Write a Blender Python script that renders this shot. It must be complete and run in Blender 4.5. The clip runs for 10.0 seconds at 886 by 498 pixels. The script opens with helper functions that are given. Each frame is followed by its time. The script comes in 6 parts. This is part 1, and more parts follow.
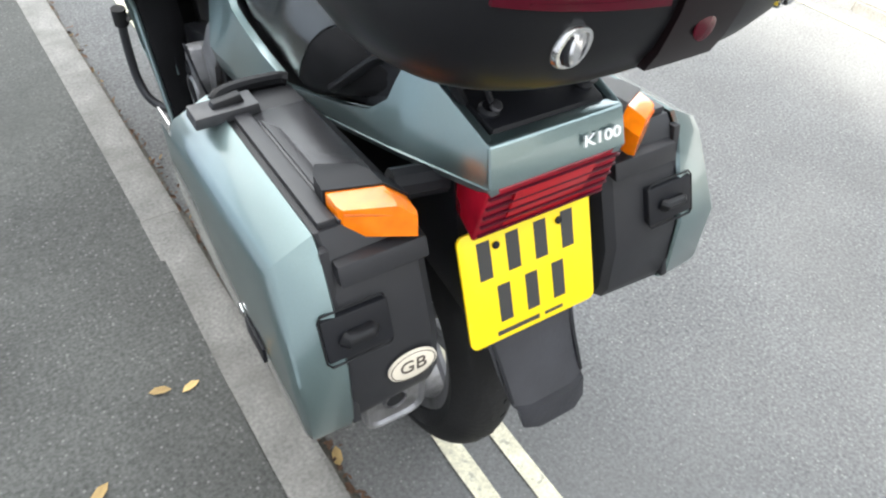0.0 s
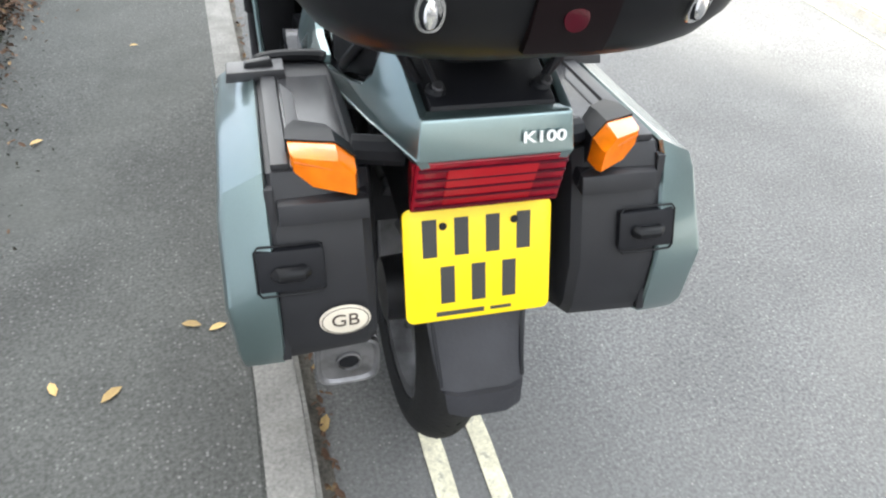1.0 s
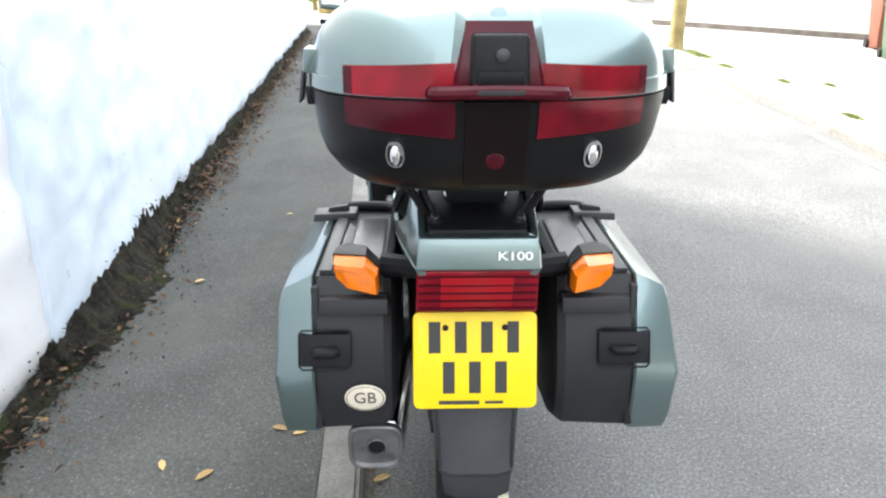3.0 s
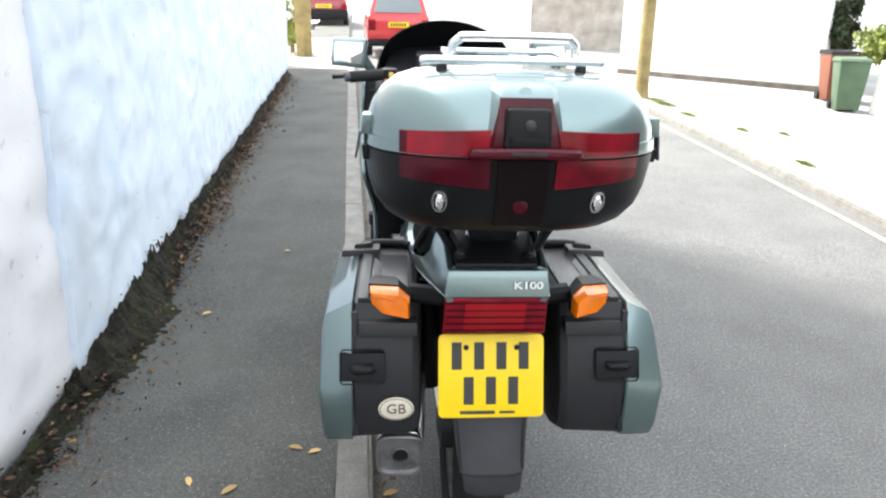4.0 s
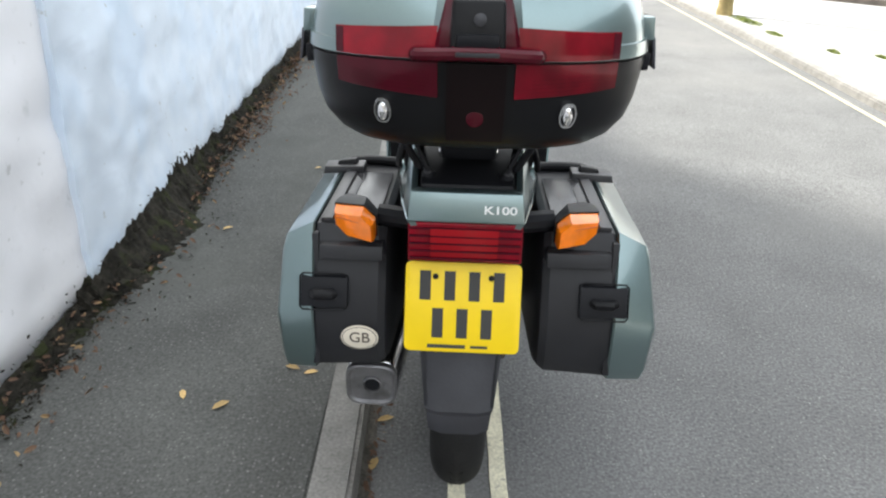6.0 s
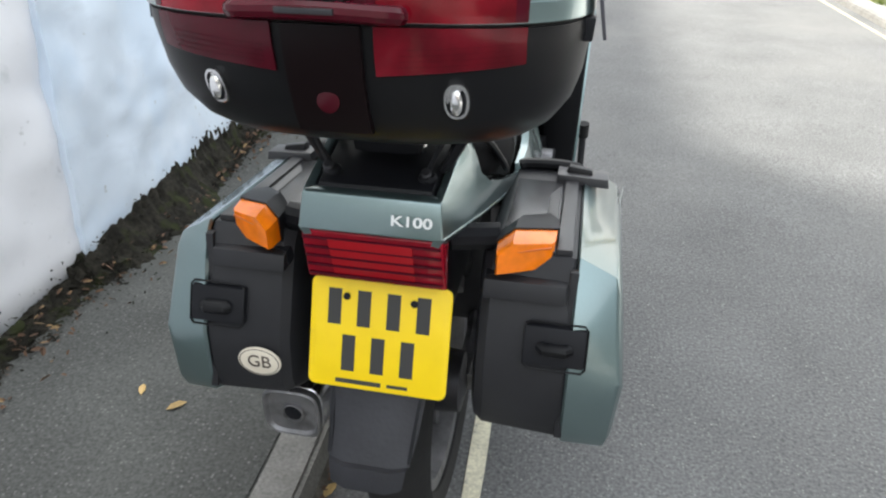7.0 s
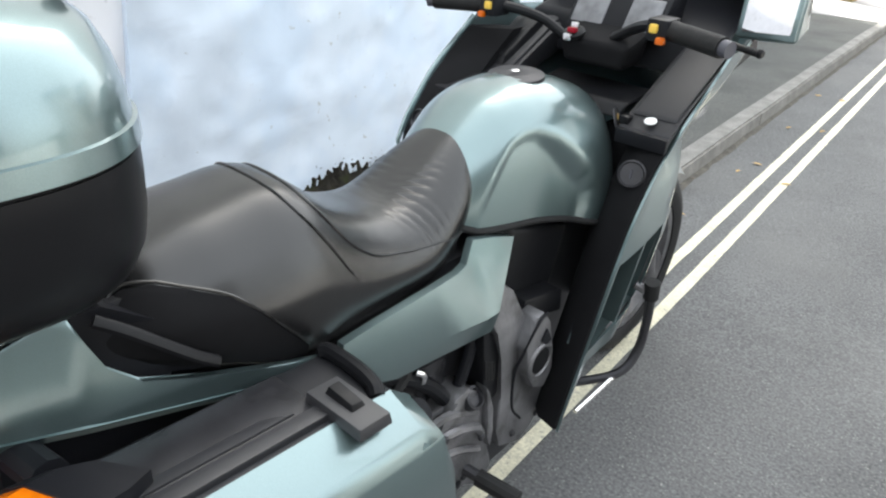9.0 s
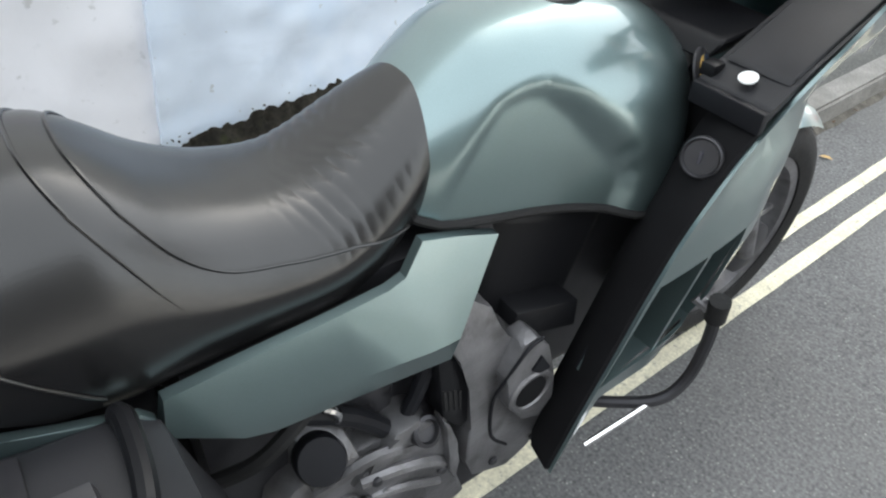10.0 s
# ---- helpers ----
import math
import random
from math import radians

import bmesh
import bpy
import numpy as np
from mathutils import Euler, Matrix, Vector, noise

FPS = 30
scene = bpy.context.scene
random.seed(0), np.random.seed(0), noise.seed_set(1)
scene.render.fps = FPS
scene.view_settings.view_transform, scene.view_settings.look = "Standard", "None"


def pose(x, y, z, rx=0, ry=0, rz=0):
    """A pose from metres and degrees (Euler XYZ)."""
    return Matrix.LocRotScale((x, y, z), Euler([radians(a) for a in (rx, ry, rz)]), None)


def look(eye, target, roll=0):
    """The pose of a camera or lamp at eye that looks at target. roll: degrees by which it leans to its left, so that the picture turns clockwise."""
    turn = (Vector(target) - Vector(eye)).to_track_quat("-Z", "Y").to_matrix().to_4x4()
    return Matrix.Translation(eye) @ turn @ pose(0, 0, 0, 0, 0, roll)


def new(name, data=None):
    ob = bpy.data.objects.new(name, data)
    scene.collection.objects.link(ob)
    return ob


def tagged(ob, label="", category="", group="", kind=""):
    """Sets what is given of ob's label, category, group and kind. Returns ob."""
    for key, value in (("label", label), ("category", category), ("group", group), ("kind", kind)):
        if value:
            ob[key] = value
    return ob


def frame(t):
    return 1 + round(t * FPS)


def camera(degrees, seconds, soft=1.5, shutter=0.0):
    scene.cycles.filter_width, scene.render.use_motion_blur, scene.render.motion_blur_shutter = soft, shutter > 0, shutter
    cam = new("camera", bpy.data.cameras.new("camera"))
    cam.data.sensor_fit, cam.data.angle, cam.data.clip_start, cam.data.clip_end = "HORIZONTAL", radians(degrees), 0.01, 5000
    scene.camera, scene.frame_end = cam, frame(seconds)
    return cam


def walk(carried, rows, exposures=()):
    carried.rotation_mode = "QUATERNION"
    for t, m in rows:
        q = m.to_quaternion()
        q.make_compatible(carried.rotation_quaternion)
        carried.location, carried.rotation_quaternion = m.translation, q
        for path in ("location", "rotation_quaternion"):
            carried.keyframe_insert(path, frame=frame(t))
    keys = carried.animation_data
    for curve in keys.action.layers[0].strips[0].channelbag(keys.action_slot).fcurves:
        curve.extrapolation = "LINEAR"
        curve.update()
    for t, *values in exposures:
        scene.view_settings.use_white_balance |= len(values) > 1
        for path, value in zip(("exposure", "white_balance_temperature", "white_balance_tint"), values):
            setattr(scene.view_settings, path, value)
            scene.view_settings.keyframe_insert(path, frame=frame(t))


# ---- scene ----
cam = camera(65.6, 10.0, soft=2.2)
SLOPE_DEG = 6.5
SLOPE = pose(0, 0, 0, SLOPE_DEG, 0, 0)
PATH = [
    (0, (-0.518, -0.908, 1.413), (0.329, 0.264, 0.031), 4.2),
    (0.5, (-0.423, -1.122, 1.424), (0.225, 0.232, 0.103), 1.0),
    (1, (-0.305, -1.125, 1.398), (0.188, 0.303, 0.087), 5.2),
    (1.5, (-0.259, -1.169, 1.381), (-0.047, 0.394, 0.151), 3.1),
    (2, (-0.13, -1.305, 1.395), (-0.012, 0.306, 0.215), 3.7),
    (2.5, (-0.088, -1.386, 1.415), (-0.055, 0.334, 0.396), 0.8),
    (3, (-0.115, -1.464, 1.451), (-0.023, 0.333, 0.578), 0.3),
    (3.2, (-0.154, -1.527, 1.463), (0.016, 0.272, 0.605), 0.9),
    (4.3, (-0.246, -1.69, 1.543), (-0.057, 0.154, 0.793), 2.0),
    (4.5, (-0.24, -1.707, 1.525), (-0.048, 0.138, 0.776), 2.2),
    (5, (-0.246, -1.674, 1.52), (-0.06, 0.142, 0.703), 2.4),
    (5.2, (-0.242, -1.659, 1.504), (-0.035, 0.112, 0.598), 2.6),
    (6.3, (0.075, -1.481, 1.449), (-0.047, 0.262, 0.475), 0.3),
    (6.5, (0.131, -1.43, 1.412), (-0.038, 0.308, 0.437), -0.2),
    (7, (0.255, -1.248, 1.39), (-0.052, 0.444, 0.367), 0.1),
    (7.5, (0.481, -1.153, 1.407), (0.019, 0.542, 0.451), 3.4),
    (8, (0.702, -1.017, 1.437), (0.029, 0.645, 0.552), 3.2),
    (8.5, (0.746, -0.744, 1.442), (-0.158, 0.776, 0.507), 3.3),
    (9, (0.799, -0.451, 1.438), (-0.294, 0.904, 0.452), 2.7),
    (9.5, (0.819, -0.161, 1.425), (-0.383, 0.986, 0.311), 2.4),
    (10, (0.678, 0.048, 1.387), (-0.509, 0.995, 0.084), 3.0),
]
walk(cam, [(t, SLOPE @ look(eye, target, roll)) for t, eye, target, roll in PATH], [(0.0, 3.05, 6800, 7), (2.5, 2.95, 6780, 7.5), (4.5, 2.38, 6780, 7.5), (6.5, 2.25, 6800, 7), (8.5, 2.38, 6800, 7), (10.0, 2.36, 6800, 7)])

# ---- light: open sky, hazy sun from the front left, kept off the near road by the house ----
SUN_EL, SUN_DIR = 48.0, Vector((0.77, -0.64, 0))
world = bpy.data.worlds.new("sky")
world.use_nodes = True
scene.world = world
sky = world.node_tree.nodes.new("ShaderNodeTexSky")
sky.sky_type, sky.sun_disc = "NISHITA", False
sky.sun_elevation, sky.sun_rotation = radians(SUN_EL), math.atan2(-SUN_DIR.x, -SUN_DIR.y)
sky.air_density, sky.dust_density, sky.ozone_density = 1.0, 4.0, 1.0
world.node_tree.nodes["Background"].inputs["Strength"].default_value = 0.12
haze = world.node_tree.nodes.new("ShaderNodeHueSaturation")  # thin white cloud over the whole sky
haze.inputs["Saturation"].default_value = 0.35
world.node_tree.links.new(sky.outputs[0], haze.inputs["Color"])
veil = world.node_tree.nodes.new("ShaderNodeMix")
veil.data_type = "RGBA"
veil.inputs[0].default_value = 0.35
veil.inputs[7].default_value = (7.2, 7.7, 8.4, 1)
world.node_tree.links.new(haze.outputs[0], veil.inputs[6])
world.node_tree.links.new(veil.outputs[2], world.node_tree.nodes["Background"].inputs[0])
sun = new("sun", bpy.data.lights.new("sun", "SUN"))
sun.data.energy, sun.data.angle, sun.data.color = 1.9, radians(4.0), (1.0, 0.97, 0.93)
sun_way = Vector((SUN_DIR.x * math.cos(radians(SUN_EL)), SUN_DIR.y * math.cos(radians(SUN_EL)), -math.sin(radians(SUN_EL))))
sun.matrix_world = Matrix.Translation((-6, 6, 12)) @ sun_way.to_track_quat("-Z", "Y").to_matrix().to_4x4()


# ---- materials ----
def material(name, colour, rough=0.5, metal=0.0, vary=0.0, scale=20.0, bump=0.0, bump_scale=80.0, coat=0.0, random_tint=0.0, fine=0.0, fine_scale=300.0, spec=0.5):
    """A surface with a slow and a fine variation of colour, fine relief and, on request, a tint by object."""
    m = bpy.data.materials.new(name)
    m.use_nodes = True
    n, l = m.node_tree.nodes, m.node_tree.links
    b = n["Principled BSDF"]
    b.inputs["Base Color"].default_value = (*colour, 1)
    b.inputs["Roughness"].default_value, b.inputs["Metallic"].default_value = rough, metal
    b.inputs["Coat Weight"].default_value, b.inputs["Coat Roughness"].default_value = coat, 0.08
    b.inputs["Specular IOR Level"].default_value = spec
    tc = n.new("ShaderNodeTexCoord")
    if vary or fine:
        last = None
        for amount, size in ((vary, scale), (fine, fine_scale)):
            if not amount:
                continue
            t = n.new("ShaderNodeTexNoise")
            t.inputs["Scale"].default_value, t.inputs["Detail"].default_value = size, 5
            l.new(tc.outputs["Object"], t.inputs["Vector"])
            r = n.new("ShaderNodeMapRange")
            r.inputs[1].default_value, r.inputs[2].default_value = 0.3, 0.7
            r.inputs[3].default_value, r.inputs[4].default_value = 1 - amount, 1 + amount
            l.new(t.outputs["Fac"], r.inputs[0])
            if last is None:
                last = r.outputs[0]
            else:
                mul = n.new("ShaderNodeMath")
                mul.operation = "MULTIPLY"
                l.new(last, mul.inputs[0]), l.new(r.outputs[0], mul.inputs[1])
                last = mul.outputs[0]
        if random_tint:
            oi = n.new("ShaderNodeObjectInfo")
            r = n.new("ShaderNodeMapRange")
            r.inputs[3].default_value, r.inputs[4].default_value = 1 - random_tint, 1 + random_tint
            l.new(oi.outputs["Random"], r.inputs[0])
            mul = n.new("ShaderNodeMath")
            mul.operation = "MULTIPLY"
            l.new(last, mul.inputs[0]), l.new(r.outputs[0], mul.inputs[1])
            last = mul.outputs[0]
        mix = n.new("ShaderNodeVectorMath")
        mix.operation = "SCALE"
        mix.inputs[0].default_value = colour
        l.new(last, mix.inputs["Scale"])
        l.new(mix.outputs[0], b.inputs["Base Color"])
    if bump:
        t = n.new("ShaderNodeTexNoise")
        t.inputs["Scale"].default_value, t.inputs["Detail"].default_value = bump_scale, 4
        l.new(tc.outputs["Object"], t.inputs["Vector"])
        bu = n.new("ShaderNodeBump")
        bu.inputs["Strength"].default_value, bu.inputs["Distance"].default_value = bump, 0.004
        l.new(t.outputs["Fac"], bu.inputs["Height"])
        l.new(bu.outputs[0], b.inputs["Normal"])
    return m


def ramp_mix(m, kind_scale, colour, low, high, detail=6, amount=1.0, warp=None):
    """Lays patches of a second colour over what a material already shows."""
    n, l = m.node_tree.nodes, m.node_tree.links
    b = n["Principled BSDF"]
    tc = n.new("ShaderNodeTexCoord")
    t = n.new("ShaderNodeTexNoise")
    t.inputs["Scale"].default_value, t.inputs["Detail"].default_value = kind_scale, detail
    l.new(tc.outputs["Object"], t.inputs["Vector"])
    if warp:
        mp = n.new("ShaderNodeMapping")
        mp.inputs["Scale"].default_value = warp
        l.new(tc.outputs["Object"], mp.inputs[0]), l.new(mp.outputs[0], t.inputs["Vector"])
    r = n.new("ShaderNodeMapRange")
    r.inputs[1].default_value, r.inputs[2].default_value = low, high
    r.inputs[3].default_value, r.inputs[4].default_value = 0, amount
    l.new(t.outputs["Fac"], r.inputs[0])
    mix = n.new("ShaderNodeMix")
    mix.data_type = "RGBA"
    old = b.inputs["Base Color"]
    if old.is_linked:
        l.new(old.links[0].from_socket, mix.inputs[6])
    else:
        mix.inputs[6].default_value = old.default_value
    mix.inputs[7].default_value = (*colour, 1)
    l.new(r.outputs[0], mix.inputs[0])
    l.new(mix.outputs[2], b.inputs["Base Color"])
    return m


def chips(m, scale, colour, size, amount=1.0):
    """Light stone chips in asphalt: cells of which a few show."""
    n, l = m.node_tree.nodes, m.node_tree.links
    b = n["Principled BSDF"]
    tc = n.new("ShaderNodeTexCoord")
    v = n.new("ShaderNodeTexVoronoi")
    v.inputs["Scale"].default_value = scale
    l.new(tc.outputs["Object"], v.inputs["Vector"])
    near = n.new("ShaderNodeMapRange")
    near.inputs[1].default_value, near.inputs[2].default_value = size, size * 0.6
    l.new(v.outputs["Distance"], near.inputs[0])
    pick = n.new("ShaderNodeSeparateColor")
    l.new(v.outputs["Color"], pick.inputs[0])
    some = n.new("ShaderNodeMapRange")
    some.inputs[1].default_value, some.inputs[2].default_value = 0.55, 1.0
    some.inputs[4].default_value = amount
    l.new(pick.outputs[0], some.inputs[0])
    mul = n.new("ShaderNodeMath")
    mul.operation = "MULTIPLY"
    l.new(near.outputs[0], mul.inputs[0]), l.new(some.outputs[0], mul.inputs[1])
    mix = n.new("ShaderNodeMix")
    mix.data_type = "RGBA"
    old = b.inputs["Base Color"]
    l.new(old.links[0].from_socket, mix.inputs[6]) if old.is_linked else None
    mix.inputs[7].default_value = (*colour, 1)
    l.new(mul.outputs[0], mix.inputs[0])
    l.new(mix.outputs[2], b.inputs["Base Color"])
    return m


ASPHALT = chips(chips(material("road_asphalt", (0.098, 0.099, 0.100), 0.85, vary=0.13, scale=2.6, fine=0.42, fine_scale=105, bump=0.5, bump_scale=130), 110, (0.23, 0.228, 0.22), 0.42, 0.6), 46, (0.40, 0.39, 0.37), 0.15, 0.6)
ramp_mix(ASPHALT, 0.55, (0.155, 0.153, 0.148), 0.5, 0.68, amount=0.55)
FOOTWAY = chips(material("footway_asphalt", (0.069, 0.070, 0.065), 0.9, vary=0.22, scale=1.8, fine=0.38, fine_scale=110, bump=0.4, bump_scale=120), 90, (0.2, 0.198, 0.188), 0.38, 0.6)
ramp_mix(FOOTWAY, 1.7, (0.046, 0.048, 0.043), 0.52, 0.68, amount=0.6)
ramp_mix(FOOTWAY, 0.9, (0.094, 0.095, 0.086), 0.5, 0.7, amount=0.6)
PATCH = chips(material("patch_asphalt", (0.071, 0.072, 0.067), 0.92, vary=0.2, scale=3, fine=0.36, fine_scale=110, bump=0.45, bump_scale=140), 90, (0.215, 0.212, 0.2), 0.38, 0.6)
KERB = ramp_mix(material("kerb_concrete", (0.20, 0.193, 0.18), 0.9, vary=0.18, scale=9, fine=0.25, fine_scale=110, bump=0.4, bump_scale=120, random_tint=0.06), 7, (0.12, 0.115, 0.104), 0.5, 0.72, amount=0.7)
YELLOW = ramp_mix(material("line_paint", (0.60, 0.565, 0.43), 0.75, vary=0.14, scale=14, fine=0.2, fine_scale=120, bump=0.3, bump_scale=200), 55, (0.2, 0.195, 0.18), 0.6, 0.68, amount=0.6)
YELLOW_WORN = ramp_mix(material("worn_line_paint", (0.40, 0.37, 0.25), 0.8, vary=0.2, scale=10, fine=0.25, fine_scale=120, bump=0.3, bump_scale=200), 40, (0.15, 0.15, 0.14), 0.5, 0.62, amount=0.7)
CONCRETE = ramp_mix(material("forecourt_concrete", (0.305, 0.303, 0.30), 0.9, vary=0.2, scale=1.2, fine=0.12, fine_scale=90, bump=0.2), 0.8, (0.225, 0.21, 0.195), 0.5, 0.7)
WALL_BLUE = ramp_mix(material("blue_white_render", (0.64, 0.71, 0.80), 0.85, vary=0.06, scale=4, bump=0.9, bump_scale=7), 5, (0.62, 0.70, 0.785), 0.45, 0.7, amount=0.55)
ramp_mix(WALL_BLUE, 2.6, (0.52, 0.63, 0.72), 0.64, 0.76, amount=0.5)
# stains and streaks, partly painted shade of the render's cracks and dimples
ramp_mix(WALL_BLUE, 9, (0.56, 0.62, 0.70), 0.58, 0.7, amount=0.5, warp=(1.0, 0.5, 1.6))
ramp_mix(WALL_BLUE, 4.5, (0.46, 0.54, 0.63), 0.57, 0.70, detail=10, amount=0.4)
ramp_mix(WALL_BLUE, 3.2, (0.55, 0.66, 0.80), 0.48, 0.62, amount=0.5)
ramp_mix(WALL_BLUE, 22, (0.42, 0.44, 0.44), 0.69, 0.73, amount=0.7)
WALL_WHITE = ramp_mix(material("white_render", (0.77, 0.77, 0.80), 0.85, vary=0.05, scale=3, bump=0.7, bump_scale=10), 14, (0.55, 0.57, 0.58), 0.66, 0.8, amount=0.5)
ramp_mix(WALL_WHITE, 5, (0.60, 0.60, 0.62), 0.60, 0.70, amount=0.55)
ramp_mix(WALL_WHITE, 26, (0.4, 0.4, 0.39), 0.66, 0.74, amount=0.5)
WHITE_HOUSE = material("white_house_render", (0.8, 0.79, 0.76), 0.85, vary=0.04, scale=2, bump=0.2, bump_scale=20)
GREY_STONE = material("grey_stone", (0.3, 0.28, 0.26), 0.9, vary=0.3, scale=3, fine=0.2, fine_scale=40, bump=0.6, bump_scale=14)
SLATE = material("coping_slate", (0.1, 0.13, 0.19), 0.6, vary=0.2, scale=6, bump=0.3, bump_scale=30, random_tint=0.15)
DARK_REFLECTED = material("dark_reflected_surface", (0.05, 0.053, 0.056), 0.7, vary=0.25, scale=3, bump=0.4, bump_scale=12)
MOSS = ramp_mix(material("moss_and_soil", (0.020, 0.018, 0.014), 0.95, vary=0.5, scale=14, fine=0.5, fine_scale=70, bump=1.0, bump_scale=40, spec=0.2), 16, (0.026, 0.03, 0.012), 0.54, 0.66)
PAINT = material("teal_metallic_paint", (0.177, 0.246, 0.253), 0.32, 0.85, vary=0.05, scale=4, coat=1.0, fine=0.06, fine_scale=900)
BLACK = material("black_plastic", (0.0105, 0.0110, 0.0135), 0.44, vary=0.15, scale=8, bump=0.06, bump_scale=500, spec=0.17)
BLACK_GLOSS = material("black_case_plastic", (0.0085, 0.0087, 0.0100), 0.36, vary=0.12, scale=5, bump=0.03, bump_scale=400, spec=0.17)
PANNIER = material("black_pannier_plastic", (0.0185, 0.0188, 0.0215), 0.46, vary=0.18, scale=9, bump=0.08, bump_scale=450, spec=0.28)
MATT = material("matt_black_plastic", (0.0085, 0.0085, 0.0095), 0.75, vary=0.2, scale=12, spec=0.1)
SATIN = material("satin_grey_plastic", (0.026, 0.026, 0.029), 0.42, vary=0.15, scale=8, bump=0.05, bump_scale=400, spec=0.5)
GREY_PLASTIC = material("grey_catch_plastic", (0.07, 0.07, 0.085), 0.5, vary=0.1, scale=20)
FLAP = material("mudflap_rubber", (0.025, 0.0255, 0.03), 0.5, vary=0.3, scale=9, bump=0.2, bump_scale=120, spec=0.3)
VINYL = material("seat_vinyl", (0.0075, 0.0075, 0.008), 0.27, vary=0.18, scale=6, bump=0.05, bump_scale=400, spec=0.7)
RUBBER = material("tyre_rubber", (0.013, 0.013, 0.0135), 0.7, vary=0.25, scale=12, bump=0.3, bump_scale=100, spec=0.3)
ALLOY = material("cast_alloy", (0.215, 0.213, 0.222), 0.44, 0.75, vary=0.4, scale=11, bump=0.35, bump_scale=140)
ramp_mix(ALLOY, 18, (0.07, 0.067, 0.064), 0.54, 0.70, amount=0.6)
DARK_METAL = material("dark_metal", (0.045, 0.045, 0.05), 0.45, 0.6, vary=0.25, scale=12)
CHROME = material("chrome", (0.8, 0.8, 0.81), 0.2, 1.0, vary=0.05, scale=30)
MIRROR = material("mirror_glass", (0.9, 0.9, 0.92), 0.02, 1.0)
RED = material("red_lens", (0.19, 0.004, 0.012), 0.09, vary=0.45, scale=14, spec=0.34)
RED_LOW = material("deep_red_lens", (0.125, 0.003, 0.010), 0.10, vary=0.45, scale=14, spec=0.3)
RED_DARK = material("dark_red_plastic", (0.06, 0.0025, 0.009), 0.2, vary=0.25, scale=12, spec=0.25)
RED_BULB = material("red_lens_bright", (0.34, 0.008, 0.014), 0.2, spec=0.25)
SHEEN_GREY = material("sheen_grey_plastic", (0.026, 0.026, 0.029), 0.27, vary=0.3, scale=14, bump=0.05, bump_scale=300, spec=0.38)
SMOKE = material("smoked_plastic", (0.007, 0.0035, 0.0042), 0.28, spec=0.15)
ORANGE = material("orange_lens", (0.9, 0.205, 0.006), 0.2, coat=0.6, vary=0.15, scale=40)
ORANGE_RIB = material("orange_lens_rib", (0.6, 0.12, 0.004), 0.3)
PLATE = material("plate_yellow", (0.86, 0.6, 0.004), 0.4, vary=0.03, scale=20)
PLATE_INK = material("plate_ink", (0.03, 0.03, 0.03), 0.5)
STICKER = material("sticker_cream", (0.66, 0.6, 0.5), 0.5, vary=0.06, scale=40)
INK_BROWN = material("sticker_ink", (0.06, 0.045, 0.035), 0.6)
WHITE = material("white_transfer", (0.8, 0.82, 0.82), 0.4)
LEAF = material("dry_leaf", (0.5, 0.34, 0.14), 0.7, vary=0.25, scale=30, random_tint=0.3)
LEAF_BROWN = ramp_mix(material("leaf_litter", (0.10, 0.055, 0.033), 0.85, vary=0.4, scale=30), 20, (0.27, 0.18, 0.085), 0.56, 0.66)
GREEN = ramp_mix(material("foliage", (0.14, 0.18, 0.03), 0.6, vary=0.4, scale=3), 9, (0.24, 0.27, 0.05), 0.5, 0.65)
GREEN_DARK = material("dark_foliage", (0.03, 0.045, 0.018), 0.7, vary=0.4, scale=4)
WOOD = material("weathered_wood", (0.26, 0.2, 0.085), 0.85, vary=0.3, scale=6, fine=0.2, fine_scale=60, bump=0.5, bump_scale=40)
BIN_GREEN = material("bin_green", (0.055, 0.10, 0.055), 0.5, vary=0.15, scale=4)
BIN_BROWN = material("bin_brown", (0.17, 0.055, 0.03), 0.55, vary=0.15, scale=4)
CAR_RED = material("red_car_paint", (0.5, 0.025, 0.03), 0.25, 0.1, coat=0.7, vary=0.03, scale=3)
CAR_DARK = material("dark_red_car_paint", (0.2, 0.012, 0.025), 0.25, 0.1, coat=0.7, vary=0.03, scale=3)
# paler base and half metal put the reflected sky into the window's colour
GLASS_DARK = material("car_window", (0.13, 0.15, 0.16), 0.06, 0.5, coat=1.0)
PLINTH = material("dark_plinth", (0.105, 0.09, 0.078), 0.9, vary=0.3, scale=8)
INSTRUMENT = material("instrument_face", (0.13, 0.133, 0.145), 0.3, vary=0.3, scale=40, coat=0.4)
BUTTON_YELLOW = material("yellow_button", (0.75, 0.5, 0.08), 0.5)
BADGE_BLUE = material("badge_dark_blue", (0.02, 0.035, 0.06), 0.3)
BADGE_OCHRE = material("badge_ochre", (0.42, 0.27, 0.08), 0.35)
GRIT = material("gutter_grit", (0.085, 0.078, 0.066), 0.95, vary=0.35, scale=20, fine=0.4, fine_scale=110, bump=0.6, bump_scale=90)


# ---- mesh helpers ----
def finish(bm, sharp=35.0):
    bmesh.ops.recalc_face_normals(bm, faces=bm.faces)
    for f in bm.faces:
        f.smooth = True
    for e in bm.edges:
        if len(e.link_faces) == 2 and e.calc_face_angle(0) > radians(sharp):
            e.smooth = False


def mesh_of(name, bm, mat, sharp=35.0):
    finish(bm, sharp)
    me = bpy.data.meshes.new(name)
    bm.to_mesh(me)
    bm.free()
    me.materials.append(mat)
    return me


def thing(name, label, category, group="", kind="", at=None):
    ob = new(name)
    ob.empty_display_size = 0.1
    if at is not None:
        ob.matrix_world = at
    return tagged(ob, label, category, group, kind)


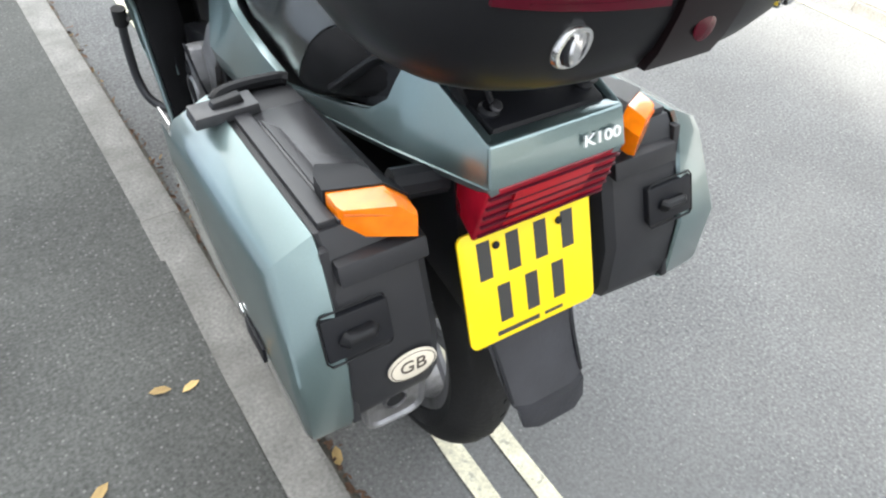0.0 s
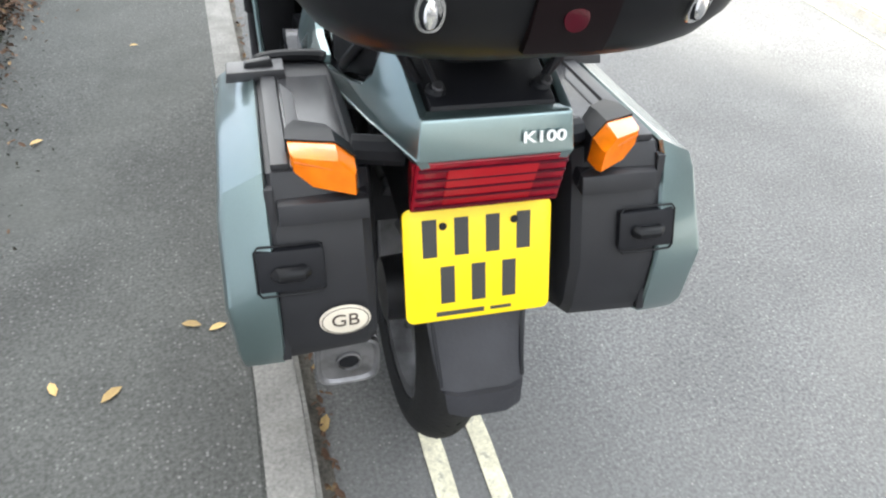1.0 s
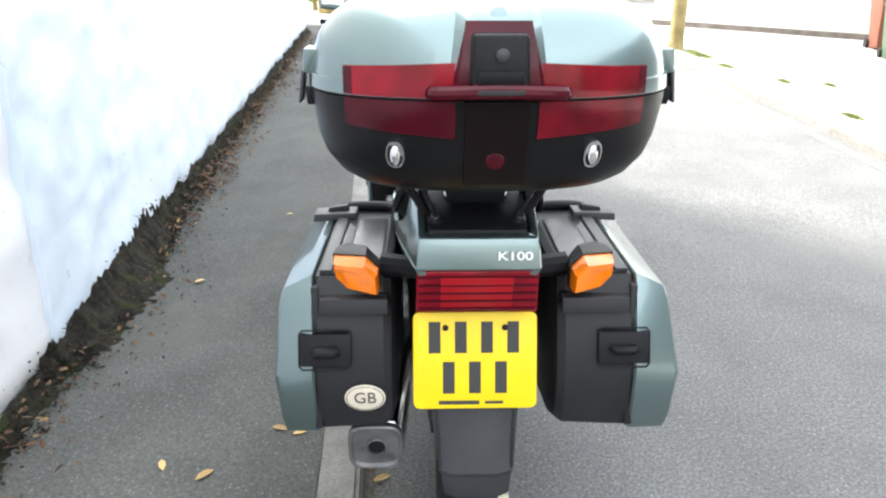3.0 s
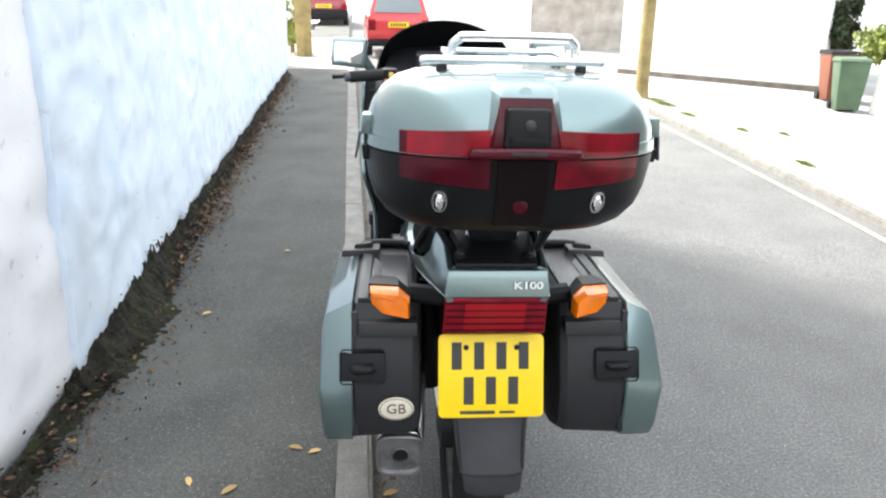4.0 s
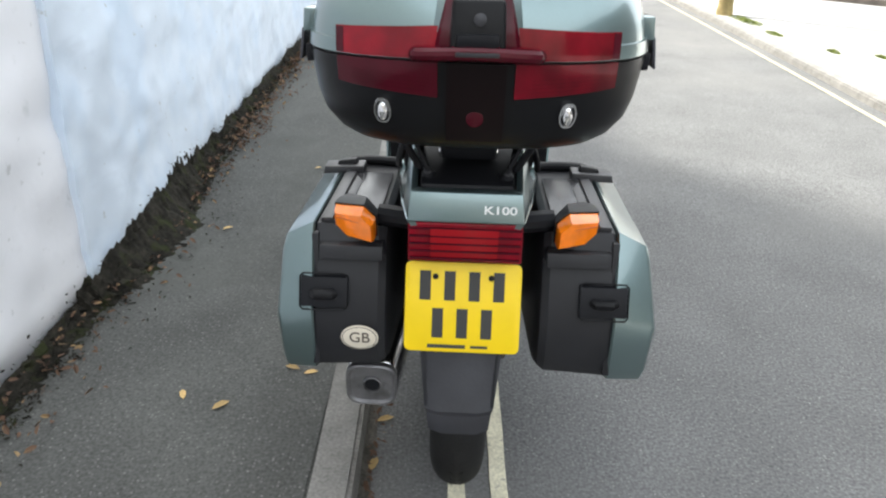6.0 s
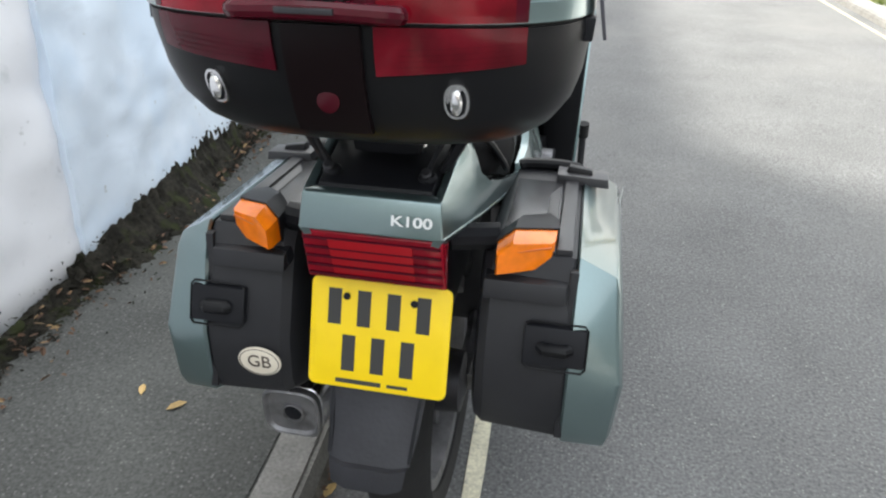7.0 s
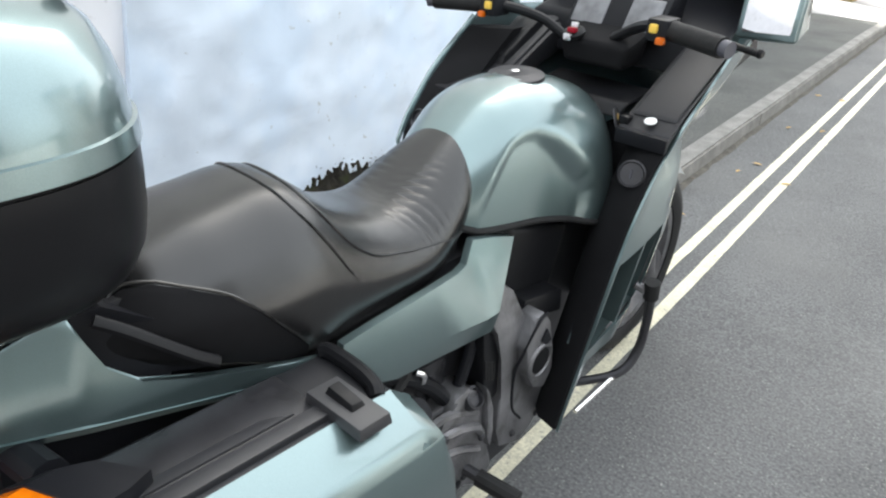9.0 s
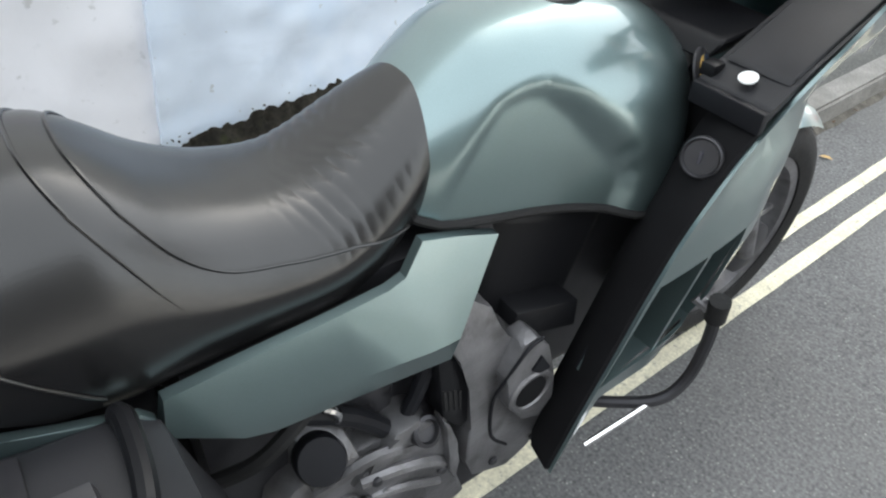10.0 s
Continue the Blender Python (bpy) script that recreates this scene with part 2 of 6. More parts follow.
def part(name, bm, mat, parent=None, label="", sharp=35.0):
    ob = new(name, mesh_of(name, bm, mat, sharp))
    if parent is not None:
        ob.parent = parent
    return tagged(ob, label) if label else ob


def single(name, bm, mat, label, category="", group="", kind="", sharp=35.0):
    return tagged(part(name, bm, mat, None, "", sharp), label, category, group, kind)


def hexa(bm, pts):
    """A block from eight corners: four below, then four above, both in one turning sense."""
    v = [bm.verts.new(p) for p in pts]
    for f in ((0, 1, 2, 3), (7, 6, 5, 4), (0, 4, 5, 1), (1, 5, 6, 2), (2, 6, 7, 3), (3, 7, 4, 0)):
        bm.faces.new([v[i] for i in f])
    return v


def block(x0, x1, y0, y1, z0, z1, bevel=0.004, seg=2, bm=None):
    """A rounded block."""
    mine = bmesh.new()
    hexa(mine, [(x0, y0, z0), (x1, y0, z0), (x1, y1, z0), (x0, y1, z0), (x0, y0, z1), (x1, y0, z1), (x1, y1, z1), (x0, y1, z1)])
    if bevel:
        bmesh.ops.bevel(mine, geom=mine.edges[:], offset=bevel, segments=seg, profile=0.6, affect="EDGES")
    return join(bm, mine)


def block8(pts, bevel=0.004, seg=2, bm=None):
    mine = bmesh.new()
    hexa(mine, pts)
    if bevel:
        bmesh.ops.bevel(mine, geom=mine.edges[:], offset=bevel, segments=seg, profile=0.6, affect="EDGES")
    return join(bm, mine)


def join(bm, other):
    """Adds one bmesh to another (or hands it back where there is none yet)."""
    if bm is None:
        return other
    me = bpy.data.meshes.new("tmp")
    other.to_mesh(me)
    other.free()
    bm.from_mesh(me)
    bpy.data.meshes.remove(me)
    return bm


def panel(pts, thick, bevel=0.003, bm=None):
    """A plate with that outline in space, and a thickness vector."""
    mine = bmesh.new()
    a = [mine.verts.new(p) for p in pts]
    b = [mine.verts.new(Vector(p) + Vector(thick)) for p in pts]
    n = len(pts)
    fa = mine.faces.new(a)
    fb = mine.faces.new(b[::-1])
    for i in range(n):
        mine.faces.new((a[i], b[i], b[(i + 1) % n], a[(i + 1) % n]))
    if bevel:
        bmesh.ops.bevel(mine, geom=[e for e in mine.edges if e not in ()], offset=bevel, segments=2, profile=0.6, affect="EDGES")
    bmesh.ops.triangulate(mine, faces=[f for f in mine.faces if len(f.verts) > 4])
    return join(bm, mine)


def loft(rings, closed=True, caps=True, bm=None):
    mine = bmesh.new()
    vs = [[mine.verts.new(p) for p in r] for r in rings]
    n = len(rings[0])
    for a, b in zip(vs, vs[1:]):
        for i in range(n if closed else n - 1):
            j = (i + 1) % n
            try:
                mine.faces.new((a[i], a[j], b[j], b[i]))
            except ValueError:
                pass
    if caps and closed:
        for r in (vs[0], vs[-1]):
            try:
                mine.faces.new(r)
            except ValueError:
                pass
    bmesh.ops.remove_doubles(mine, verts=mine.verts, dist=1e-5)
    return join(bm, mine)


def catmull(pts, n=6):
    pts = [Vector(p) for p in pts]
    if len(pts) < 3:
        return pts
    ext = [2 * pts[0] - pts[1], *pts, 2 * pts[-1] - pts[-2]]
    out = []
    for i in range(1, len(ext) - 2):
        p0, p1, p2, p3 = ext[i - 1 : i + 3]
        for k in range(n):
            t = k / n
            out.append(0.5 * (2 * p1 + (p2 - p0) * t + (2 * p0 - 5 * p1 + 4 * p2 - p3) * t * t + (3 * p1 - p0 - 3 * p2 + p3) * t ** 3))
    return out + [pts[-1]]


def tube(path, r, sides=10, bm=None, smooth=0, flat=1.0):
    """A rod of radius r along a path (rounded through its points where smooth is given)."""
    path = catmull(path, smooth) if smooth else [Vector(p) for p in path]
    rings, up = [], None
    for i, p in enumerate(path):
        d = (path[min(i + 1, len(path) - 1)] - path[max(i - 1, 0)]).normalized()
        if up is None:
            up = d.orthogonal().normalized()
        up = (up - d * up.dot(d)).normalized()
        side = d.cross(up)
        rr = r(i / max(1, len(path) - 1)) if callable(r) else r
        rings.append([p + rr * (math.cos(a) * up * flat + math.sin(a) * side) for a in (2 * math.pi * k / sides for k in range(sides))])
    return loft(rings, bm=bm)


def lathe(profile, centre, axis, sides=40, bm=None, closed=False):
    """Turns rows of (radius, way along the axis) round the axis through centre."""
    axis = Vector(axis).normalized()
    u = axis.orthogonal().normalized()
    w = axis.cross(u)
    c = Vector(centre)
    rings = [[c + axis * h + r * (math.cos(a) * u + math.sin(a) * w) for a in (2 * math.pi * k / sides for k in range(sides))] for r, h in profile]
    if closed:
        rings.append(rings[0])
    return loft(rings, caps=not closed, bm=bm)


def disc(centre, axis, r, h, sides=20, bevel=0.3, bm=None):
    return lathe([(r * (1 - bevel), 0), (r, h * bevel), (r, h * (1 - bevel)), (r * (1 - bevel), h)], centre, axis, sides, bm)


def words(text, size, m, name, mat, parent, depth=0.0006, bold=0.0):
    """Lettering in the built-in font, as a mesh."""
    cu = bpy.data.curves.new("lettering", "FONT")
    cu.body, cu.size, cu.extrude, cu.align_x, cu.align_y = text, size, depth, "CENTER", "CENTER"
    cu.offset = bold
    tmp = bpy.data.objects.new("lettering", cu)
    me = bpy.data.meshes.new_from_object(tmp)
    bpy.data.objects.remove(tmp)
    me.name = name
    me.transform(m)
    me.materials.append(mat)
    ob = new(name, me)
    ob.parent = parent
    return ob


def mirrored(bm):
    for v in bm.verts:
        v.co.x = -v.co.x
    bmesh.ops.reverse_faces(bm, faces=bm.faces)
    return bm


# ---- the street ----
def bend(y):
    """How far kerb, lines and wall swing to the left on the way up the road."""
    return -0.0175 * (y + math.sqrt(y * y + 0.6)) + 0.012


def gz(y):
    """The road eases off a little beyond the motorcycle."""
    if y < -3:
        return 0.0
    near = -0.0125 * ((y - 2.5) + math.sqrt((y - 2.5) ** 2 + 1.0)) + 0.005 - 0.019 * ((y - 10) + math.sqrt((y - 10) ** 2 + 2.0))
    return near + 0.0215 * ((min(y, 30) - 14.5) + math.sqrt((min(y, 30) - 14.5) ** 2 + 1.0)) - 0.0007


KERB_X, KERB_W, KERB_H, WALL_X, EDGE_X = -0.25, 0.118, 0.10, -1.255, 3.06
YS = [-14, -10, -7, -5, -4, -3] + [-2.5 + 0.25 * i for i in range(51)] + [11, 12, 13, 14, 15, 16, 17, 18, 20, 24, 30, 40, 60]


def sheet(x0, x1, z, ys, nx=2, rough=0.0, bm=None):
    """A sheet along the road between two edges given as functions of y."""
    rings = []
    for y in ys:
        a, b = x0(y), x1(y)
        row = []
        for i in range(nx + 1):
            x = a + (b - a) * i / nx
            h = rough * (noise.noise((x * 1.7, y * 1.7, 3.1)) + 0.5 * noise.noise((x * 5, y * 5, 7.7))) if rough else 0
            row.append((x, y, gz(y) + z + h))
        rings.append(row)
    return loft(rings, closed=False, bm=bm)


ground_bm = bmesh.new()
loft([[(-160, y, gz(y) - 0.06) if i == 0 else (160, y, gz(y) - 0.06) for i in range(2)] for y in (-80, -20, -3, 2.5, 4, 6, 8, 10, 12, 14, 15, 16, 17, 19, 22, 26, 30, 60, 220)], closed=False, bm=ground_bm)
single("ground", ground_bm, CONCRETE, "pale ground stretching away beyond the street", "ground", kind="structure")
single("road", sheet(lambda y: KERB_X + bend(y) - 0.02, lambda y: EDGE_X + 0.02, 0.0, YS, 14, 0.0015), ASPHALT, "worn grey asphalt road with light stone chips", "road", kind="structure")
foot = sheet(lambda y: WALL_X - 0.2 + bend(y), lambda y: KERB_X - KERB_W + bend(y) + 0.004, KERB_H - 0.004, YS, 8, 0.002)
single("pavement", foot, FOOTWAY, "dark grey asphalt pavement between kerb and rendered wall", "pavement", kind="structure")

# pale sheet from the sun's edge on: the pavement's sunlight put into colour
single("pavement_crossing", sheet(lambda y: WALL_X - 0.3 + bend(y), lambda y: KERB_X - KERB_W + bend(y), KERB_H + 0.004, [9.75 + 0.5 * i for i in range(17)], 4, 0.002), CONCRETE, "pale sheet painting the sunlit pavement beyond the wall", "pavement", kind="structure")


def patch_edge(x):
    return 0.56 + 0.05 * math.sin(x * 7.0) + 0.11 * max(0.0, -x - 0.75) + 0.012 * noise.noise((x * 20, 0, 0))


patch_bm = bmesh.new()
loft([[(x, -6 + (patch_edge(x) + 6) * k / 12, KERB_H + 0.0005 + 0.0015 * (k < 12)) for k in range(13)] for x in [-1.2 + 0.825 * i / 30 for i in range(31)]], closed=False, bm=patch_bm)
single("pavement_patch", patch_bm, PATCH, "lighter relaid asphalt patch with a ragged edge", "pavement patch", kind="structure")

# yellow lines, with ragged worn edges
def line(x, width, y0, y1, seed):
    ys = [y0 + (y1 - y0) * i / 220 for i in range(221)]
    return loft([[(x + s * (width / 2 + 0.0035 * noise.noise((y * 23, s * 5 + seed, 0)) + 0.002 * noise.noise((y * 70, s * 5 + seed, 4))) + (bend(y) + 0.038 / (1 + math.exp(-2.2 * (y - 1.4)))) * (x < 1), y, gz(y) + 0.004) for s in (-1, 1)] for y in ys], closed=False)


single("yellow_line_1", line(0.119, 0.047, -9, 9.8, 1), YELLOW, "worn pale yellow no-parking line beside the kerb", "road marking", kind="structure")
single("yellow_line_2", line(0.003, 0.047, -9, 9.8, 2), YELLOW, "worn pale yellow no-parking line beside the kerb", "road marking", kind="structure")
single("yellow_line_3", line(2.93, 0.045, -9, 16, 3), YELLOW_WORN, "pale yellow line along the far kerb", "road marking", kind="structure")

# gutter dirt
gut = bmesh.new()
loft([[(KERB_X + bend(y) - 0.01, y, gz(y) + 0.012 + 0.004 * noise.noise((y * 9, 1, 0))), (KERB_X + bend(y) + 0.012 + 0.012 * noise.noise((y * 6, 2, 0)), y, gz(y) + 0.006), (KERB_X + bend(y) + 0.022 + 0.02 * noise.noise((y * 6, 2, 0)), y, gz(y) - 0.002)] for y in [-6 + 0.1 * i for i in range(160)]], closed=False, bm=gut)
single("gutter_dirt", gut, GRIT, "dark grit gathered in the gutter along the kerb", "dirt", kind="stuff")


# ---- wall on the pavement side ----
UP = math.tan(radians(SLOPE_DEG))  # lean of upright ends against the road


def wall_top(y):
    return 1.415 - 0.045 * y


def foot_x(y):
    """The wall's face: the white stretch swings out to meet the blue one."""
    return -1.335 + 0.058 * max(0.0, min(1.0, (y + 0.7) / 1.1)) if y < 0.45 else WALL_X


def wall_face(y0, y1, top, seed, ny, nz, back=0.28):
    """A thick rendered wall with an uneven face."""
    rings = []
    for i in range(ny + 1):
        y = y0 + (y1 - y0) * i / ny
        h = top(y)
        row = []
        for k in range(nz + 1):
            z = gz(y) - 0.05 + (h + 0.05 - gz(y)) * k / nz
            d = 0.012 * noise.noise((y * 1.6, z * 1.6, seed)) + 0.014 * noise.noise((y * 6, z * 6, seed)) + 0.008 * noise.noise((y * 15, z * 15, seed))
            d -= 0.022 * max(0.0, 1 - (z - 0.16 - gz(y) - 0.05 * noise.noise((y * 5, 0, seed))) / 0.05) if z < 0.23 else 0
            row.append((foot_x(y) + bend(y) + d, y + UP * z, z))
        row.append((foot_x(y) + bend(y) - back, y + UP * h, h))
        row.append((foot_x(y) + bend(y) - back, y, gz(y) - 0.05))
        rings.append(row)
    return loft(rings, closed=True)


single("wall_1", wall_face(-9, 0.4499, lambda y: 1.66, 2.0, 160, 40), WALL_WHITE, "white rendered garden wall with flaking paint at its foot", "wall", kind="structure")
single("wall_2", wall_face(0.4501, 9.1, wall_top, 5.0, 300, 48), WALL_BLUE, "pale blue-white rendered wall, stained and uneven", "wall", kind="structure")
coping = thing("coping", "row of rounded blue slate coping stones on the wall", "coping", kind="structure")
cope_mesh = mesh_of("coping_stone", block(-0.17, 0.17, -0.13, 0.13, 0, 0.09, 0.03, 3), SLATE)
for i in range(30):
    y = 0.78 + 0.28 * i
    ob = new("coping_stone", cope_mesh)
    ob.parent = coping
    ob.matrix_basis = pose(WALL_X - 0.16 + bend(y), y, wall_top(y) + 0.001, random.uniform(-2, 2), random.uniform(-2, 2), random.uniform(-3, 3))

# moss, soil and litter at the foot of the wall
def moss_strip():
    rings = []
    for y in [-4 + 0.03 * i for i in range(134)] + [0.02 + 0.006 * i for i in range(500)] + [3.02 + 0.025 * i for i in range(240)]:
        base = foot_x(y) + bend(y)
        wide = 0.075 + 0.12 * math.exp(-((y - 0.9) / 0.55) ** 2) + 0.04 * noise.noise((y * 1.3, 0.2, 9)) + 0.07 * noise.noise((y * 6, 4.2, 9)) + (0.02 if y > 0.45 else 0.0)
        high = 0.072 + 0.12 * math.exp(-((y - 1.25) / 0.8) ** 2) + 0.05 * noise.noise((y * 2.5, 3, 1)) + 0.030 * noise.noise((y * 11, 3, 1))
        wide, high = max(0.03, wide), max(0.018, high * (1.0 if y > 0.4 else 0.5))
        row = []
        for k in range(13):
            f = (k / 12) ** 1.5
            b = noise.noise((y * 26, f * 9, 2)) * 0.018 + noise.noise((y * 60, f * 22, 6)) * 0.010
            jut = 0.020 * noise.noise((y * 34, k * 0.9, 8)) * (k > 0)
            row.append((base - 0.012 + (wide + 0.012) * f + jut, y, gz(y) + KERB_H - 0.012 + max(0.0, high * (1 - f) ** 3.2 + b * (1 - f * 0.6) * min(1.0, 0.35 + 5 * f)) + 0.010 * (1 - f)))
        rings.append(row)
    return loft(rings, closed=False)


single("moss_verge", moss_strip(), MOSS, "dark moss, soil and weeds along the wall foot", "moss", kind="stuff")


def litter(n, place, size, seed, mat, name, label, category):
    """Many small curled leaves and crumbs as one heap of stuff."""
    rng = random.Random(seed)
    bm = bmesh.new()
    for _ in range(n):
        x, y, z = place(rng)
        s = size * rng.uniform(0.4, 1.3)
        m = Matrix.Translation((x, y, z)) @ Euler((rng.uniform(-0.7, 0.7), rng.uniform(-0.7, 0.7), rng.uniform(0, 6.3))).to_matrix().to_4x4()
        c = rng.uniform(0.1, 0.4) * s
        v = [bm.verts.new(m @ Vector(p)) for p in ((-s, 0, 0), (-0.3 * s, -0.45 * s, c), (0.6 * s, -0.35 * s, c), (s, 0, 0.1 * s), (0.5 * s, 0.4 * s, c), (-0.4 * s, 0.42 * s, c))]
        bm.faces.new((v[0], v[1], v[2], v[3]))
        bm.faces.new((v[0], v[3], v[4], v[5]))
    return single(name, bm, mat, label, category, kind="stuff")


litter(1500, lambda r: (lambda y: (foot_x(y) + bend(y) + abs(r.gauss(0, 0.11)) + 0.01, y, gz(y) + KERB_H + r.uniform(0.0, 0.05)))(r.uniform(-3, 8.5)), 0.014, 3, LEAF_BROWN, "wall_litter", "brown leaf crumbs in the moss at the wall", "leaf litter")
litter(480, lambda r: (lambda y: (WALL_X + bend(y) + abs(r.gauss(0, 0.09)) + 0.03, y, gz(y) + KERB_H + r.uniform(0.0, 0.04)))(r.triangular(1.2, 8.5, 4.0)), 0.02, 13, LEAF_BROWN, "fallen_leaf_drift", "drift of brown leaves along the wall foot", "leaf litter")
litter(1500, lambda r: (lambda y: (foot_x(y) + bend(y) + abs(r.gauss(0, 0.05 + 0.07 * math.exp(-((y - 0.9) / 0.7) ** 2))) + 0.02, y, gz(y) + KERB_H + r.uniform(0.0, 0.012)))(r.triangular(-2, 7, 0.9)), 0.008, 17, MOSS, "moss_crumbs", "dark moss crumbs scattered over the pavement edge", "moss")
litter(260, lambda r: (WALL_X + bend(2.3) + 0.11 + r.gauss(0, 0.06), 2.3 + r.gauss(0, 0.22), gz(2.3) + KERB_H + r.uniform(0.0, 0.02)), 0.012, 19, LEAF_BROWN, "leaf_heap", "heap of orange-brown leaves beside the moss", "leaf litter")
litter(6000, lambda r: (lambda y, q: (foot_x(y) + bend(y) + 0.012 + 0.085 * q, y + 0.02 * (1 - q), gz(y) + KERB_H + 0.012 + (1 - q) ** 3 * r.uniform(0.02, 0.12 + 0.08 * math.exp(-((y - 1.25) / 0.8) ** 2))))(r.triangular(-3, 8.5, 1.2), r.random()), 0.0065, 5, MOSS, "moss_tufts", "small dark tufts of moss at the wall foot", "moss")
litter(230, lambda r: (lambda y: (KERB_X + bend(y) + abs(r.gauss(0, 0.022)) + 0.006, y, gz(y) + r.uniform(0.006, 0.02)))(r.triangular(-1.6, 3.5, -0.25)), 0.013, 8, LEAF_BROWN, "gutter_leaves", "brown fallen leaves gathered in the gutter", "leaf litter")

# single leaves on the pavement and road
leaf_bm = bmesh.new()
lv = [leaf_bm.verts.new(p) for p in ((-0.028, 0, 0.001), (-0.012, -0.011, 0.007), (0.012, -0.009, 0.006), (0.028, 0.002, 0.002), (0.01, 0.012, 0.007), (-0.012, 0.011, 0.006), (0.0, 0.0, 0.002))]
for k in range(6):
    leaf_bm.faces.new((lv[k], lv[(k + 1) % 6], lv[6]))
leaf_mesh = mesh_of("leaf", leaf_bm, LEAF)
for k, (x, y, turn, grow) in enumerate(((-0.676, -0.048, 40, 1.0), (-0.80, -0.005, 110, 0.8), (-0.507, 0.131, -20, 0.9), (-0.60, -0.41, 75, 0.9), (-0.445, 0.11, 15, 0.8), (-0.75, -0.50, 10, 0.7), (-0.225, -0.16, 70, 1.0), (-0.21, 0.02, 20, 1.0), (-0.98, 1.05, 30, 0.8), (-0.72, 1.75, 5, 0.6), (0.06, 3.4, 30, 1.0), (-0.05, 4.6, 70, 1.1), (-0.2, 2.6, 20, 0.9), (-0.15, 5.6, 50, 1.2), (-0.33, 5.6, 20, 1.0), (-0.24, 4.5, 60, 1.0), (-0.16, 3.6, 10, 1.0), (-0.2, 3.4, 80, 0.8))):
    ob = new("fallen_leaf", leaf_mesh)
    ob.matrix_world = pose(x, y, (KERB_H + 0.003 if x < KERB_X + bend(y) else 0.004) + gz(y), 0, 0, turn) @ Matrix.Scale(grow, 4)
    tagged(ob, "dry yellow-brown fallen leaf lying on the asphalt", "leaf", "fallen leaves")

# ---- far side of the road ----
fore = sheet(lambda y: EDGE_X + 0.11, lambda y: 30, 0.055, [-14, -6, -2, 0, 2, 3, 4, 6, 8, 9, 10, 11, 12, 14, 15, 16, 17, 20, 24, 30, 40], 10)
single("forecourt", fore, CONCRETE, "sunlit pale concrete forecourt beyond the far kerb", "pavement", kind="structure")


def upright(x, y, z):
    """Stands a thing truly upright on the sloping street."""
    return pose(x, y, z) @ pose(0, 0, 0, -SLOPE_DEG, 0, 0)


def weeds(x, y, spread, n, seed, tall=0.07):
    rng = random.Random(seed)
    bm = bmesh.new()
    for _ in range(n):
        a, r = rng.uniform(0, 6.3), spread * math.sqrt(rng.random())
        bx, by = x + r * math.cos(a) * 0.6, y + r * math.sin(a) * 1.6
        h, lean, t = tall * (1.15 - r / spread) * rng.uniform(0.4, 1.0), rng.uniform(0, 6.3), rng.uniform(0, 6.3)
        w = 0.009
        v = [bm.verts.new(p) for p in ((bx - w * math.cos(t), by - w * math.sin(t), gz(y) + 0.05), (bx + w * math.cos(t), by + w * math.sin(t), gz(y) + 0.05), (bx + 0.5 * h * math.cos(lean), by + 0.5 * h * math.sin(lean), gz(y) + 0.05 + h))]
        bm.faces.new(v)
    return single("weeds", bm, GREEN, "tuft of bright green weeds beside the far kerb", "weeds", kind="stuff")


for k, (x, y, s) in enumerate(((3.40, 7.05, 0.20), (3.42, 6.75, 0.20), (3.40, 6.1, 0.13), (3.6, 5.2, 0.08), (3.42, 3.75, 0.10), (3.95, 5.0, 0.07))):
    weeds(x, y, s, 420, 40 + k, 0.045)

# post beside the far kerb
post = thing("utility_pole", "weathered brown wooden utility pole beside the far kerb", "utility pole", at=upright(3.30, 7.40, gz(7.4) + 0.05))
part("shaft", lathe([(0.088, -0.1), (0.088, 0), (0.086, 1.0), (0.088, 3.0), (0.075, 7.0), (0.07, 7.02)], (0, 0, 0), (0, 0, 1), 16), WOOD, post)
part("step_bracket", block(-0.02, 0.02, -0.14, -0.07, 2.4, 2.44, 0.004), DARK_METAL, post)
part("base_collar", lathe([(0.1, -0.1), (0.098, 0.06), (0.089, 0.12)], (0, 0, 0), (0, 0, 1), 16), WOOD, post)

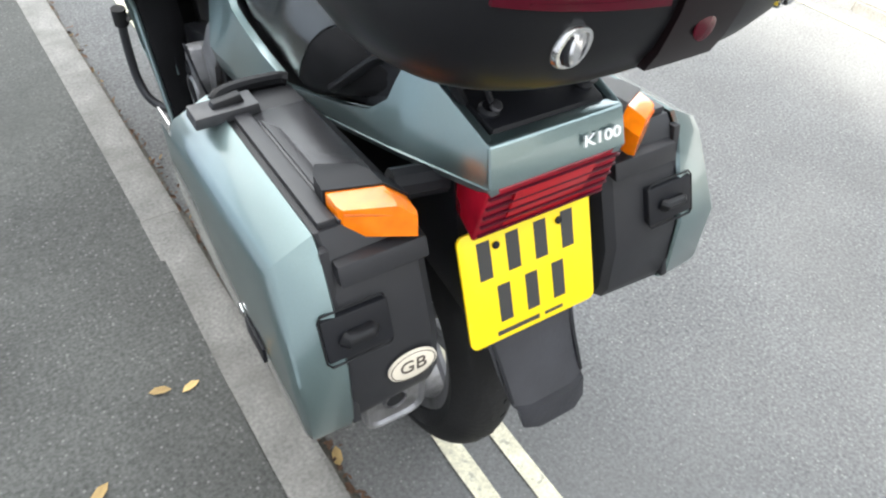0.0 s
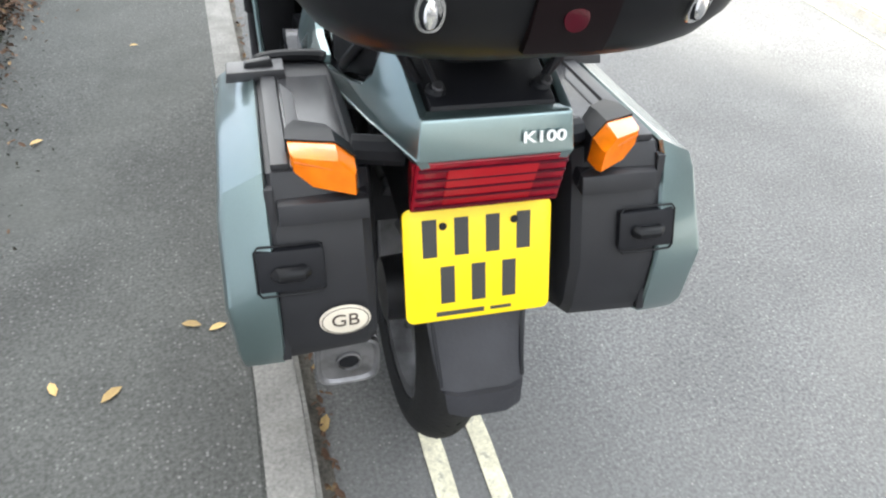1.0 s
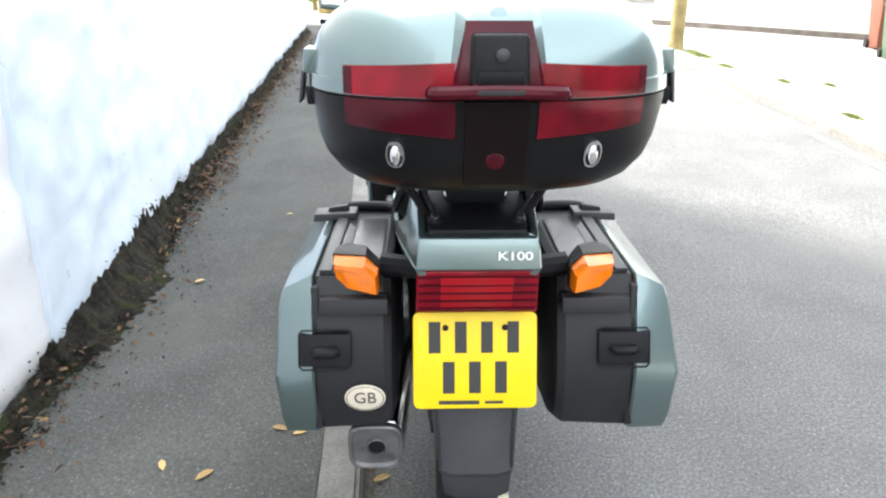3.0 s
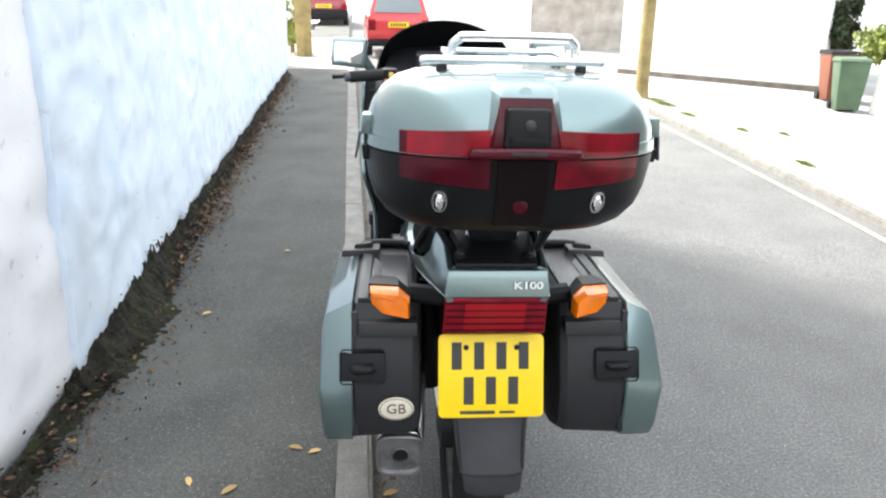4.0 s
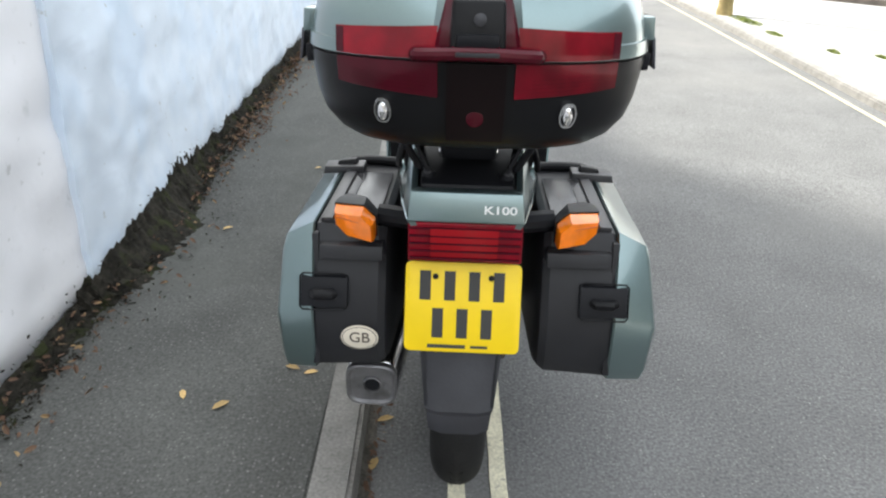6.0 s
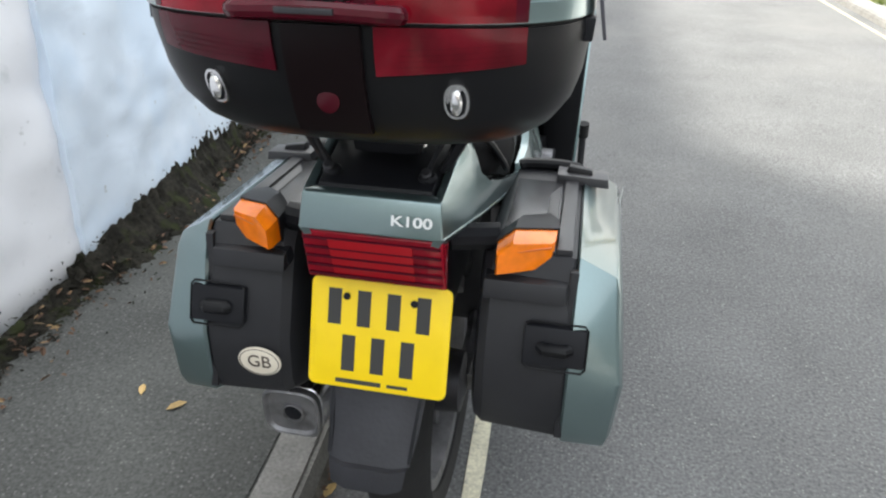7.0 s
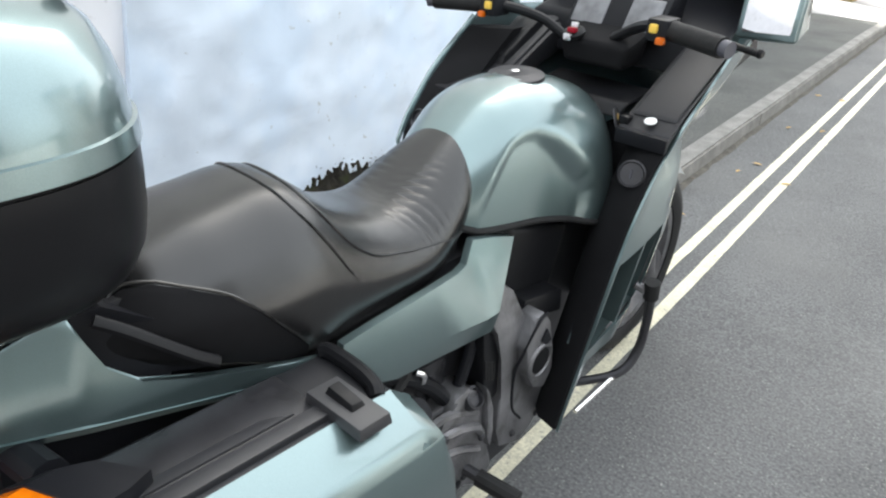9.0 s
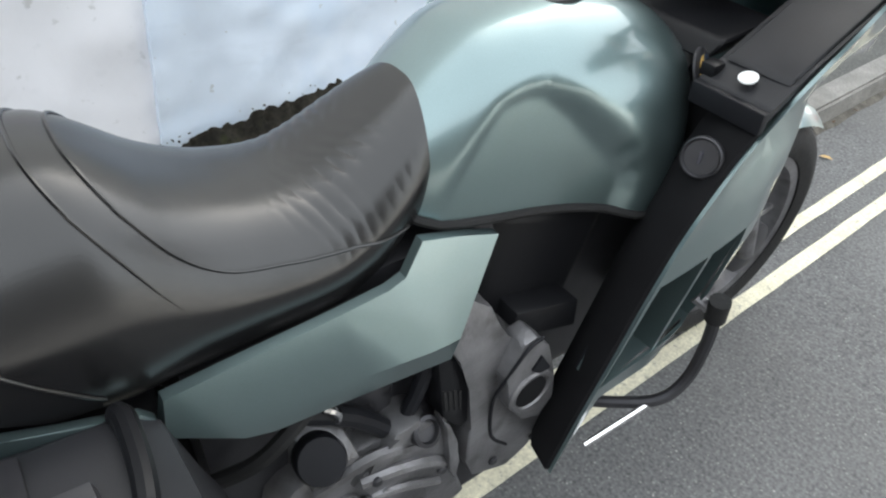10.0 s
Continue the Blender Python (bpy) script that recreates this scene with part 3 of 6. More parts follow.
# white house side wall, grey wall and further white house
def house(name, label, corners, height, wall_mat, thick=0.25, plinth=None):
    """A plain house wall between two ground corners, upright, with a plinth and a roof edge."""
    (ax, ay), (bx, by) = corners
    base = min(gz(ay), gz(by))
    h = thing(name, label, "house", at=upright((ax + bx) / 2, (ay + by) / 2, base))
    dx, dy = bx - ax, by - ay
    length = math.hypot(dx, dy)
    turn = pose(0, 0, 0, 0, 0, math.degrees(math.atan2(dy, dx)))
    w = part("wall", block(-length / 2, length / 2, 0, 4.0, -1.2, height, 0.02), wall_mat, h)
    w.matrix_basis = turn
    r = part("roof", block8([(-length / 2 - 0.2, -0.2, height), (length / 2 + 0.2, -0.2, height), (length / 2 + 0.2, 4.2, height), (-length / 2 - 0.2, 4.2, height), (-length / 2 - 0.2, 1.9, height + 1.5), (length / 2 + 0.2, 1.9, height + 1.5), (length / 2 + 0.2, 2.1, height + 1.5), (-length / 2 - 0.2, 2.1, height + 1.5)], 0.02), SLATE, h)
    r.matrix_basis = turn
    if plinth:
        rise = math.tan(radians(SLOPE_DEG)) * dy / length * length / 2
        zl, zr = gz(ay) - base - rise, gz(by) - base + rise
        x0, x1 = -length / 2 - 0.01, length / 2 + 0.01
        p = part("plinth", block8([(x0, -0.035, zl - 0.3), (x1, -0.035, zr - 0.3), (x1, 0.1, zr - 0.3), (x0, 0.1, zl - 0.3), (x0, -0.035, zl + plinth), (x1, -0.035, zr + plinth), (x1, 0.1, zr + plinth), (x0, 0.1, zl + plinth)], 0.006), PLINTH, h, "dark plinth band")
        p.matrix_basis = turn
    return h


house("white_house", "white rendered house with a dark plinth beside the forecourt", ((3.95, 10.25), (6.27, 8.12)), 5.2, WHITE_HOUSE, plinth=0.14)
house("far_white_house", "far white rendered house across the end of the street", ((0.9, 20.5), (4.6, 18.6)), 6.0, WHITE_HOUSE)
house("grey_house", "grey stone house beyond the white one", ((3.72, 16.6), (6.6, 16.1)), 3.6, GREY_STONE)
single("garden_wall", block(5.78, 5.98, 2.0, 6.3, -0.3, 0.60, 0.02), WHITE_HOUSE, "low cream garden wall beside the bins", "garden wall", kind="structure")


def bin_thing(x, y, turn, body_mat, lid_mat, label, scale=1.0):
    b = thing("wheelie_bin", label, "wheelie bin", "bins by the wall", at=upright(x, y, gz(y) + 0.055) @ pose(0, 0, 0, 0, 0, turn) @ Matrix.Scale(scale, 4))
    part("body", block8([(-0.2, -0.24, 0.03), (0.2, -0.24, 0.03), (0.2, 0.2, 0.03), (-0.2, 0.2, 0.03), (-0.27, -0.34, 0.93), (0.27, -0.34, 0.93), (0.27, 0.3, 0.93), (-0.27, 0.3, 0.93)], 0.02), body_mat, b)
    part("lid", block8([(-0.29, -0.37, 0.935), (0.29, -0.37, 0.935), (0.29, 0.33, 0.935), (-0.29, 0.33, 0.935), (-0.26, -0.33, 0.985), (0.26, -0.33, 0.985), (0.27, 0.33, 1.03), (-0.27, 0.33, 1.03)], 0.015), lid_mat, b)
    part("handle", tube([(-0.2, 0.34, 0.96), (-0.2, 0.4, 0.97), (0.2, 0.4, 0.97), (0.2, 0.34, 0.96)], 0.014, 8), lid_mat, b)
    for s in (-1, 1):
        w = part("wheel", lathe([(0.02, -0.03), (0.1, -0.03), (0.1, 0.03), (0.02, 0.03)], (s * 0.22, 0.24, 0.1), (1, 0, 0), 16), RUBBER, b)
    return b


bin_thing(5.60, 6.50, -22, BIN_GREEN, BIN_GREEN, "green plastic wheelie bin standing by the garden wall", 0.64)
bin_thing(5.96, 7.30, -14, BIN_BROWN, BLACK, "brown plastic wheelie bin with a dark lid", 0.66)


def bush(name, x, y, z, rx, ry, rz, n, seed, mat, label, trunk=True, leaf=0.05):
    """A crown of many small leaves in uneven clumps over a short trunk with limbs."""
    rng = random.Random(seed)
    b = thing(name, label, name.replace("_", " "), at=upright(x, y, z))
    clumps = [(rng.uniform(-1, 1), rng.uniform(-1, 1), rng.uniform(-0.8, 1), rng.uniform(0.25, 0.5)) for _ in range(22)]
    bm = bmesh.new()
    for _ in range(n):
        c = clumps[rng.randrange(22)]
        d = Vector((rng.gauss(0, 1), rng.gauss(0, 1), rng.gauss(0, 1))).normalized() * c[3] * rng.random() ** 0.4
        p = Vector((c[0] * 0.75 + d.x, c[1] * 0.75 + d.y, c[2] * 0.75 + d.z))
        p = Vector((p.x * rx, p.y * ry, rz + p.z * rz * 0.85))
        m = Matrix.Translation(p) @ Euler((rng.uniform(0, 6), rng.uniform(0, 6), rng.uniform(0, 6))).to_matrix().to_4x4()
        s = leaf * rng.uniform(0.5, 1.2)
        bm.faces.new([bm.verts.new(m @ Vector(q)) for q in ((-s, 0, 0), (0, -0.45 * s, 0.1 * s), (s, 0, 0), (0, 0.45 * s, 0.1 * s))])
    part("crown", bm, mat, b)
    if trunk:
        t = tube([(0, 0, -0.1), (0.02, 0.01, rz * 0.5), (0, 0, rz)], lambda f: 0.05 * (1.3 - f), 8)
        for k in range(5):
            a = k * 1.3
            tube([(0, 0, rz * 0.4), (rx * 0.5 * math.cos(a), ry * 0.5 * math.sin(a), rz * 1.1)], lambda f: 0.02 * (1.2 - f), 6, t)
        part("trunk", t, WOOD, b)
    return b


bush("shrub", 6.72, 8.5, 0.30, 0.26, 0.26, 0.52, 2600, 5, GREEN_DARK, "dark rounded shrub behind the bins")
bush("hedge", 6.75, 7.0, 0.22, 0.6, 0.7, 0.42, 3600, 6, GREEN, "bright green hedge over the garden wall")
bush("hedge", -2.0, 13.4, gz(13) , 0.5, 0.9, 0.8, 2600, 7, GREEN, "green hedge at the end of the wall")
bush("climber", 4.9, 16.1, 1.0, 0.8, 0.8, 0.35, 1500, 8, GREEN, "green plant hanging over the grey wall", trunk=False)
single("gate_post", block(-1.78, -1.5, 12.2, 12.5, -0.5, 1.6, 0.02), WOOD, "dark wooden gate post at the pavement", "gate post")


def car(x, y, turn, paint, label, group="parked cars", size=1.0, tall=1.0, skirt=0.5):
    c = thing("car", label, "car", group, at=pose(x, y, gz(y)) @ pose(0, 0, 0, 0, 0, turn) @ Matrix.Diagonal((size, size, size * tall, 1)))
    def ring(yy, z0, z1, w, r=0.1):
        return [(-w * 0.93, yy, z0), (w * 0.93, yy, z0), (w, yy, z0 + r), (w, yy, (z0 + z1) / 2), (w * 0.97, yy, z1 - 0.04), (w * 0.9, yy, z1), (-w * 0.9, yy, z1), (-w * 0.97, yy, z1 - 0.04), (-w, yy, (z0 + z1) / 2), (-w, yy, z0 + r)]
    body = loft([ring(-0.02, 0.42, 0.8, 0.74), ring(0.03, 0.3, 0.9, 0.8), ring(0.4, 0.24, 0.93, 0.82), ring(1.5, 0.22, 0.92, 0.83), ring(2.7, 0.22, 0.9, 0.83), ring(3.4, 0.25, 0.82, 0.8), ring(3.75, 0.32, 0.7, 0.72)])
    b = part("body", body, paint, c)
    def cab(yy, z, w):
        return [(-w, yy, z), (w, yy, z)]
    part("cabin", block8([(-0.76, 0.06, 0.88), (0.76, 0.06, 0.88), (0.76, 2.9, 0.88), (-0.76, 2.9, 0.88), (-0.58, 0.42, 1.38), (0.58, 0.42, 1.38), (0.58, 1.95, 1.4), (-0.58, 1.95, 1.4)], 0.05, 3), paint, c)
    part("rear_window", block8([(-0.62, 0.075, 0.95), (0.62, 0.075, 0.95), (0.62, 0.2, 0.95), (-0.62, 0.2, 0.95), (-0.5, 0.35, 1.31), (0.5, 0.35, 1.31), (0.5, 0.5, 1.31), (-0.5, 0.5, 1.31)], 0.012), GLASS_DARK, c)
    for s in (-1, 1):
        part("side_window", block8([(s * 0.66, 0.55, 0.95), (s * 0.765, 0.55, 0.95), (s * 0.765, 2.4, 0.95), (s * 0.66, 2.4, 0.95), (s * 0.5, 0.75, 1.32), (s * 0.605, 0.75, 1.32), (s * 0.605, 1.95, 1.32), (s * 0.5, 1.95, 1.32)], 0.01), GLASS_DARK, c)
        part("tail_light", block(s * 0.68 - 0.1, s * 0.68 + 0.1, -0.045, 0.06, 0.6, 0.82, 0.02), RED, c, "red tail light")
    part("bumper", block(-0.8, 0.8, -0.09, 0.12, 0.27, skirt, 0.04), BLACK, c, "black plastic bumper")
    plate = part("number_plate", block(-0.26, 0.26, -0.06, -0.03, 0.66, 0.77, 0.005), PLATE, c, "yellow number plate")
    for k in range(6):
        part("dark_bar", block(-0.21 + 0.07 * k, -0.165 + 0.07 * k, -0.066, -0.058, 0.685, 0.75, 0), PLATE_INK, plate)
    for sx in (-1, 1):
        for yy in (0.65, 2.95):
            t = part("wheel", lathe([(0.19, -0.08), (0.27, -0.085), (0.29, -0.05), (0.29, 0.05), (0.27, 0.085), (0.19, 0.08)], (sx * 0.74, yy, 0.29), (1, 0, 0), 24), RUBBER, c)
            part("rim", lathe([(0.03, 0.075), (0.19, 0.06), (0.19, -0.06), (0.03, -0.07)], (sx * 0.74, yy, 0.29), (1, 0, 0), 20), ALLOY, t)
    return c


car(0.22, 13.4, 2, CAR_RED, "small bright red hatchback parked up the street", size=0.82, tall=1.2, skirt=0.42)
car(-2.0, 23.0, 4, CAR_DARK, "dark red car with a black lower half parked beyond", skirt=0.62)

# the houses behind the wall, whose shade lies on the near road
single("house_wall_1", block(-8.0, -2.45, -12.0, 5.3, -1, 7.0, 0.05), WHITE_HOUSE, "tall white rendered house behind the garden wall", "house", kind="structure")
single("house_wall_2", block(-8.0, -2.45, 5.32, 11.0, -1, 5.0, 0.05), WHITE_HOUSE, "lower white rendered house behind the garden wall", "house", kind="structure")


# unseen dark wall, added to darken what the paint and seat reflect
single("house_wall_4", block(8.0, 9.5, -14.0, 3.6, -2, 5.2, 0.05), DARK_REFLECTED, "unseen dark wall added to darken reflections on the motorcycle", "house", kind="structure")
# unseen wall, added to close off the street behind the camera
single("house_wall_3", block(-8.0, 9.5, -14.6, -14.1, -4, 5.0, 0.05), GREY_STONE, "unseen grey stone wall added to close the street", "wall", kind="structure")


# ---- the motorcycle ----
bike = thing("motorcycle", "teal metallic touring motorcycle with full fairing, panniers and top case", "motorcycle", at=pose(0.0096, 0, 0, 0, 0, -1.4))
REAR_Y, FRONT_Y = -0.07, 1.446


def sup(c, n):
    return math.copysign(abs(c) ** (2.0 / n), c)


def wheel(y, r, w, name, label):
    tyre_prof = []
    for k in range(17):
        a = math.pi * k / 16
        tyre_prof.append((r - 0.09 + 0.09 * math.sin(a) ** 0.75, -w / 2 * math.cos(a) * (1.0 if 0 < k < 16 else 0.8)))
    t = part(name, lathe(tyre_prof + [(r - 0.1, 0)], (0, y, r), (1, 0, 0), 64, closed=True), RUBBER, bike, label)
    grooves = bmesh.new()
    for k in range(46):
        a = 2 * math.pi * k / 46
        for s in (-1, 1):
            m = Matrix.Translation((0, y, r)) @ Matrix.Rotation(a, 4, "X")
            v = [m @ Vector(p) for p in ((s * 0.006, -0.006, r + 0.0005), (s * 0.012, 0.0, r + 0.0005), (s * 0.042, 0.016, r - 0.016), (s * 0.036, 0.009, r - 0.0145))]
            grooves.faces.new([grooves.verts.new(p) for p in v])
    tagged(part("tread", grooves, BLACK, t), kind="stuff")
    rim = lathe([(r - 0.085, -w * 0.36), (r - 0.115, -w * 0.33), (r - 0.12, 0), (r - 0.115, w * 0.33), (r - 0.085, w * 0.36), (r - 0.095, 0)], (0, y, r), (1, 0, 0), 48, closed=True)
    part("rim", rim, ALLOY, t, "silver cast rim")
    for k in range(10):
        a = 2 * math.pi * k / 10
        p = Vector((0, y, r))
        d = Vector((0, math.cos(a), math.sin(a)))
        part("spoke", tube([p + d * 0.05 + Vector((0.012 * (-1) ** k, 0, 0)), p + d * (r - 0.11)], 0.011, 6), ALLOY, t)
    part("hub", lathe([(0.02, -0.09), (0.07, -0.08), (0.075, 0), (0.07, 0.08), (0.02, 0.09)], (0, y, r), (1, 0, 0), 24), DARK_METAL, t)
    return t


wheel(REAR_Y, 0.335, 0.135, "rear_tyre", "black rear tyre with worn tread")
wheel(FRONT_Y, 0.322, 0.105, "front_tyre", "black front tyre")

# frame, engine block and dark inner parts
core = block(-0.11, 0.11, 0.12, 1.16, 0.36, 0.80, 0.03)
part("engine_block", core, DARK_METAL, bike, "dark engine and gearbox core")
part("rear_fender", block8([(-0.075, -0.37, 0.60), (0.075, -0.37, 0.60), (0.085, 0.1, 0.69), (-0.085, 0.1, 0.69), (-0.1, -0.33, 0.90), (0.1, -0.33, 0.90), (0.12, 0.1, 0.79), (-0.12, 0.1, 0.79)], 0.015), BLACK, bike)
part("frame_tube", tube([(0.13, 0.10, 0.72), (0.14, 0.29, 0.605), (0.14, 0.385, 0.488), (0.13, 0.42, 0.42)], 0.016, 10, smooth=5), BLACK, bike)
part("frame_tube", tube([(0.128, 0.47, 0.68), (0.142, 0.44, 0.59), (0.142, 0.395, 0.485)], 0.013, 10, smooth=5), BLACK, bike)
part("frame_tube", tube([(-0.13, 0.10, 0.72), (-0.135, 0.30, 0.62), (-0.13, 0.44, 0.45)], 0.014, 8, smooth=5), BLACK, bike)
part("air_duct", block8([(0.08, 0.52, 0.60), (0.125, 0.54, 0.60), (0.145, 0.70, 0.56), (0.08, 0.72, 0.56), (0.08, 0.55, 0.815), (0.112, 0.59, 0.805), (0.138, 0.78, 0.755), (0.08, 0.80, 0.755)], 0.02, 3), BLACK_GLOSS, bike, "black plastic air duct")
part("air_duct", mirrored(block8([(0.08, 0.52, 0.60), (0.125, 0.54, 0.60), (0.145, 0.70, 0.56), (0.08, 0.72, 0.56), (0.08, 0.55, 0.815), (0.112, 0.59, 0.805), (0.138, 0.78, 0.755), (0.08, 0.80, 0.755)], 0.02, 3)), BLACK_GLOSS, bike, "black plastic air duct")
COVER = [(0.440, 0.735), (0.500, 0.733), (0.531, 0.707), (0.544, 0.667), (0.552, 0.634), (0.578, 0.628), (0.618, 0.60), (0.660, 0.53), (0.690, 0.42), (0.685, 0.33), (0.648, 0.285), (0.600, 0.262), (0.520, 0.300), (0.500, 0.36), (0.505, 0.45), (0.500, 0.562), (0.470, 0.640), (0.440, 0.69)]
BOSS_PAD = [(0.542, 0.574), (0.567, 0.641), (0.591, 0.646), (0.622, 0.607), (0.647, 0.526), (0.655, 0.462), (0.630, 0.425), (0.588, 0.445), (0.556, 0.50)]
for s in (1, -1):
    cover_bm = panel([(s * 0.186, y, z) for y, z in COVER], (-s * 0.07, 0, 0), 0.008)
    for v in cover_bm.verts:  # the upper plate leans in towards the tank
        v.co.x -= s * 0.16 * max(0.0, v.co.z - 0.64)
    eng = part("engine_cover", cover_bm, ALLOY, bike, "dull silver cast engine cover")
    part("boss_pad", panel([(s * 0.214, y, z) for y, z in BOSS_PAD], (-s * 0.045, 0, 0), 0.007), ALLOY, eng)
    part("oil_boss", lathe([(0.046, -0.02), (0.045, 0.003), (0.041, 0.0065), (0.035, 0.0065), (0.032, 0.003), (0.032, -0.012)], (s * 0.2125, 0.596, 0.518), (s, 0, 0), 32), ALLOY, eng)
    # dark disc stands for the shade inside the boss's hole
    part("oil_hole", disc((s * 0.215, 0.592, 0.522), (s, 0, 0), 0.031, 0.006, 26), MATT, eng, "dark disc for the shaded hole in the boss")
    # dark panel on the pad paints the shade of its recess
    part("pad_recess", panel([(s * 0.2185, y, z) for y, z in ((0.604, 0.598), (0.626, 0.560), (0.606, 0.556), (0.588, 0.574))], (-s * 0.008, 0, 0), 0), BLACK, eng)
    part("cover_groove", tube([(s * 0.215, 0.600, 0.640), (s * 0.2165, 0.570, 0.632), (s * 0.205, 0.541, 0.560), (s * 0.190, 0.540, 0.50), (s * 0.187, 0.550, 0.40), (s * 0.186, 0.590, 0.34)], 0.0032, 6, smooth=4), BLACK, eng)
    for y, z in ((0.655, 0.315), (0.678, 0.40), (0.562, 0.315)):
        part("bolt", disc((s * 0.186, y, z), (s, 0, 0), 0.009, 0.007, 10), DARK_METAL, eng)
    grille = part("intake_grille", panel([(s * 0.174, y, z) for y, z in ((0.440, 0.655), (0.474, 0.632), (0.503, 0.560), (0.512, 0.462), (0.491, 0.452), (0.456, 0.502))], (-s * 0.05, 0, 0), 0.006), BLACK_GLOSS, bike, "black slotted plastic cover")
    # thin dark panels painted as the shade inside the slots
    for k in range(4):
        part("slot", panel([(s * 0.1756, 0.452 + 0.0095 * k, 0.575 - 0.006 * k), (s * 0.1756, 0.457 + 0.0095 * k, 0.573 - 0.006 * k), (s * 0.1756, 0.462 + 0.0095 * k, 0.522 - 0.006 * k), (s * 0.1756, 0.457 + 0.0095 * k, 0.525 - 0.006 * k)], (-s * 0.002, 0, 0), 0), RUBBER, grille)
    # silver gear case with a pale fin standing off its front and a dark bolt in a boss
    gc_bm = panel([(s * 0.172, y, z) for y, z in ((0.372, 0.522), (0.412, 0.528), (0.446, 0.500), (0.470, 0.42), (0.482, 0.36), (0.52, 0.235), (0.46, 0.215), (0.40, 0.26), (0.34, 0.36), (0.296, 0.45), (0.318, 0.470), (0.345, 0.478))], (-s * 0.075, 0, 0), 0.012)
    gc = part("lower_casting", gc_bm, ALLOY, bike, "silver gear case casting")
    part("casting_fin", panel([(s * 0.188, y, z) for y, z in ((0.446, 0.522), (0.462, 0.497), (0.478, 0.44), (0.486, 0.38), (0.480, 0.33), (0.466, 0.37), (0.462, 0.43))], (-s * 0.03, 0, 0), 0.004), ALLOY, gc)
    part("casting_boss", lathe([(0.026, -0.03), (0.025, 0.008), (0.019, 0.010), (0.017, 0.002), (0.0, 0.002)], (s * 0.172, 0.424, 0.497), (s * 0.8, 0.1, 0.6), 22), DARK_METAL, gc)
    part("rib", tube([(s * 0.170, 0.31, 0.452), (s * 0.178, 0.365, 0.450), (s * 0.178, 0.43, 0.418), (s * 0.172, 0.466, 0.37)], 0.011, 8, smooth=5), ALLOY, gc)
    part("rib", tube([(s * 0.170, 0.325, 0.40), (s * 0.176, 0.38, 0.385), (s * 0.176, 0.45, 0.34)], 0.009, 8, smooth=5), ALLOY, gc)
    for y, z in ((0.333, 0.452), (0.455, 0.375), (0.40, 0.30)):
        part("casting_bolt", disc((s * 0.176, y, z), (s, 0, 0), 0.010, 0.010, 10), DARK_METAL, gc)
    part("sump", block(min(s * 0.02, s * 0.16), max(s * 0.02, s * 0.16), 0.36, 0.66, 0.22, 0.40, 0.02), DARK_METAL, bike)
    # black moulded duct behind the fairing edge, with a stepped corner
    part("duct_ledge", block8([(s * 0.12, 0.578, 0.600), (s * 0.168, 0.578, 0.604), (s * 0.19, 0.70, 0.585), (s * 0.12, 0.70, 0.585), (s * 0.12, 0.588, 0.655), (s * 0.164, 0.592, 0.648), (s * 0.186, 0.70, 0.640), (s * 0.12, 0.70, 0.640)], 0.006), BLACK_GLOSS, bike)
    # gearbox casting
    gear = loft([[(s * (0.06 + 0.10 * q), 0.33 + 0.15 * c * math.cos(a), 0.43 + 0.10 * c * math.sin(a) + 0.02 * math.cos(2 * a)) for a in (2 * math.pi * k / 20 for k in range(20))] for q, c in ((0, 1), (0.6, 1), (0.9, 0.92), (1.0, 0.7))])
    g = part("gearbox", gear, ALLOY, bike, "grey cast gearbox housing")
    for y, z, r in ((0.28, 0.40, 0.03), (0.40, 0.47, 0.024), (0.36, 0.36, 0.02)):
        part("gearbox_boss", lathe([(r, 0), (r, 0.012), (r * 0.7, 0.016), (r * 0.3, 0.012)], (s * 0.155, y, z), (s, 0, 0), 16), ALLOY, g)
    part("rib", tube([(s * 0.165, 0.24, 0.48), (s * 0.17, 0.34, 0.50), (s * 0.165, 0.45, 0.44)], 0.010, 6, smooth=4), ALLOY, g)
    cyl = part("reservoir", block8([(s * 0.10, 0.225, 0.490), (s * 0.168, 0.240, 0.486), (s * 0.176, 0.322, 0.480), (s * 0.10, 0.330, 0.480), (s * 0.10, 0.235, 0.575), (s * 0.152, 0.240, 0.560), (s * 0.162, 0.318, 0.512), (s * 0.10, 0.300, 0.585)], 0.008), ALLOY, bike, "silver alloy housing")
    part("cap", lathe([(0.036, -0.01), (0.036, 0.020), (0.033, 0.026), (0.010, 0.027)], (s * 0.155, 0.257, 0.548), (s * 0.75, -0.1, 0.65), 28), BLACK, cyl, "black screw cap")
    part("housing_clip", tube([(s * 0.150, 0.275, 0.640), (s * 0.156, 0.290, 0.628), (s * 0.152, 0.292, 0.606)], 0.007, 8, smooth=3), CHROME, bike, "bright hose clip")
    box_bm = block8([(s * 0.08, 0.30, 0.49), (s * 0.120, 0.31, 0.50), (s * 0.120, 0.394, 0.488), (s * 0.08, 0.40, 0.48), (s * 0.08, 0.295, 0.605), (s * 0.118, 0.30, 0.60), (s * 0.118, 0.404, 0.585), (s * 0.08, 0.41, 0.59)], 0.008)
    part("relay_box", box_bm, SHEEN_GREY, bike, "grey dusty battery box side")
    plate_f = part("foot_plate", panel([(s * 0.178, 0.300, 0.400), (s * 0.178, 0.355, 0.405), (s * 0.182, 0.425, 0.345), (s * 0.182, 0.430, 0.285), (s * 0.182, 0.37, 0.265), (s * 0.178, 0.30, 0.32)], (-s * 0.012, 0, 0), 0.004), ALLOY, bike, "cast alloy footrest plate")
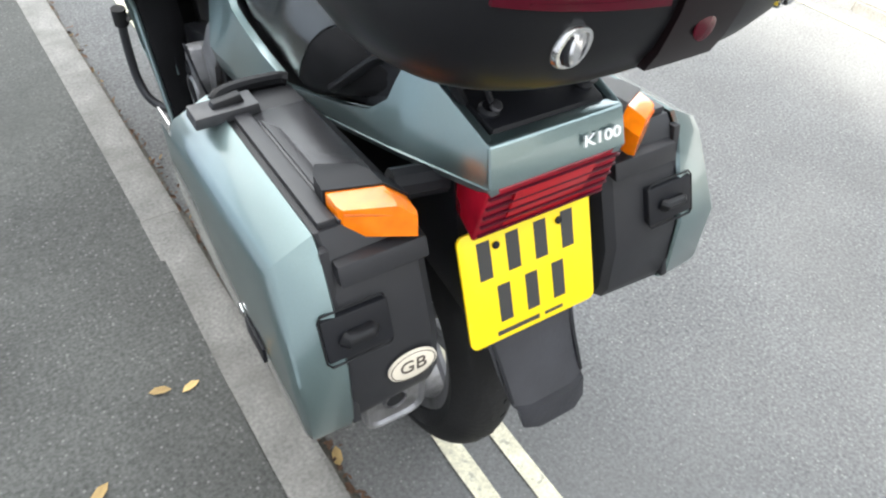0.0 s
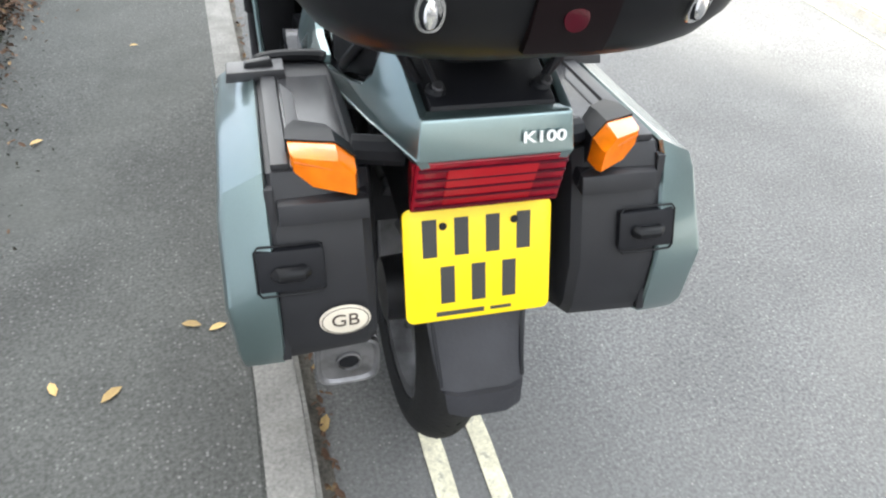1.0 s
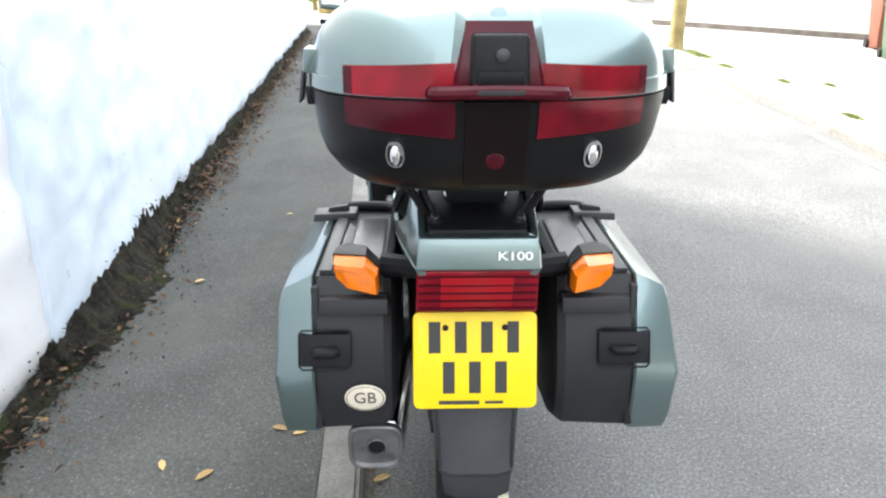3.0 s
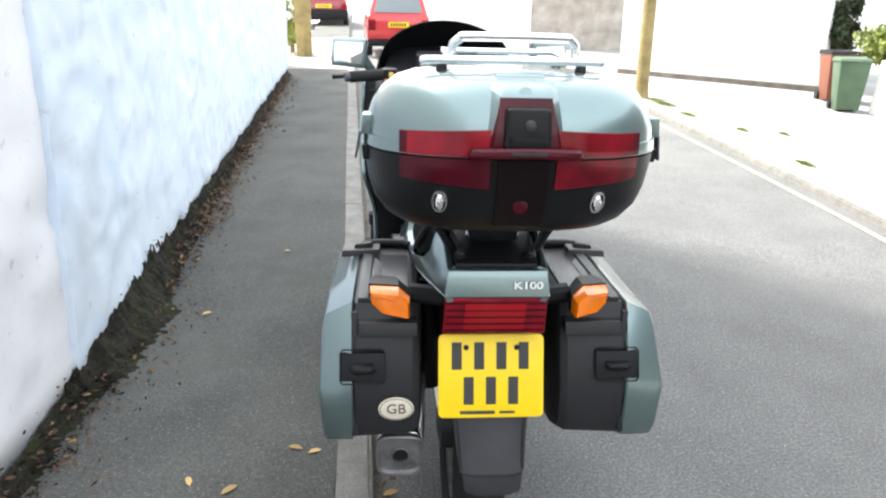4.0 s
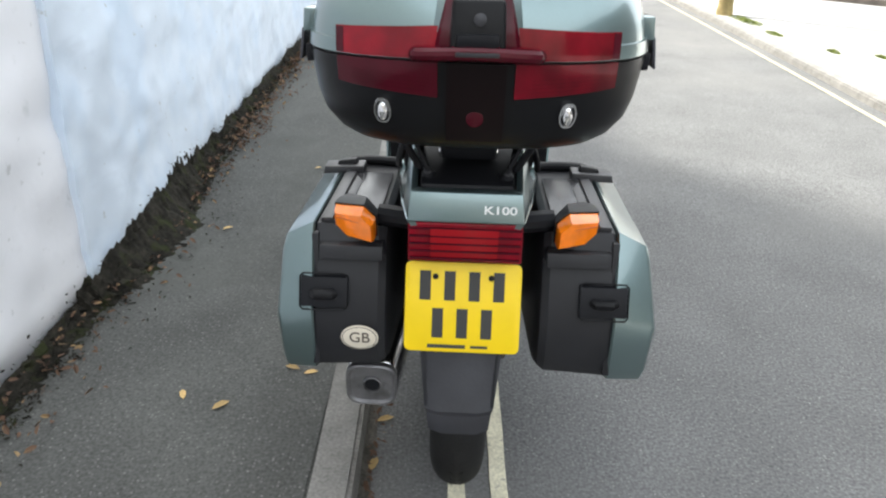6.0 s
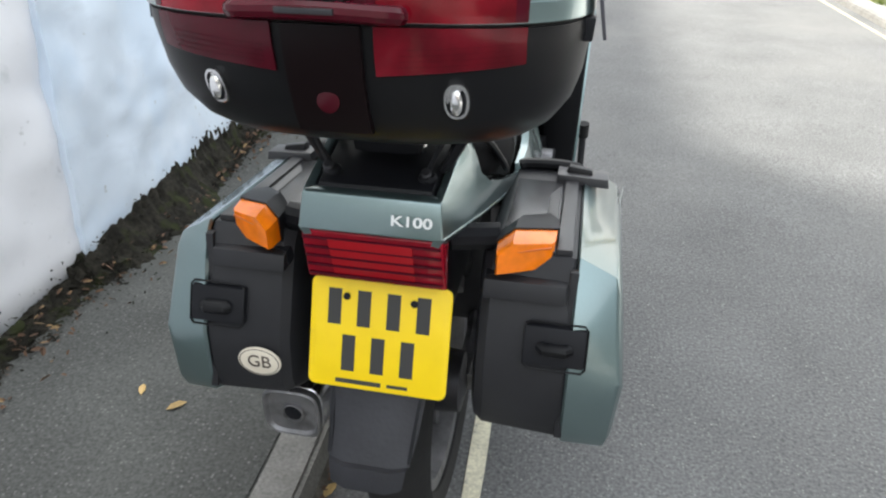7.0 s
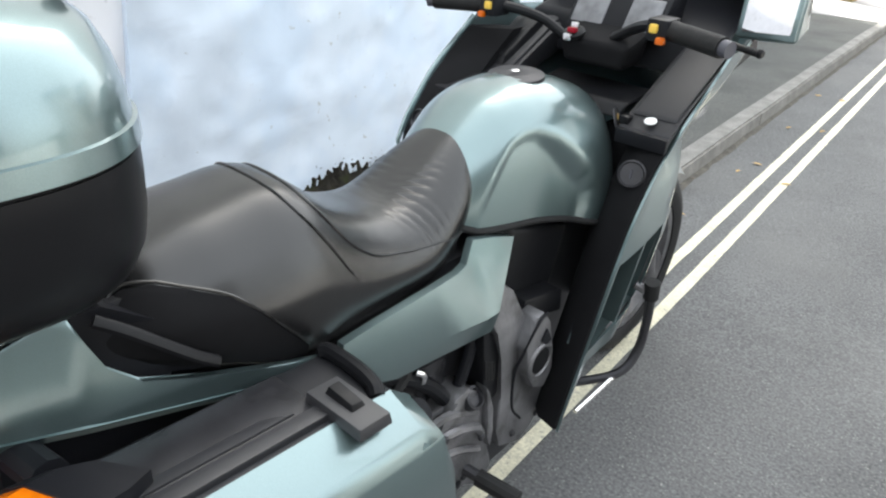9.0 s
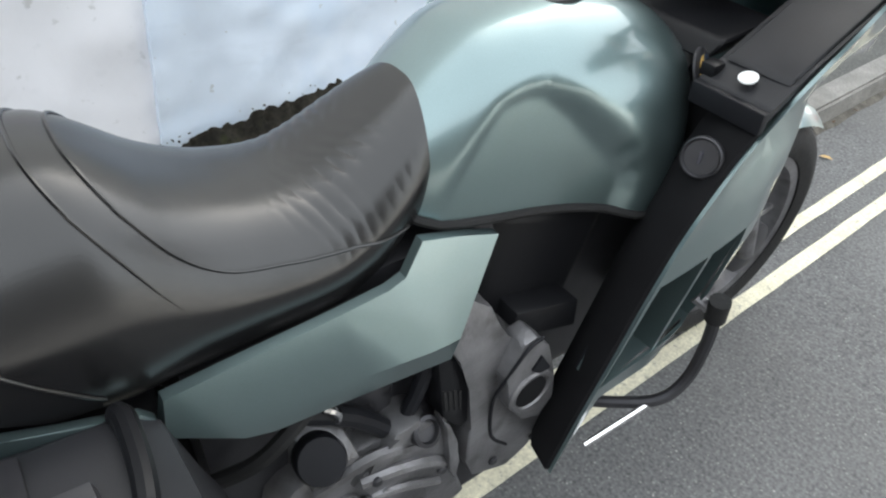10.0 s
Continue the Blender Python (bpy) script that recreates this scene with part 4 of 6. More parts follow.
    part("reflector", disc((s * 0.180, 0.345, 0.345), (s, 0, 0), 0.015, 0.006, 18), RED_DARK, plate_f, "small dark red button")
    # flat black disc drawn for the dark of a hole
    part("plate_hole", disc((s * 0.182, 0.378, 0.292), (s, 0, 0), 0.012, 0.003, 16), BLACK, plate_f)
    peg = part("footpeg", tube([(s * 0.17, 0.405, 0.318), (s * 0.225, 0.412, 0.312)], 0.013, 8), DARK_METAL, bike, "folding footrest")
    part("peg_rubber", tube([(s * 0.212, 0.410, 0.313), (s * 0.306, 0.426, 0.305)], 0.019, 10), RUBBER, peg, "ribbed black rubber")
    part("hose", tube([(s * 0.12, 0.30, 0.66), (s * 0.15, 0.24, 0.64), (s * 0.15, 0.18, 0.60), (s * 0.12, 0.12, 0.56)], 0.012, 8, smooth=5), RUBBER, bike, "black rubber hose")
    part("stand_bar", tube([(s * 0.258, 0.715, 0.322), (s * 0.268, 0.872, 0.340)], 0.0065, 8), CHROME, bike, "bright plated lower rail")

# swing arm and shock
part("swing_arm", tube([(0.08, 0.30, 0.40), (0.09, 0.1, 0.37), (0.09, REAR_Y, 0.335)], 0.03, 10, smooth=4), ALLOY, bike, "dull alloy swing arm")
part("shock", tube([(-0.105, 0.02, 0.40), (-0.115, 0.06, 0.72)], 0.026, 12), BLACK, bike, "black spring damper")

# silencer
def sq(cx, cy, cz, h, n=24, power=4.0):
    return [(cx + h * 1.02 * sup(math.cos(a), power), cy, cz + h * sup(math.sin(a), power)) for a in (2 * math.pi * k / n for k in range(n))]


sil = part("silencer", loft([sq(-0.196, -0.355, 0.462, 0.051), sq(-0.196, -0.350, 0.462, 0.056), sq(-0.192, -0.25, 0.452, 0.058), sq(-0.175, 0.05, 0.425, 0.06), sq(-0.165, 0.25, 0.40, 0.055), sq(-0.15, 0.33, 0.39, 0.03)]), CHROME, bike, "square-section brushed silencer")
part("silencer_rim", loft([sq(-0.196, -0.352, 0.462, 0.0555), sq(-0.196, -0.366, 0.462, 0.0555), sq(-0.196, -0.369, 0.462, 0.052), sq(-0.196, -0.368, 0.462, 0.049), sq(-0.196, -0.362, 0.462, 0.045), sq(-0.196, -0.360, 0.462, 0.030)]), ALLOY, sil, "grey end plate")
part("outlet", lathe([(0.022, 0.0), (0.022, -0.009), (0.0195, -0.010), (0.017, -0.006), (0.0165, 0.02)], (-0.194, -0.357, 0.462), (0, 1, 0), 24), ALLOY, sil)
# black disc puts the shade of the open outlet into colour
part("outlet_hole", disc((-0.194, -0.364, 0.462), (0, 1, 0), 0.018, 0.004, 20), BLACK, sil, "dark disc for the shade inside the outlet")

# rear mudguard flap and number plate
part("mudflap", loft([[(-w, y, z), (-w * 0.6, y - 0.010, z), (w * 0.6, y - 0.010, z), (w, y, z), (w * 0.95, y + 0.012, z), (-w * 0.95, y + 0.012, z)] for w, y, z in ((0.082, -0.395, 0.70), (0.082, -0.432, 0.62), (0.075, -0.470, 0.56), (0.068, -0.50, 0.525), (0.064, -0.510, 0.525), (0.060, -0.523, 0.496), (0.056, -0.524, 0.491))]), FLAP, bike, "dark grey rubber mudflap")
for s in (-1, 1):
    part("mudguard_side", panel([(s * 0.078, -0.42, 0.64), (s * 0.07, -0.50, 0.53), (s * 0.075, -0.40, 0.62), (s * 0.08, -0.30, 0.70), (s * 0.08, -0.36, 0.74)], (-s * 0.006, 0, 0), 0.001), BLACK, bike)
PT, PB, PN = Vector((0, -0.377, 0.793)), Vector((0, -0.443, 0.624)), None
down = (PB - PT).normalized()
out = Vector((0, down.z, -down.y))
if out.y > 0:
    out = -out
plate_m = Matrix((( 1, 0, 0, 0), (0, -down.y, out.y, 0), (0, -down.z, out.z, 0), (0, 0, 0, 1)))
plate_m.translation = (PT + PB) / 2
pw, ph = 0.1145, 0.0905
outline = []
for cx, cy, a0 in ((pw - 0.012, ph - 0.012, 0), (-pw + 0.012, ph - 0.012, 90), (-pw + 0.012, -ph + 0.012, 180), (pw - 0.012, -ph + 0.012, 270)):
    for k in range(5):
        a = radians(a0 + 90 * k / 4)
        outline.append(plate_m @ Vector((cx + 0.012 * math.cos(a), cy + 0.012 * math.sin(a), 0.003)))
plate = part("number_plate", panel(outline, -out * 0.005, 0.0008), PLATE, bike, "bright yellow rear number plate")


def on_plate(x0, x1, y0, y1, name="dark_bar", lift=0.0034, mat=PLATE_INK):
    bm = bmesh.new()
    hexa(bm, [plate_m @ Vector(p) for p in ((x0, y0, lift - 0.001), (x1, y0, lift - 0.001), (x1, y1, lift - 0.001), (x0, y1, lift - 0.001), (x0, y0, lift), (x1, y0, lift), (x1, y1, lift), (x0, y1, lift))])
    return part(name, bm, mat, plate)


for k in range(4):
    on_plate(-0.086 + 0.0485 * k, -0.064 + 0.0485 * k, 0.014, 0.073)
for k in range(3):
    on_plate(-0.060 + 0.0485 * k, -0.038 + 0.0485 * k, -0.062, -0.002)
on_plate(-0.068, 0.008, -0.083, -0.0755)
on_plate(0.018, 0.052, -0.082, -0.0765)
for x in (-0.055, 0.055):
    part("screw", disc(plate_m @ Vector((x, 0.062, 0.0034)), out, 0.006, 0.004, 10), BLACK, plate)

# tail lamp
LT, LB = (-0.426, 0.903), (-0.408, 0.809)
lamp = part("tail_lamp", block8([(-0.110, LB[0], LB[1]), (0.110, LB[0], LB[1]), (0.100, -0.35, LB[1] + 0.01), (-0.100, -0.35, LB[1] + 0.01), (-0.106, LT[0], LT[1]), (0.106, LT[0], LT[1]), (0.1, -0.34, LT[1]), (-0.1, -0.34, LT[1])], 0.006, 3), RED, bike, "ribbed dark red tail lamp lens")
for k in range(5):
    f = (k + 0.7) / 5.4
    y, z = LT[0] + (LB[0] - LT[0]) * f, LT[1] + (LB[1] - LT[1]) * f
    part("lens_rib", block(-0.104, 0.104, y - 0.004, y + 0.01, z - 0.0018, z + 0.0018, 0.0008), RED_DARK, lamp)
part("bulb_window", block8([(-0.065, LB[0] - 0.0025, LB[1] + 0.010), (0.062, LB[0] - 0.0025, LB[1] + 0.010), (0.062, LB[0] + 0.01, LB[1] + 0.010), (-0.065, LB[0] + 0.01, LB[1] + 0.010), (-0.065, LT[0] - 0.0022, LT[1] - 0.012), (0.062, LT[0] - 0.0022, LT[1] - 0.012), (0.062, LT[0] + 0.01, LT[1] - 0.012), (-0.065, LT[0] + 0.01, LT[1] - 0.012)], 0.001), RED_BULB, lamp, "brighter red middle of the lens")

# tail cowl
def tail_side(s):
    pts = [(0.107, -0.4275, 0.905), (0.133, -0.25, 0.857), (0.158, -0.05, 0.805), (0.171, 0.062, 0.775), (0.173, 0.088, 0.788), (0.171, 0.075, 0.804), (0.163, -0.03, 0.836), (0.154, -0.12, 0.868), (0.141, -0.185, 0.888), (0.127, -0.217, 0.918), (0.121, -0.226, 0.955), (0.112, -0.236, 0.993), (0.108, -0.262, 0.994), (0.103, -0.408, 0.960)]
    return panel([(s * x, y, z) for x, y, z in pts], (-s * 0.014, 0, -0.002), 0.004)


for s in (1, -1):
    ts = part("tail_side", tail_side(s), PAINT, bike, "teal painted tail panel")
    part("lower_edge", loft([[(s * x, y, z), (s * (x - 0.008), y, z - 0.014), (s * (x - 0.02), y, z - 0.012), (s * (x - 0.014), y, z + 0.004)] for x, y, z in ((0.109, -0.425, 0.908), (0.136, -0.25, 0.862), (0.160, -0.05, 0.812), (0.172, 0.06, 0.782))]), PAINT, ts)
rear = part("tail_panel", block8([(-0.108, -0.430, 0.905), (0.108, -0.430, 0.905), (0.105, -0.40, 0.905), (-0.105, -0.40, 0.905), (-0.103, -0.412, 0.960), (0.103, -0.412, 0.960), (0.1, -0.39, 0.960), (-0.1, -0.39, 0.960)], 0.005, 3), PAINT, bike, "teal painted rear panel")
tail_lean = math.degrees(math.atan2(0.018, 0.055))
words("K100", 0.0205, pose(0.062, -0.4268, 0.9315, 90 - tail_lean) @ Matrix.Diagonal((1.38, 1.0, 1.0, 1.0)), "lettering", WHITE, rear, 0.0012, 0.0004)
part("luggage_tray", block8([(-0.088, -0.398, 0.945), (0.088, -0.398, 0.945), (0.100, -0.20, 0.955), (-0.100, -0.20, 0.955), (-0.085, -0.392, 0.966), (0.085, -0.392, 0.966), (0.096, -0.20, 1.0), (-0.096, -0.20, 1.0)], 0.006, 2), BLACK, bike, "black tray under the top case")
part("tail_shoulder", block8([(-0.11, -0.25, 0.9), (0.11, -0.25, 0.9), (0.13, -0.14, 0.86), (-0.13, -0.14, 0.86), (-0.100, -0.25, 0.985), (0.100, -0.25, 0.985), (0.10, -0.14, 0.985), (-0.10, -0.14, 0.985)], 0.01), BLACK, bike)
for s in (-1, 1):
    part("rack_strut", tube([(s * 0.090, -0.335, 0.972), (s * 0.147, -0.34, 1.075)], 0.0075, 8), BLACK, bike)
    part("rack_strut", tube([(s * 0.094, -0.26, 0.985), (s * 0.092, -0.30, 1.075)], 0.0075, 8), BLACK, bike)
    part("strut_foot", disc((s * 0.072, -0.362, 0.965), (0, -0.2, 1), 0.014, 0.014, 14), BLACK, bike)
    part("fixing", disc((s * 0.05, -0.30, 0.985), (0, -0.15, 1), 0.008, 0.02, 10), CHROME, bike)
part("tray_bridge", block(-0.055, 0.055, -0.33, -0.16, 0.985, 1.07, 0.02), BLACK, bike, "black carrier plate")
for x in (-1, 1):
    part("tray_strut", tube([(x * 0.074, -0.372, 0.985), (x * 0.118, -0.36, 1.082)], 0.0038, 8), BLACK, bike, "thin black strut under the case")
    part("strut_bolt", disc((x * 0.073, -0.376, 0.984), (0, -0.6, 0.8), 0.008, 0.006, 12), DARK_METAL, bike)

# seat: a loft along the machine
SEAT = [(-0.235, 0.100, 0.925, 0.962), (-0.20, 0.125, 0.912, 0.992), (-0.14, 0.150, 0.880, 1.017), (-0.06, 0.163, 0.845, 1.034), (0.0, 0.168, 0.812, 1.038), (0.05, 0.168, 0.803, 1.043), (0.085, 0.166, 0.799, 1.040), (0.11, 0.163, 0.797, 1.026), (0.137, 0.160, 0.795, 1.004), (0.165, 0.158, 0.794, 0.978), (0.20, 0.155, 0.793, 0.955), (0.24, 0.152, 0.792, 0.937), (0.29, 0.149, 0.790, 0.925), (0.33, 0.145, 0.789, 0.925), (0.37, 0.138, 0.796, 0.941), (0.41, 0.129, 0.818, 0.962), (0.45, 0.116, 0.846, 0.983), (0.48, 0.100, 0.868, 0.998), (0.51, 0.076, 0.895, 1.010), (0.525, 0.052, 0.92, 1.013)]
SY = [r[0] for r in SEAT]


def soften(rows, width):
    """A finely stepped table of a section list, with the corners between its rows rounded off."""
    ys_ = np.linspace(rows[0][0], rows[-1][0], 400)
    n = max(3, int(width / (ys_[1] - ys_[0])))
    kernel = np.hanning(n + 2)[1:-1]
    kernel /= kernel.sum()
    out = [ys_]
    for k in range(1, len(rows[0])):
        v = np.interp(ys_, [r[0] for r in rows], [r[k] for r in rows])
        pad = np.concatenate([2 * v[0] - v[n:0:-1], v, 2 * v[-1] - v[-2:-n - 2:-1]])
        out.append(np.convolve(pad, kernel, "same")[n:-n])
    return out


SEAT_TABLE = soften(SEAT, 0.055)


def seat_at(y):
    return [float(np.interp(y, SEAT_TABLE[0], SEAT_TABLE[k])) for k in (1, 2, 3)]


def seat_point(y, a, grow=0.0):
    """A point of the seat's skin: a = 0 at its low edge, 90 at the ridge, 180 at the other edge."""
    w, lo, hi = seat_at(y)
    c, s_ = math.cos(radians(a)), math.sin(radians(a))
    side = sup(c, 2.7)
    up = sup(s_, 2.2)
    wr = 0
    if 0.24 < y < 0.50 and s_ > 0:
        u = y - 0.4 * abs(side) * w + 0.006 * noise.noise((y * 22, side * 3, 1))
        fold = abs(math.sin(175 * u + 1.2 * noise.noise((y * 9, side * 5, 5)))) ** 0.7
        some = max(0.0, 0.45 + 0.9 * noise.noise((y * 16, side * 4.0, 8)))
        wr = -0.0072 * (1 - fold) * some * math.exp(-((y - 0.365) / 0.060) ** 2) * min(1.0, s_ * 1.3) * min(1.0, 0.25 + 1.2 * abs(c))
    tuck = 0.84 + 0.16 * min(1.0, up / 0.45) ** 0.7
    side *= tuck
    return Vector(((w + grow) * side, y, lo + (hi - lo + grow + wr) * up))


ys = [SY[0] + 0.006 * k for k in range(80)] + [0.245 + 0.0018 * k for k in range(128)] + [0.477 + 0.006 * k for k in range(8)] + [SY[-1]]
seat_bm = loft([[seat_point(y, a) for a in [180 * k / 120 for k in range(121)]] + [(-seat_at(y)[0] * 0.78, y, seat_at(y)[1] - 0.012), (seat_at(y)[0] * 0.78, y, seat_at(y)[1] - 0.012)] for y in ys])
seat = part("seat", seat_bm, VINYL, bike, "black vinyl two-level dual seat with creases", sharp=60)
def on_seat(y, z):
    """The angle at which the seat's skin has that height."""
    w, lo, hi = seat_at(y)
    return math.degrees(math.asin(min(1.0, max(0.0, (z - lo) / (hi - lo))) ** 1.1))


def seam(low, top_y, s, n=10):
    """A welt across the seat: over the ridge at top_y and down one flank through points of (y, z)."""
    ends = [(y, on_seat(y, z)) for y, z in low]
    y1, a1 = ends[0]
    over = [(top_y + (y1 - top_y) * (k / 8) ** 2, 90 - (90 - a1) * k / 8) for k in range(8)] if top_y is not None else []
    path = catmull([(y, a, 0) for y, a in over + ends], n)
    return [seat_point(p.x, 90 + s * (p.y - 90), 0.0009) for p in path]


for s in (1, -1):
    part("seat_piping", tube(seam([(0.125, 0.985), (0.155, 0.940), (0.20, 0.902), (0.265, 0.881), (0.34, 0.868), (0.40, 0.856), (0.43, 0.852)], 0.098, s), 0.0022, 6), VINYL, seat, "raised welt round the rider's seat")
    part("seat_piping", tube(seam([(0.085, 1.0), (0.105, 0.965), (0.130, 0.918), (0.150, 0.885)], 0.062, s), lambda f: 0.0022 * (1.0 if f < 0.8 else max(0.15, 5 * (1 - f))), 6), VINYL, seat)
    part("seat_piping", tube(seam([(-0.20, 0.972), (-0.17, 0.990), (-0.138, 0.992), (-0.106, 0.980), (-0.06, 0.956), (-0.03, 0.926), (0.0, 0.888), (0.03, 0.850), (0.052, 0.822)], None, s), 0.0022, 6), VINYL, seat)
WELT = [(-0.21, 0.965), (-0.17, 0.987), (-0.138, 0.989), (-0.106, 0.977), (-0.06, 0.953), (-0.03, 0.923), (0.0, 0.885), (0.03, 0.847), (0.048, 0.824)]
for s in (1, -1):
    cover_rows = []
    for y in np.linspace(-0.21, 0.048, 44):
        top = on_seat(y, float(np.interp(y, [p[0] for p in WELT], [p[1] for p in WELT])))
        out = [seat_point(y, 90 - s * (90 - (1 + (top - 1) * k / 10)), 0.0014) for k in range(11)]
        cover_rows.append(out + [p - Vector((s * 0.004, 0, 0)) for p in out[::-1]])
    part("seat_side_cover", loft(cover_rows), MATT, seat, "matt black cover below the pillion welt", sharp=60)
for s in (1, -1):
    gp = part("grab_pocket", panel([(s * 0.104, -0.245, 0.990), (s * 0.108, -0.238, 0.935), (s * 0.117, -0.205, 0.895), (s * 0.128, -0.12, 0.866), (s * 0.138, -0.02, 0.836), (s * 0.146, -0.06, 0.885), (s * 0.136, -0.13, 0.945), (s * 0.112, -0.20, 0.992)], (-s * 0.03, 0, 0), 0), BLACK, bike, "black grab handle recess")
    part("grab_handle", tube([(s * 0.122, -0.215, 0.985), (s * 0.136, -0.185, 0.962), (s * 0.152, -0.125, 0.905), (s * 0.155, -0.095, 0.880)], 0.0085, 8, smooth=4, flat=0.7), BLACK_GLOSS, gp, "black grab handle")

# side panels
SIDE = [((0.168, 0.098, 0.806), (0.174, 0.092, 0.776), (0.177, 0.084, 0.764)), ((0.172, 0.164, 0.814), (0.186, 0.165, 0.744), (0.181, 0.165, 0.702)), ((0.168, 0.234, 0.812), (0.189, 0.235, 0.732), (0.181, 0.2, 0.688)), ((0.163, 0.304, 0.809), (0.191, 0.31, 0.719), (0.181, 0.29, 0.676)), ((0.156, 0.374, 0.806), (0.191, 0.38, 0.707), (0.181, 0.37, 0.664)), ((0.15, 0.402, 0.808), (0.191, 0.42, 0.7), (0.181, 0.41, 0.658)), ((0.134, 0.437, 0.84), (0.19, 0.445, 0.697), (0.181, 0.435, 0.654)), ((0.139, 0.49, 0.828), (0.189, 0.455, 0.696), (0.181, 0.45, 0.652)), ((0.144, 0.553, 0.808), (0.188, 0.465, 0.694), (0.181, 0.457, 0.651))]
for s in (1, -1):
    part("side_panel", loft([[(s * x, y, z) for x, y, z in col] + [(s * (x - 0.015), y, z) for x, y, z in col[::-1]] for col in SIDE]), PAINT, bike, "teal painted side panel", sharp=29)

# fuel tank
TANK = [(0.425, 0.086, 0.865, 0.945), (0.46, 0.106, 0.842, 0.978), (0.50, 0.128, 0.835, 1.012), (0.56, 0.152, 0.826, 1.050), (0.62, 0.168, 0.819, 1.064), (0.68, 0.178, 0.806, 1.068), (0.74, 0.185, 0.790, 1.064), (0.79, 0.190, 0.774, 1.056), (0.835, 0.190, 0.765, 1.044), (0.875, 0.176, 0.778, 1.028), (0.905, 0.156, 0.805, 1.008), (0.93, 0.132, 0.845, 0.99), (0.955, 0.10, 0.885, 0.965)]
TY = [r[0] for r in TANK]
TANK_TABLE = soften(TANK, 0.075)


HOLLOW = [(0.430, 0.75), (0.438, 0.853), (0.480, 0.916), (0.508, 0.958), (0.545, 1.005), (0.590, 1.024), (0.634, 1.023), (0.690, 0.989), (0.735, 0.949), (0.782, 0.905), (0.812, 0.859), (0.814, 0.812), (0.795, 0.75)]


def in_hollow(y, z):
    """How deep inside the knee hollow's outline a place of the flank lies, in metres."""
    inside, near = False, 9.0
    for (ya, za), (yb, zb) in zip(HOLLOW, HOLLOW[1:] + HOLLOW[:1]):
        if (za > z) != (zb > z) and y < (yb - ya) * (z - za) / (zb - za) + ya:
            inside = not inside
        dy, dz = yb - ya, zb - za
        f = max(0.0, min(1.0, ((y - ya) * dy + (z - za) * dz) / (dy * dy + dz * dz)))
        if za > 0.76 or zb > 0.76:
            near = min(near, math.hypot(y - ya - f * dy, z - za - f * dz))
    return near if inside else 0.0


def tank_point(y, a, grow=0.0, hollow=True):
    w, lo, hi = [float(np.interp(y, TANK_TABLE[0], TANK_TABLE[k])) for k in (1, 2, 3)]
    c, s_ = math.cos(radians(a)), math.sin(radians(a))
    x, z = (w + grow) * sup(c, 2.65), lo + (hi - lo + grow) * sup(s_, 2.15)
    if hollow:
        flat = 0.112 + 0.111 * (y - 0.447) - 0.089 * (z - 0.842) + 1.5 * max(0.0, y - 0.665) ** 2
        f = min(1.0, in_hollow(y, z) / float(np.interp(y, [0.56, 0.74], [0.036, 0.068])))
        f = 0.88 * f * f * (3 - 2 * f)
        x = math.copysign(abs(x) + (min(abs(x), flat) - abs(x)) * f, x)
    return Vector((x, y, z))


tys = [TY[0] + (TY[-1] - TY[0]) * k / 130 for k in range(131)]
tank_bm = loft([[tank_point(y, a) for a in [180 * k / 110 for k in range(111)]] + [(-0.06, y, float(np.interp(y, TY, [r[2] for r in TANK])) + 0.004), (0.06, y, float(np.interp(y, TY, [r[2] for r in TANK])) + 0.004)] for y in tys])
tank = part("fuel_tank", tank_bm, PAINT, bike, "teal metallic fuel tank with knee hollows", sharp=70)
cap_c = Vector((0.0, 0.716, 1.0625))
cap = part("filler_cap", lathe([(0.058, -0.006), (0.058, 0.003), (0.053, 0.0055), (0.042, 0.0045), (0.039, 0.006), (0.012, 0.0065), (0.006, 0.005)], cap_c, (0, -0.05, 1), 36), DARK_METAL, tank, "dark round fuel filler cap")
part("cap_lock", disc(cap_c + Vector((0, -0.005, 0.009)), (0, -0.05, 1), 0.009, 0.004, 14), CHROME, cap)
for s in (1, -1):
    part("tank_trim", tube([(s * (abs(tank_point(y, 1).x) + 0.001), y, tank_point(y, 0).z - 0.004) for y in [0.43 + 0.44 * k / 20 for k in range(21)]], 0.007, 8), RUBBER, tank, "black rubber edge")
    bp = Vector((s * 0.152, 0.897, 0.961))
    bn = Vector((s * 0.80, 0.30, 0.40)).normalized()
    bu = (Vector((0, 0, 1)) - bn * bn.z).normalized()
    bv = bn.cross(bu)
    bd = part("badge", disc(bp - bn * 0.004, bn, 0.032, 0.008, 28), DARK_METAL, tank, "round enamel badge with coloured quarters")
    for k in range(4):
        quarter = [bp + bn * 0.0045] + [bp + bn * 0.0045 + 0.021 * (math.cos(a) * bu + math.sin(a) * bv) for a in [radians(90 * k + 15 * q) for q in range(7)]]
        part("badge_quarter", panel(quarter, bn * 0.001, 0), BADGE_OCHRE if k % 2 == 0 else BADGE_BLUE, bd)


# ---- fairing ----
EDGE = [(0.33, 0.270, 0.622), (0.45, 0.272, 0.660), (0.58, 0.277, 0.700), (0.70, 0.281, 0.735), (0.80, 0.284, 0.772), (0.90, 0.287, 0.835), (0.96, 0.290, 0.890), (1.02, 0.297, 0.955), (1.08, 0.305, 1.015), (1.115, 0.310, 1.045)]


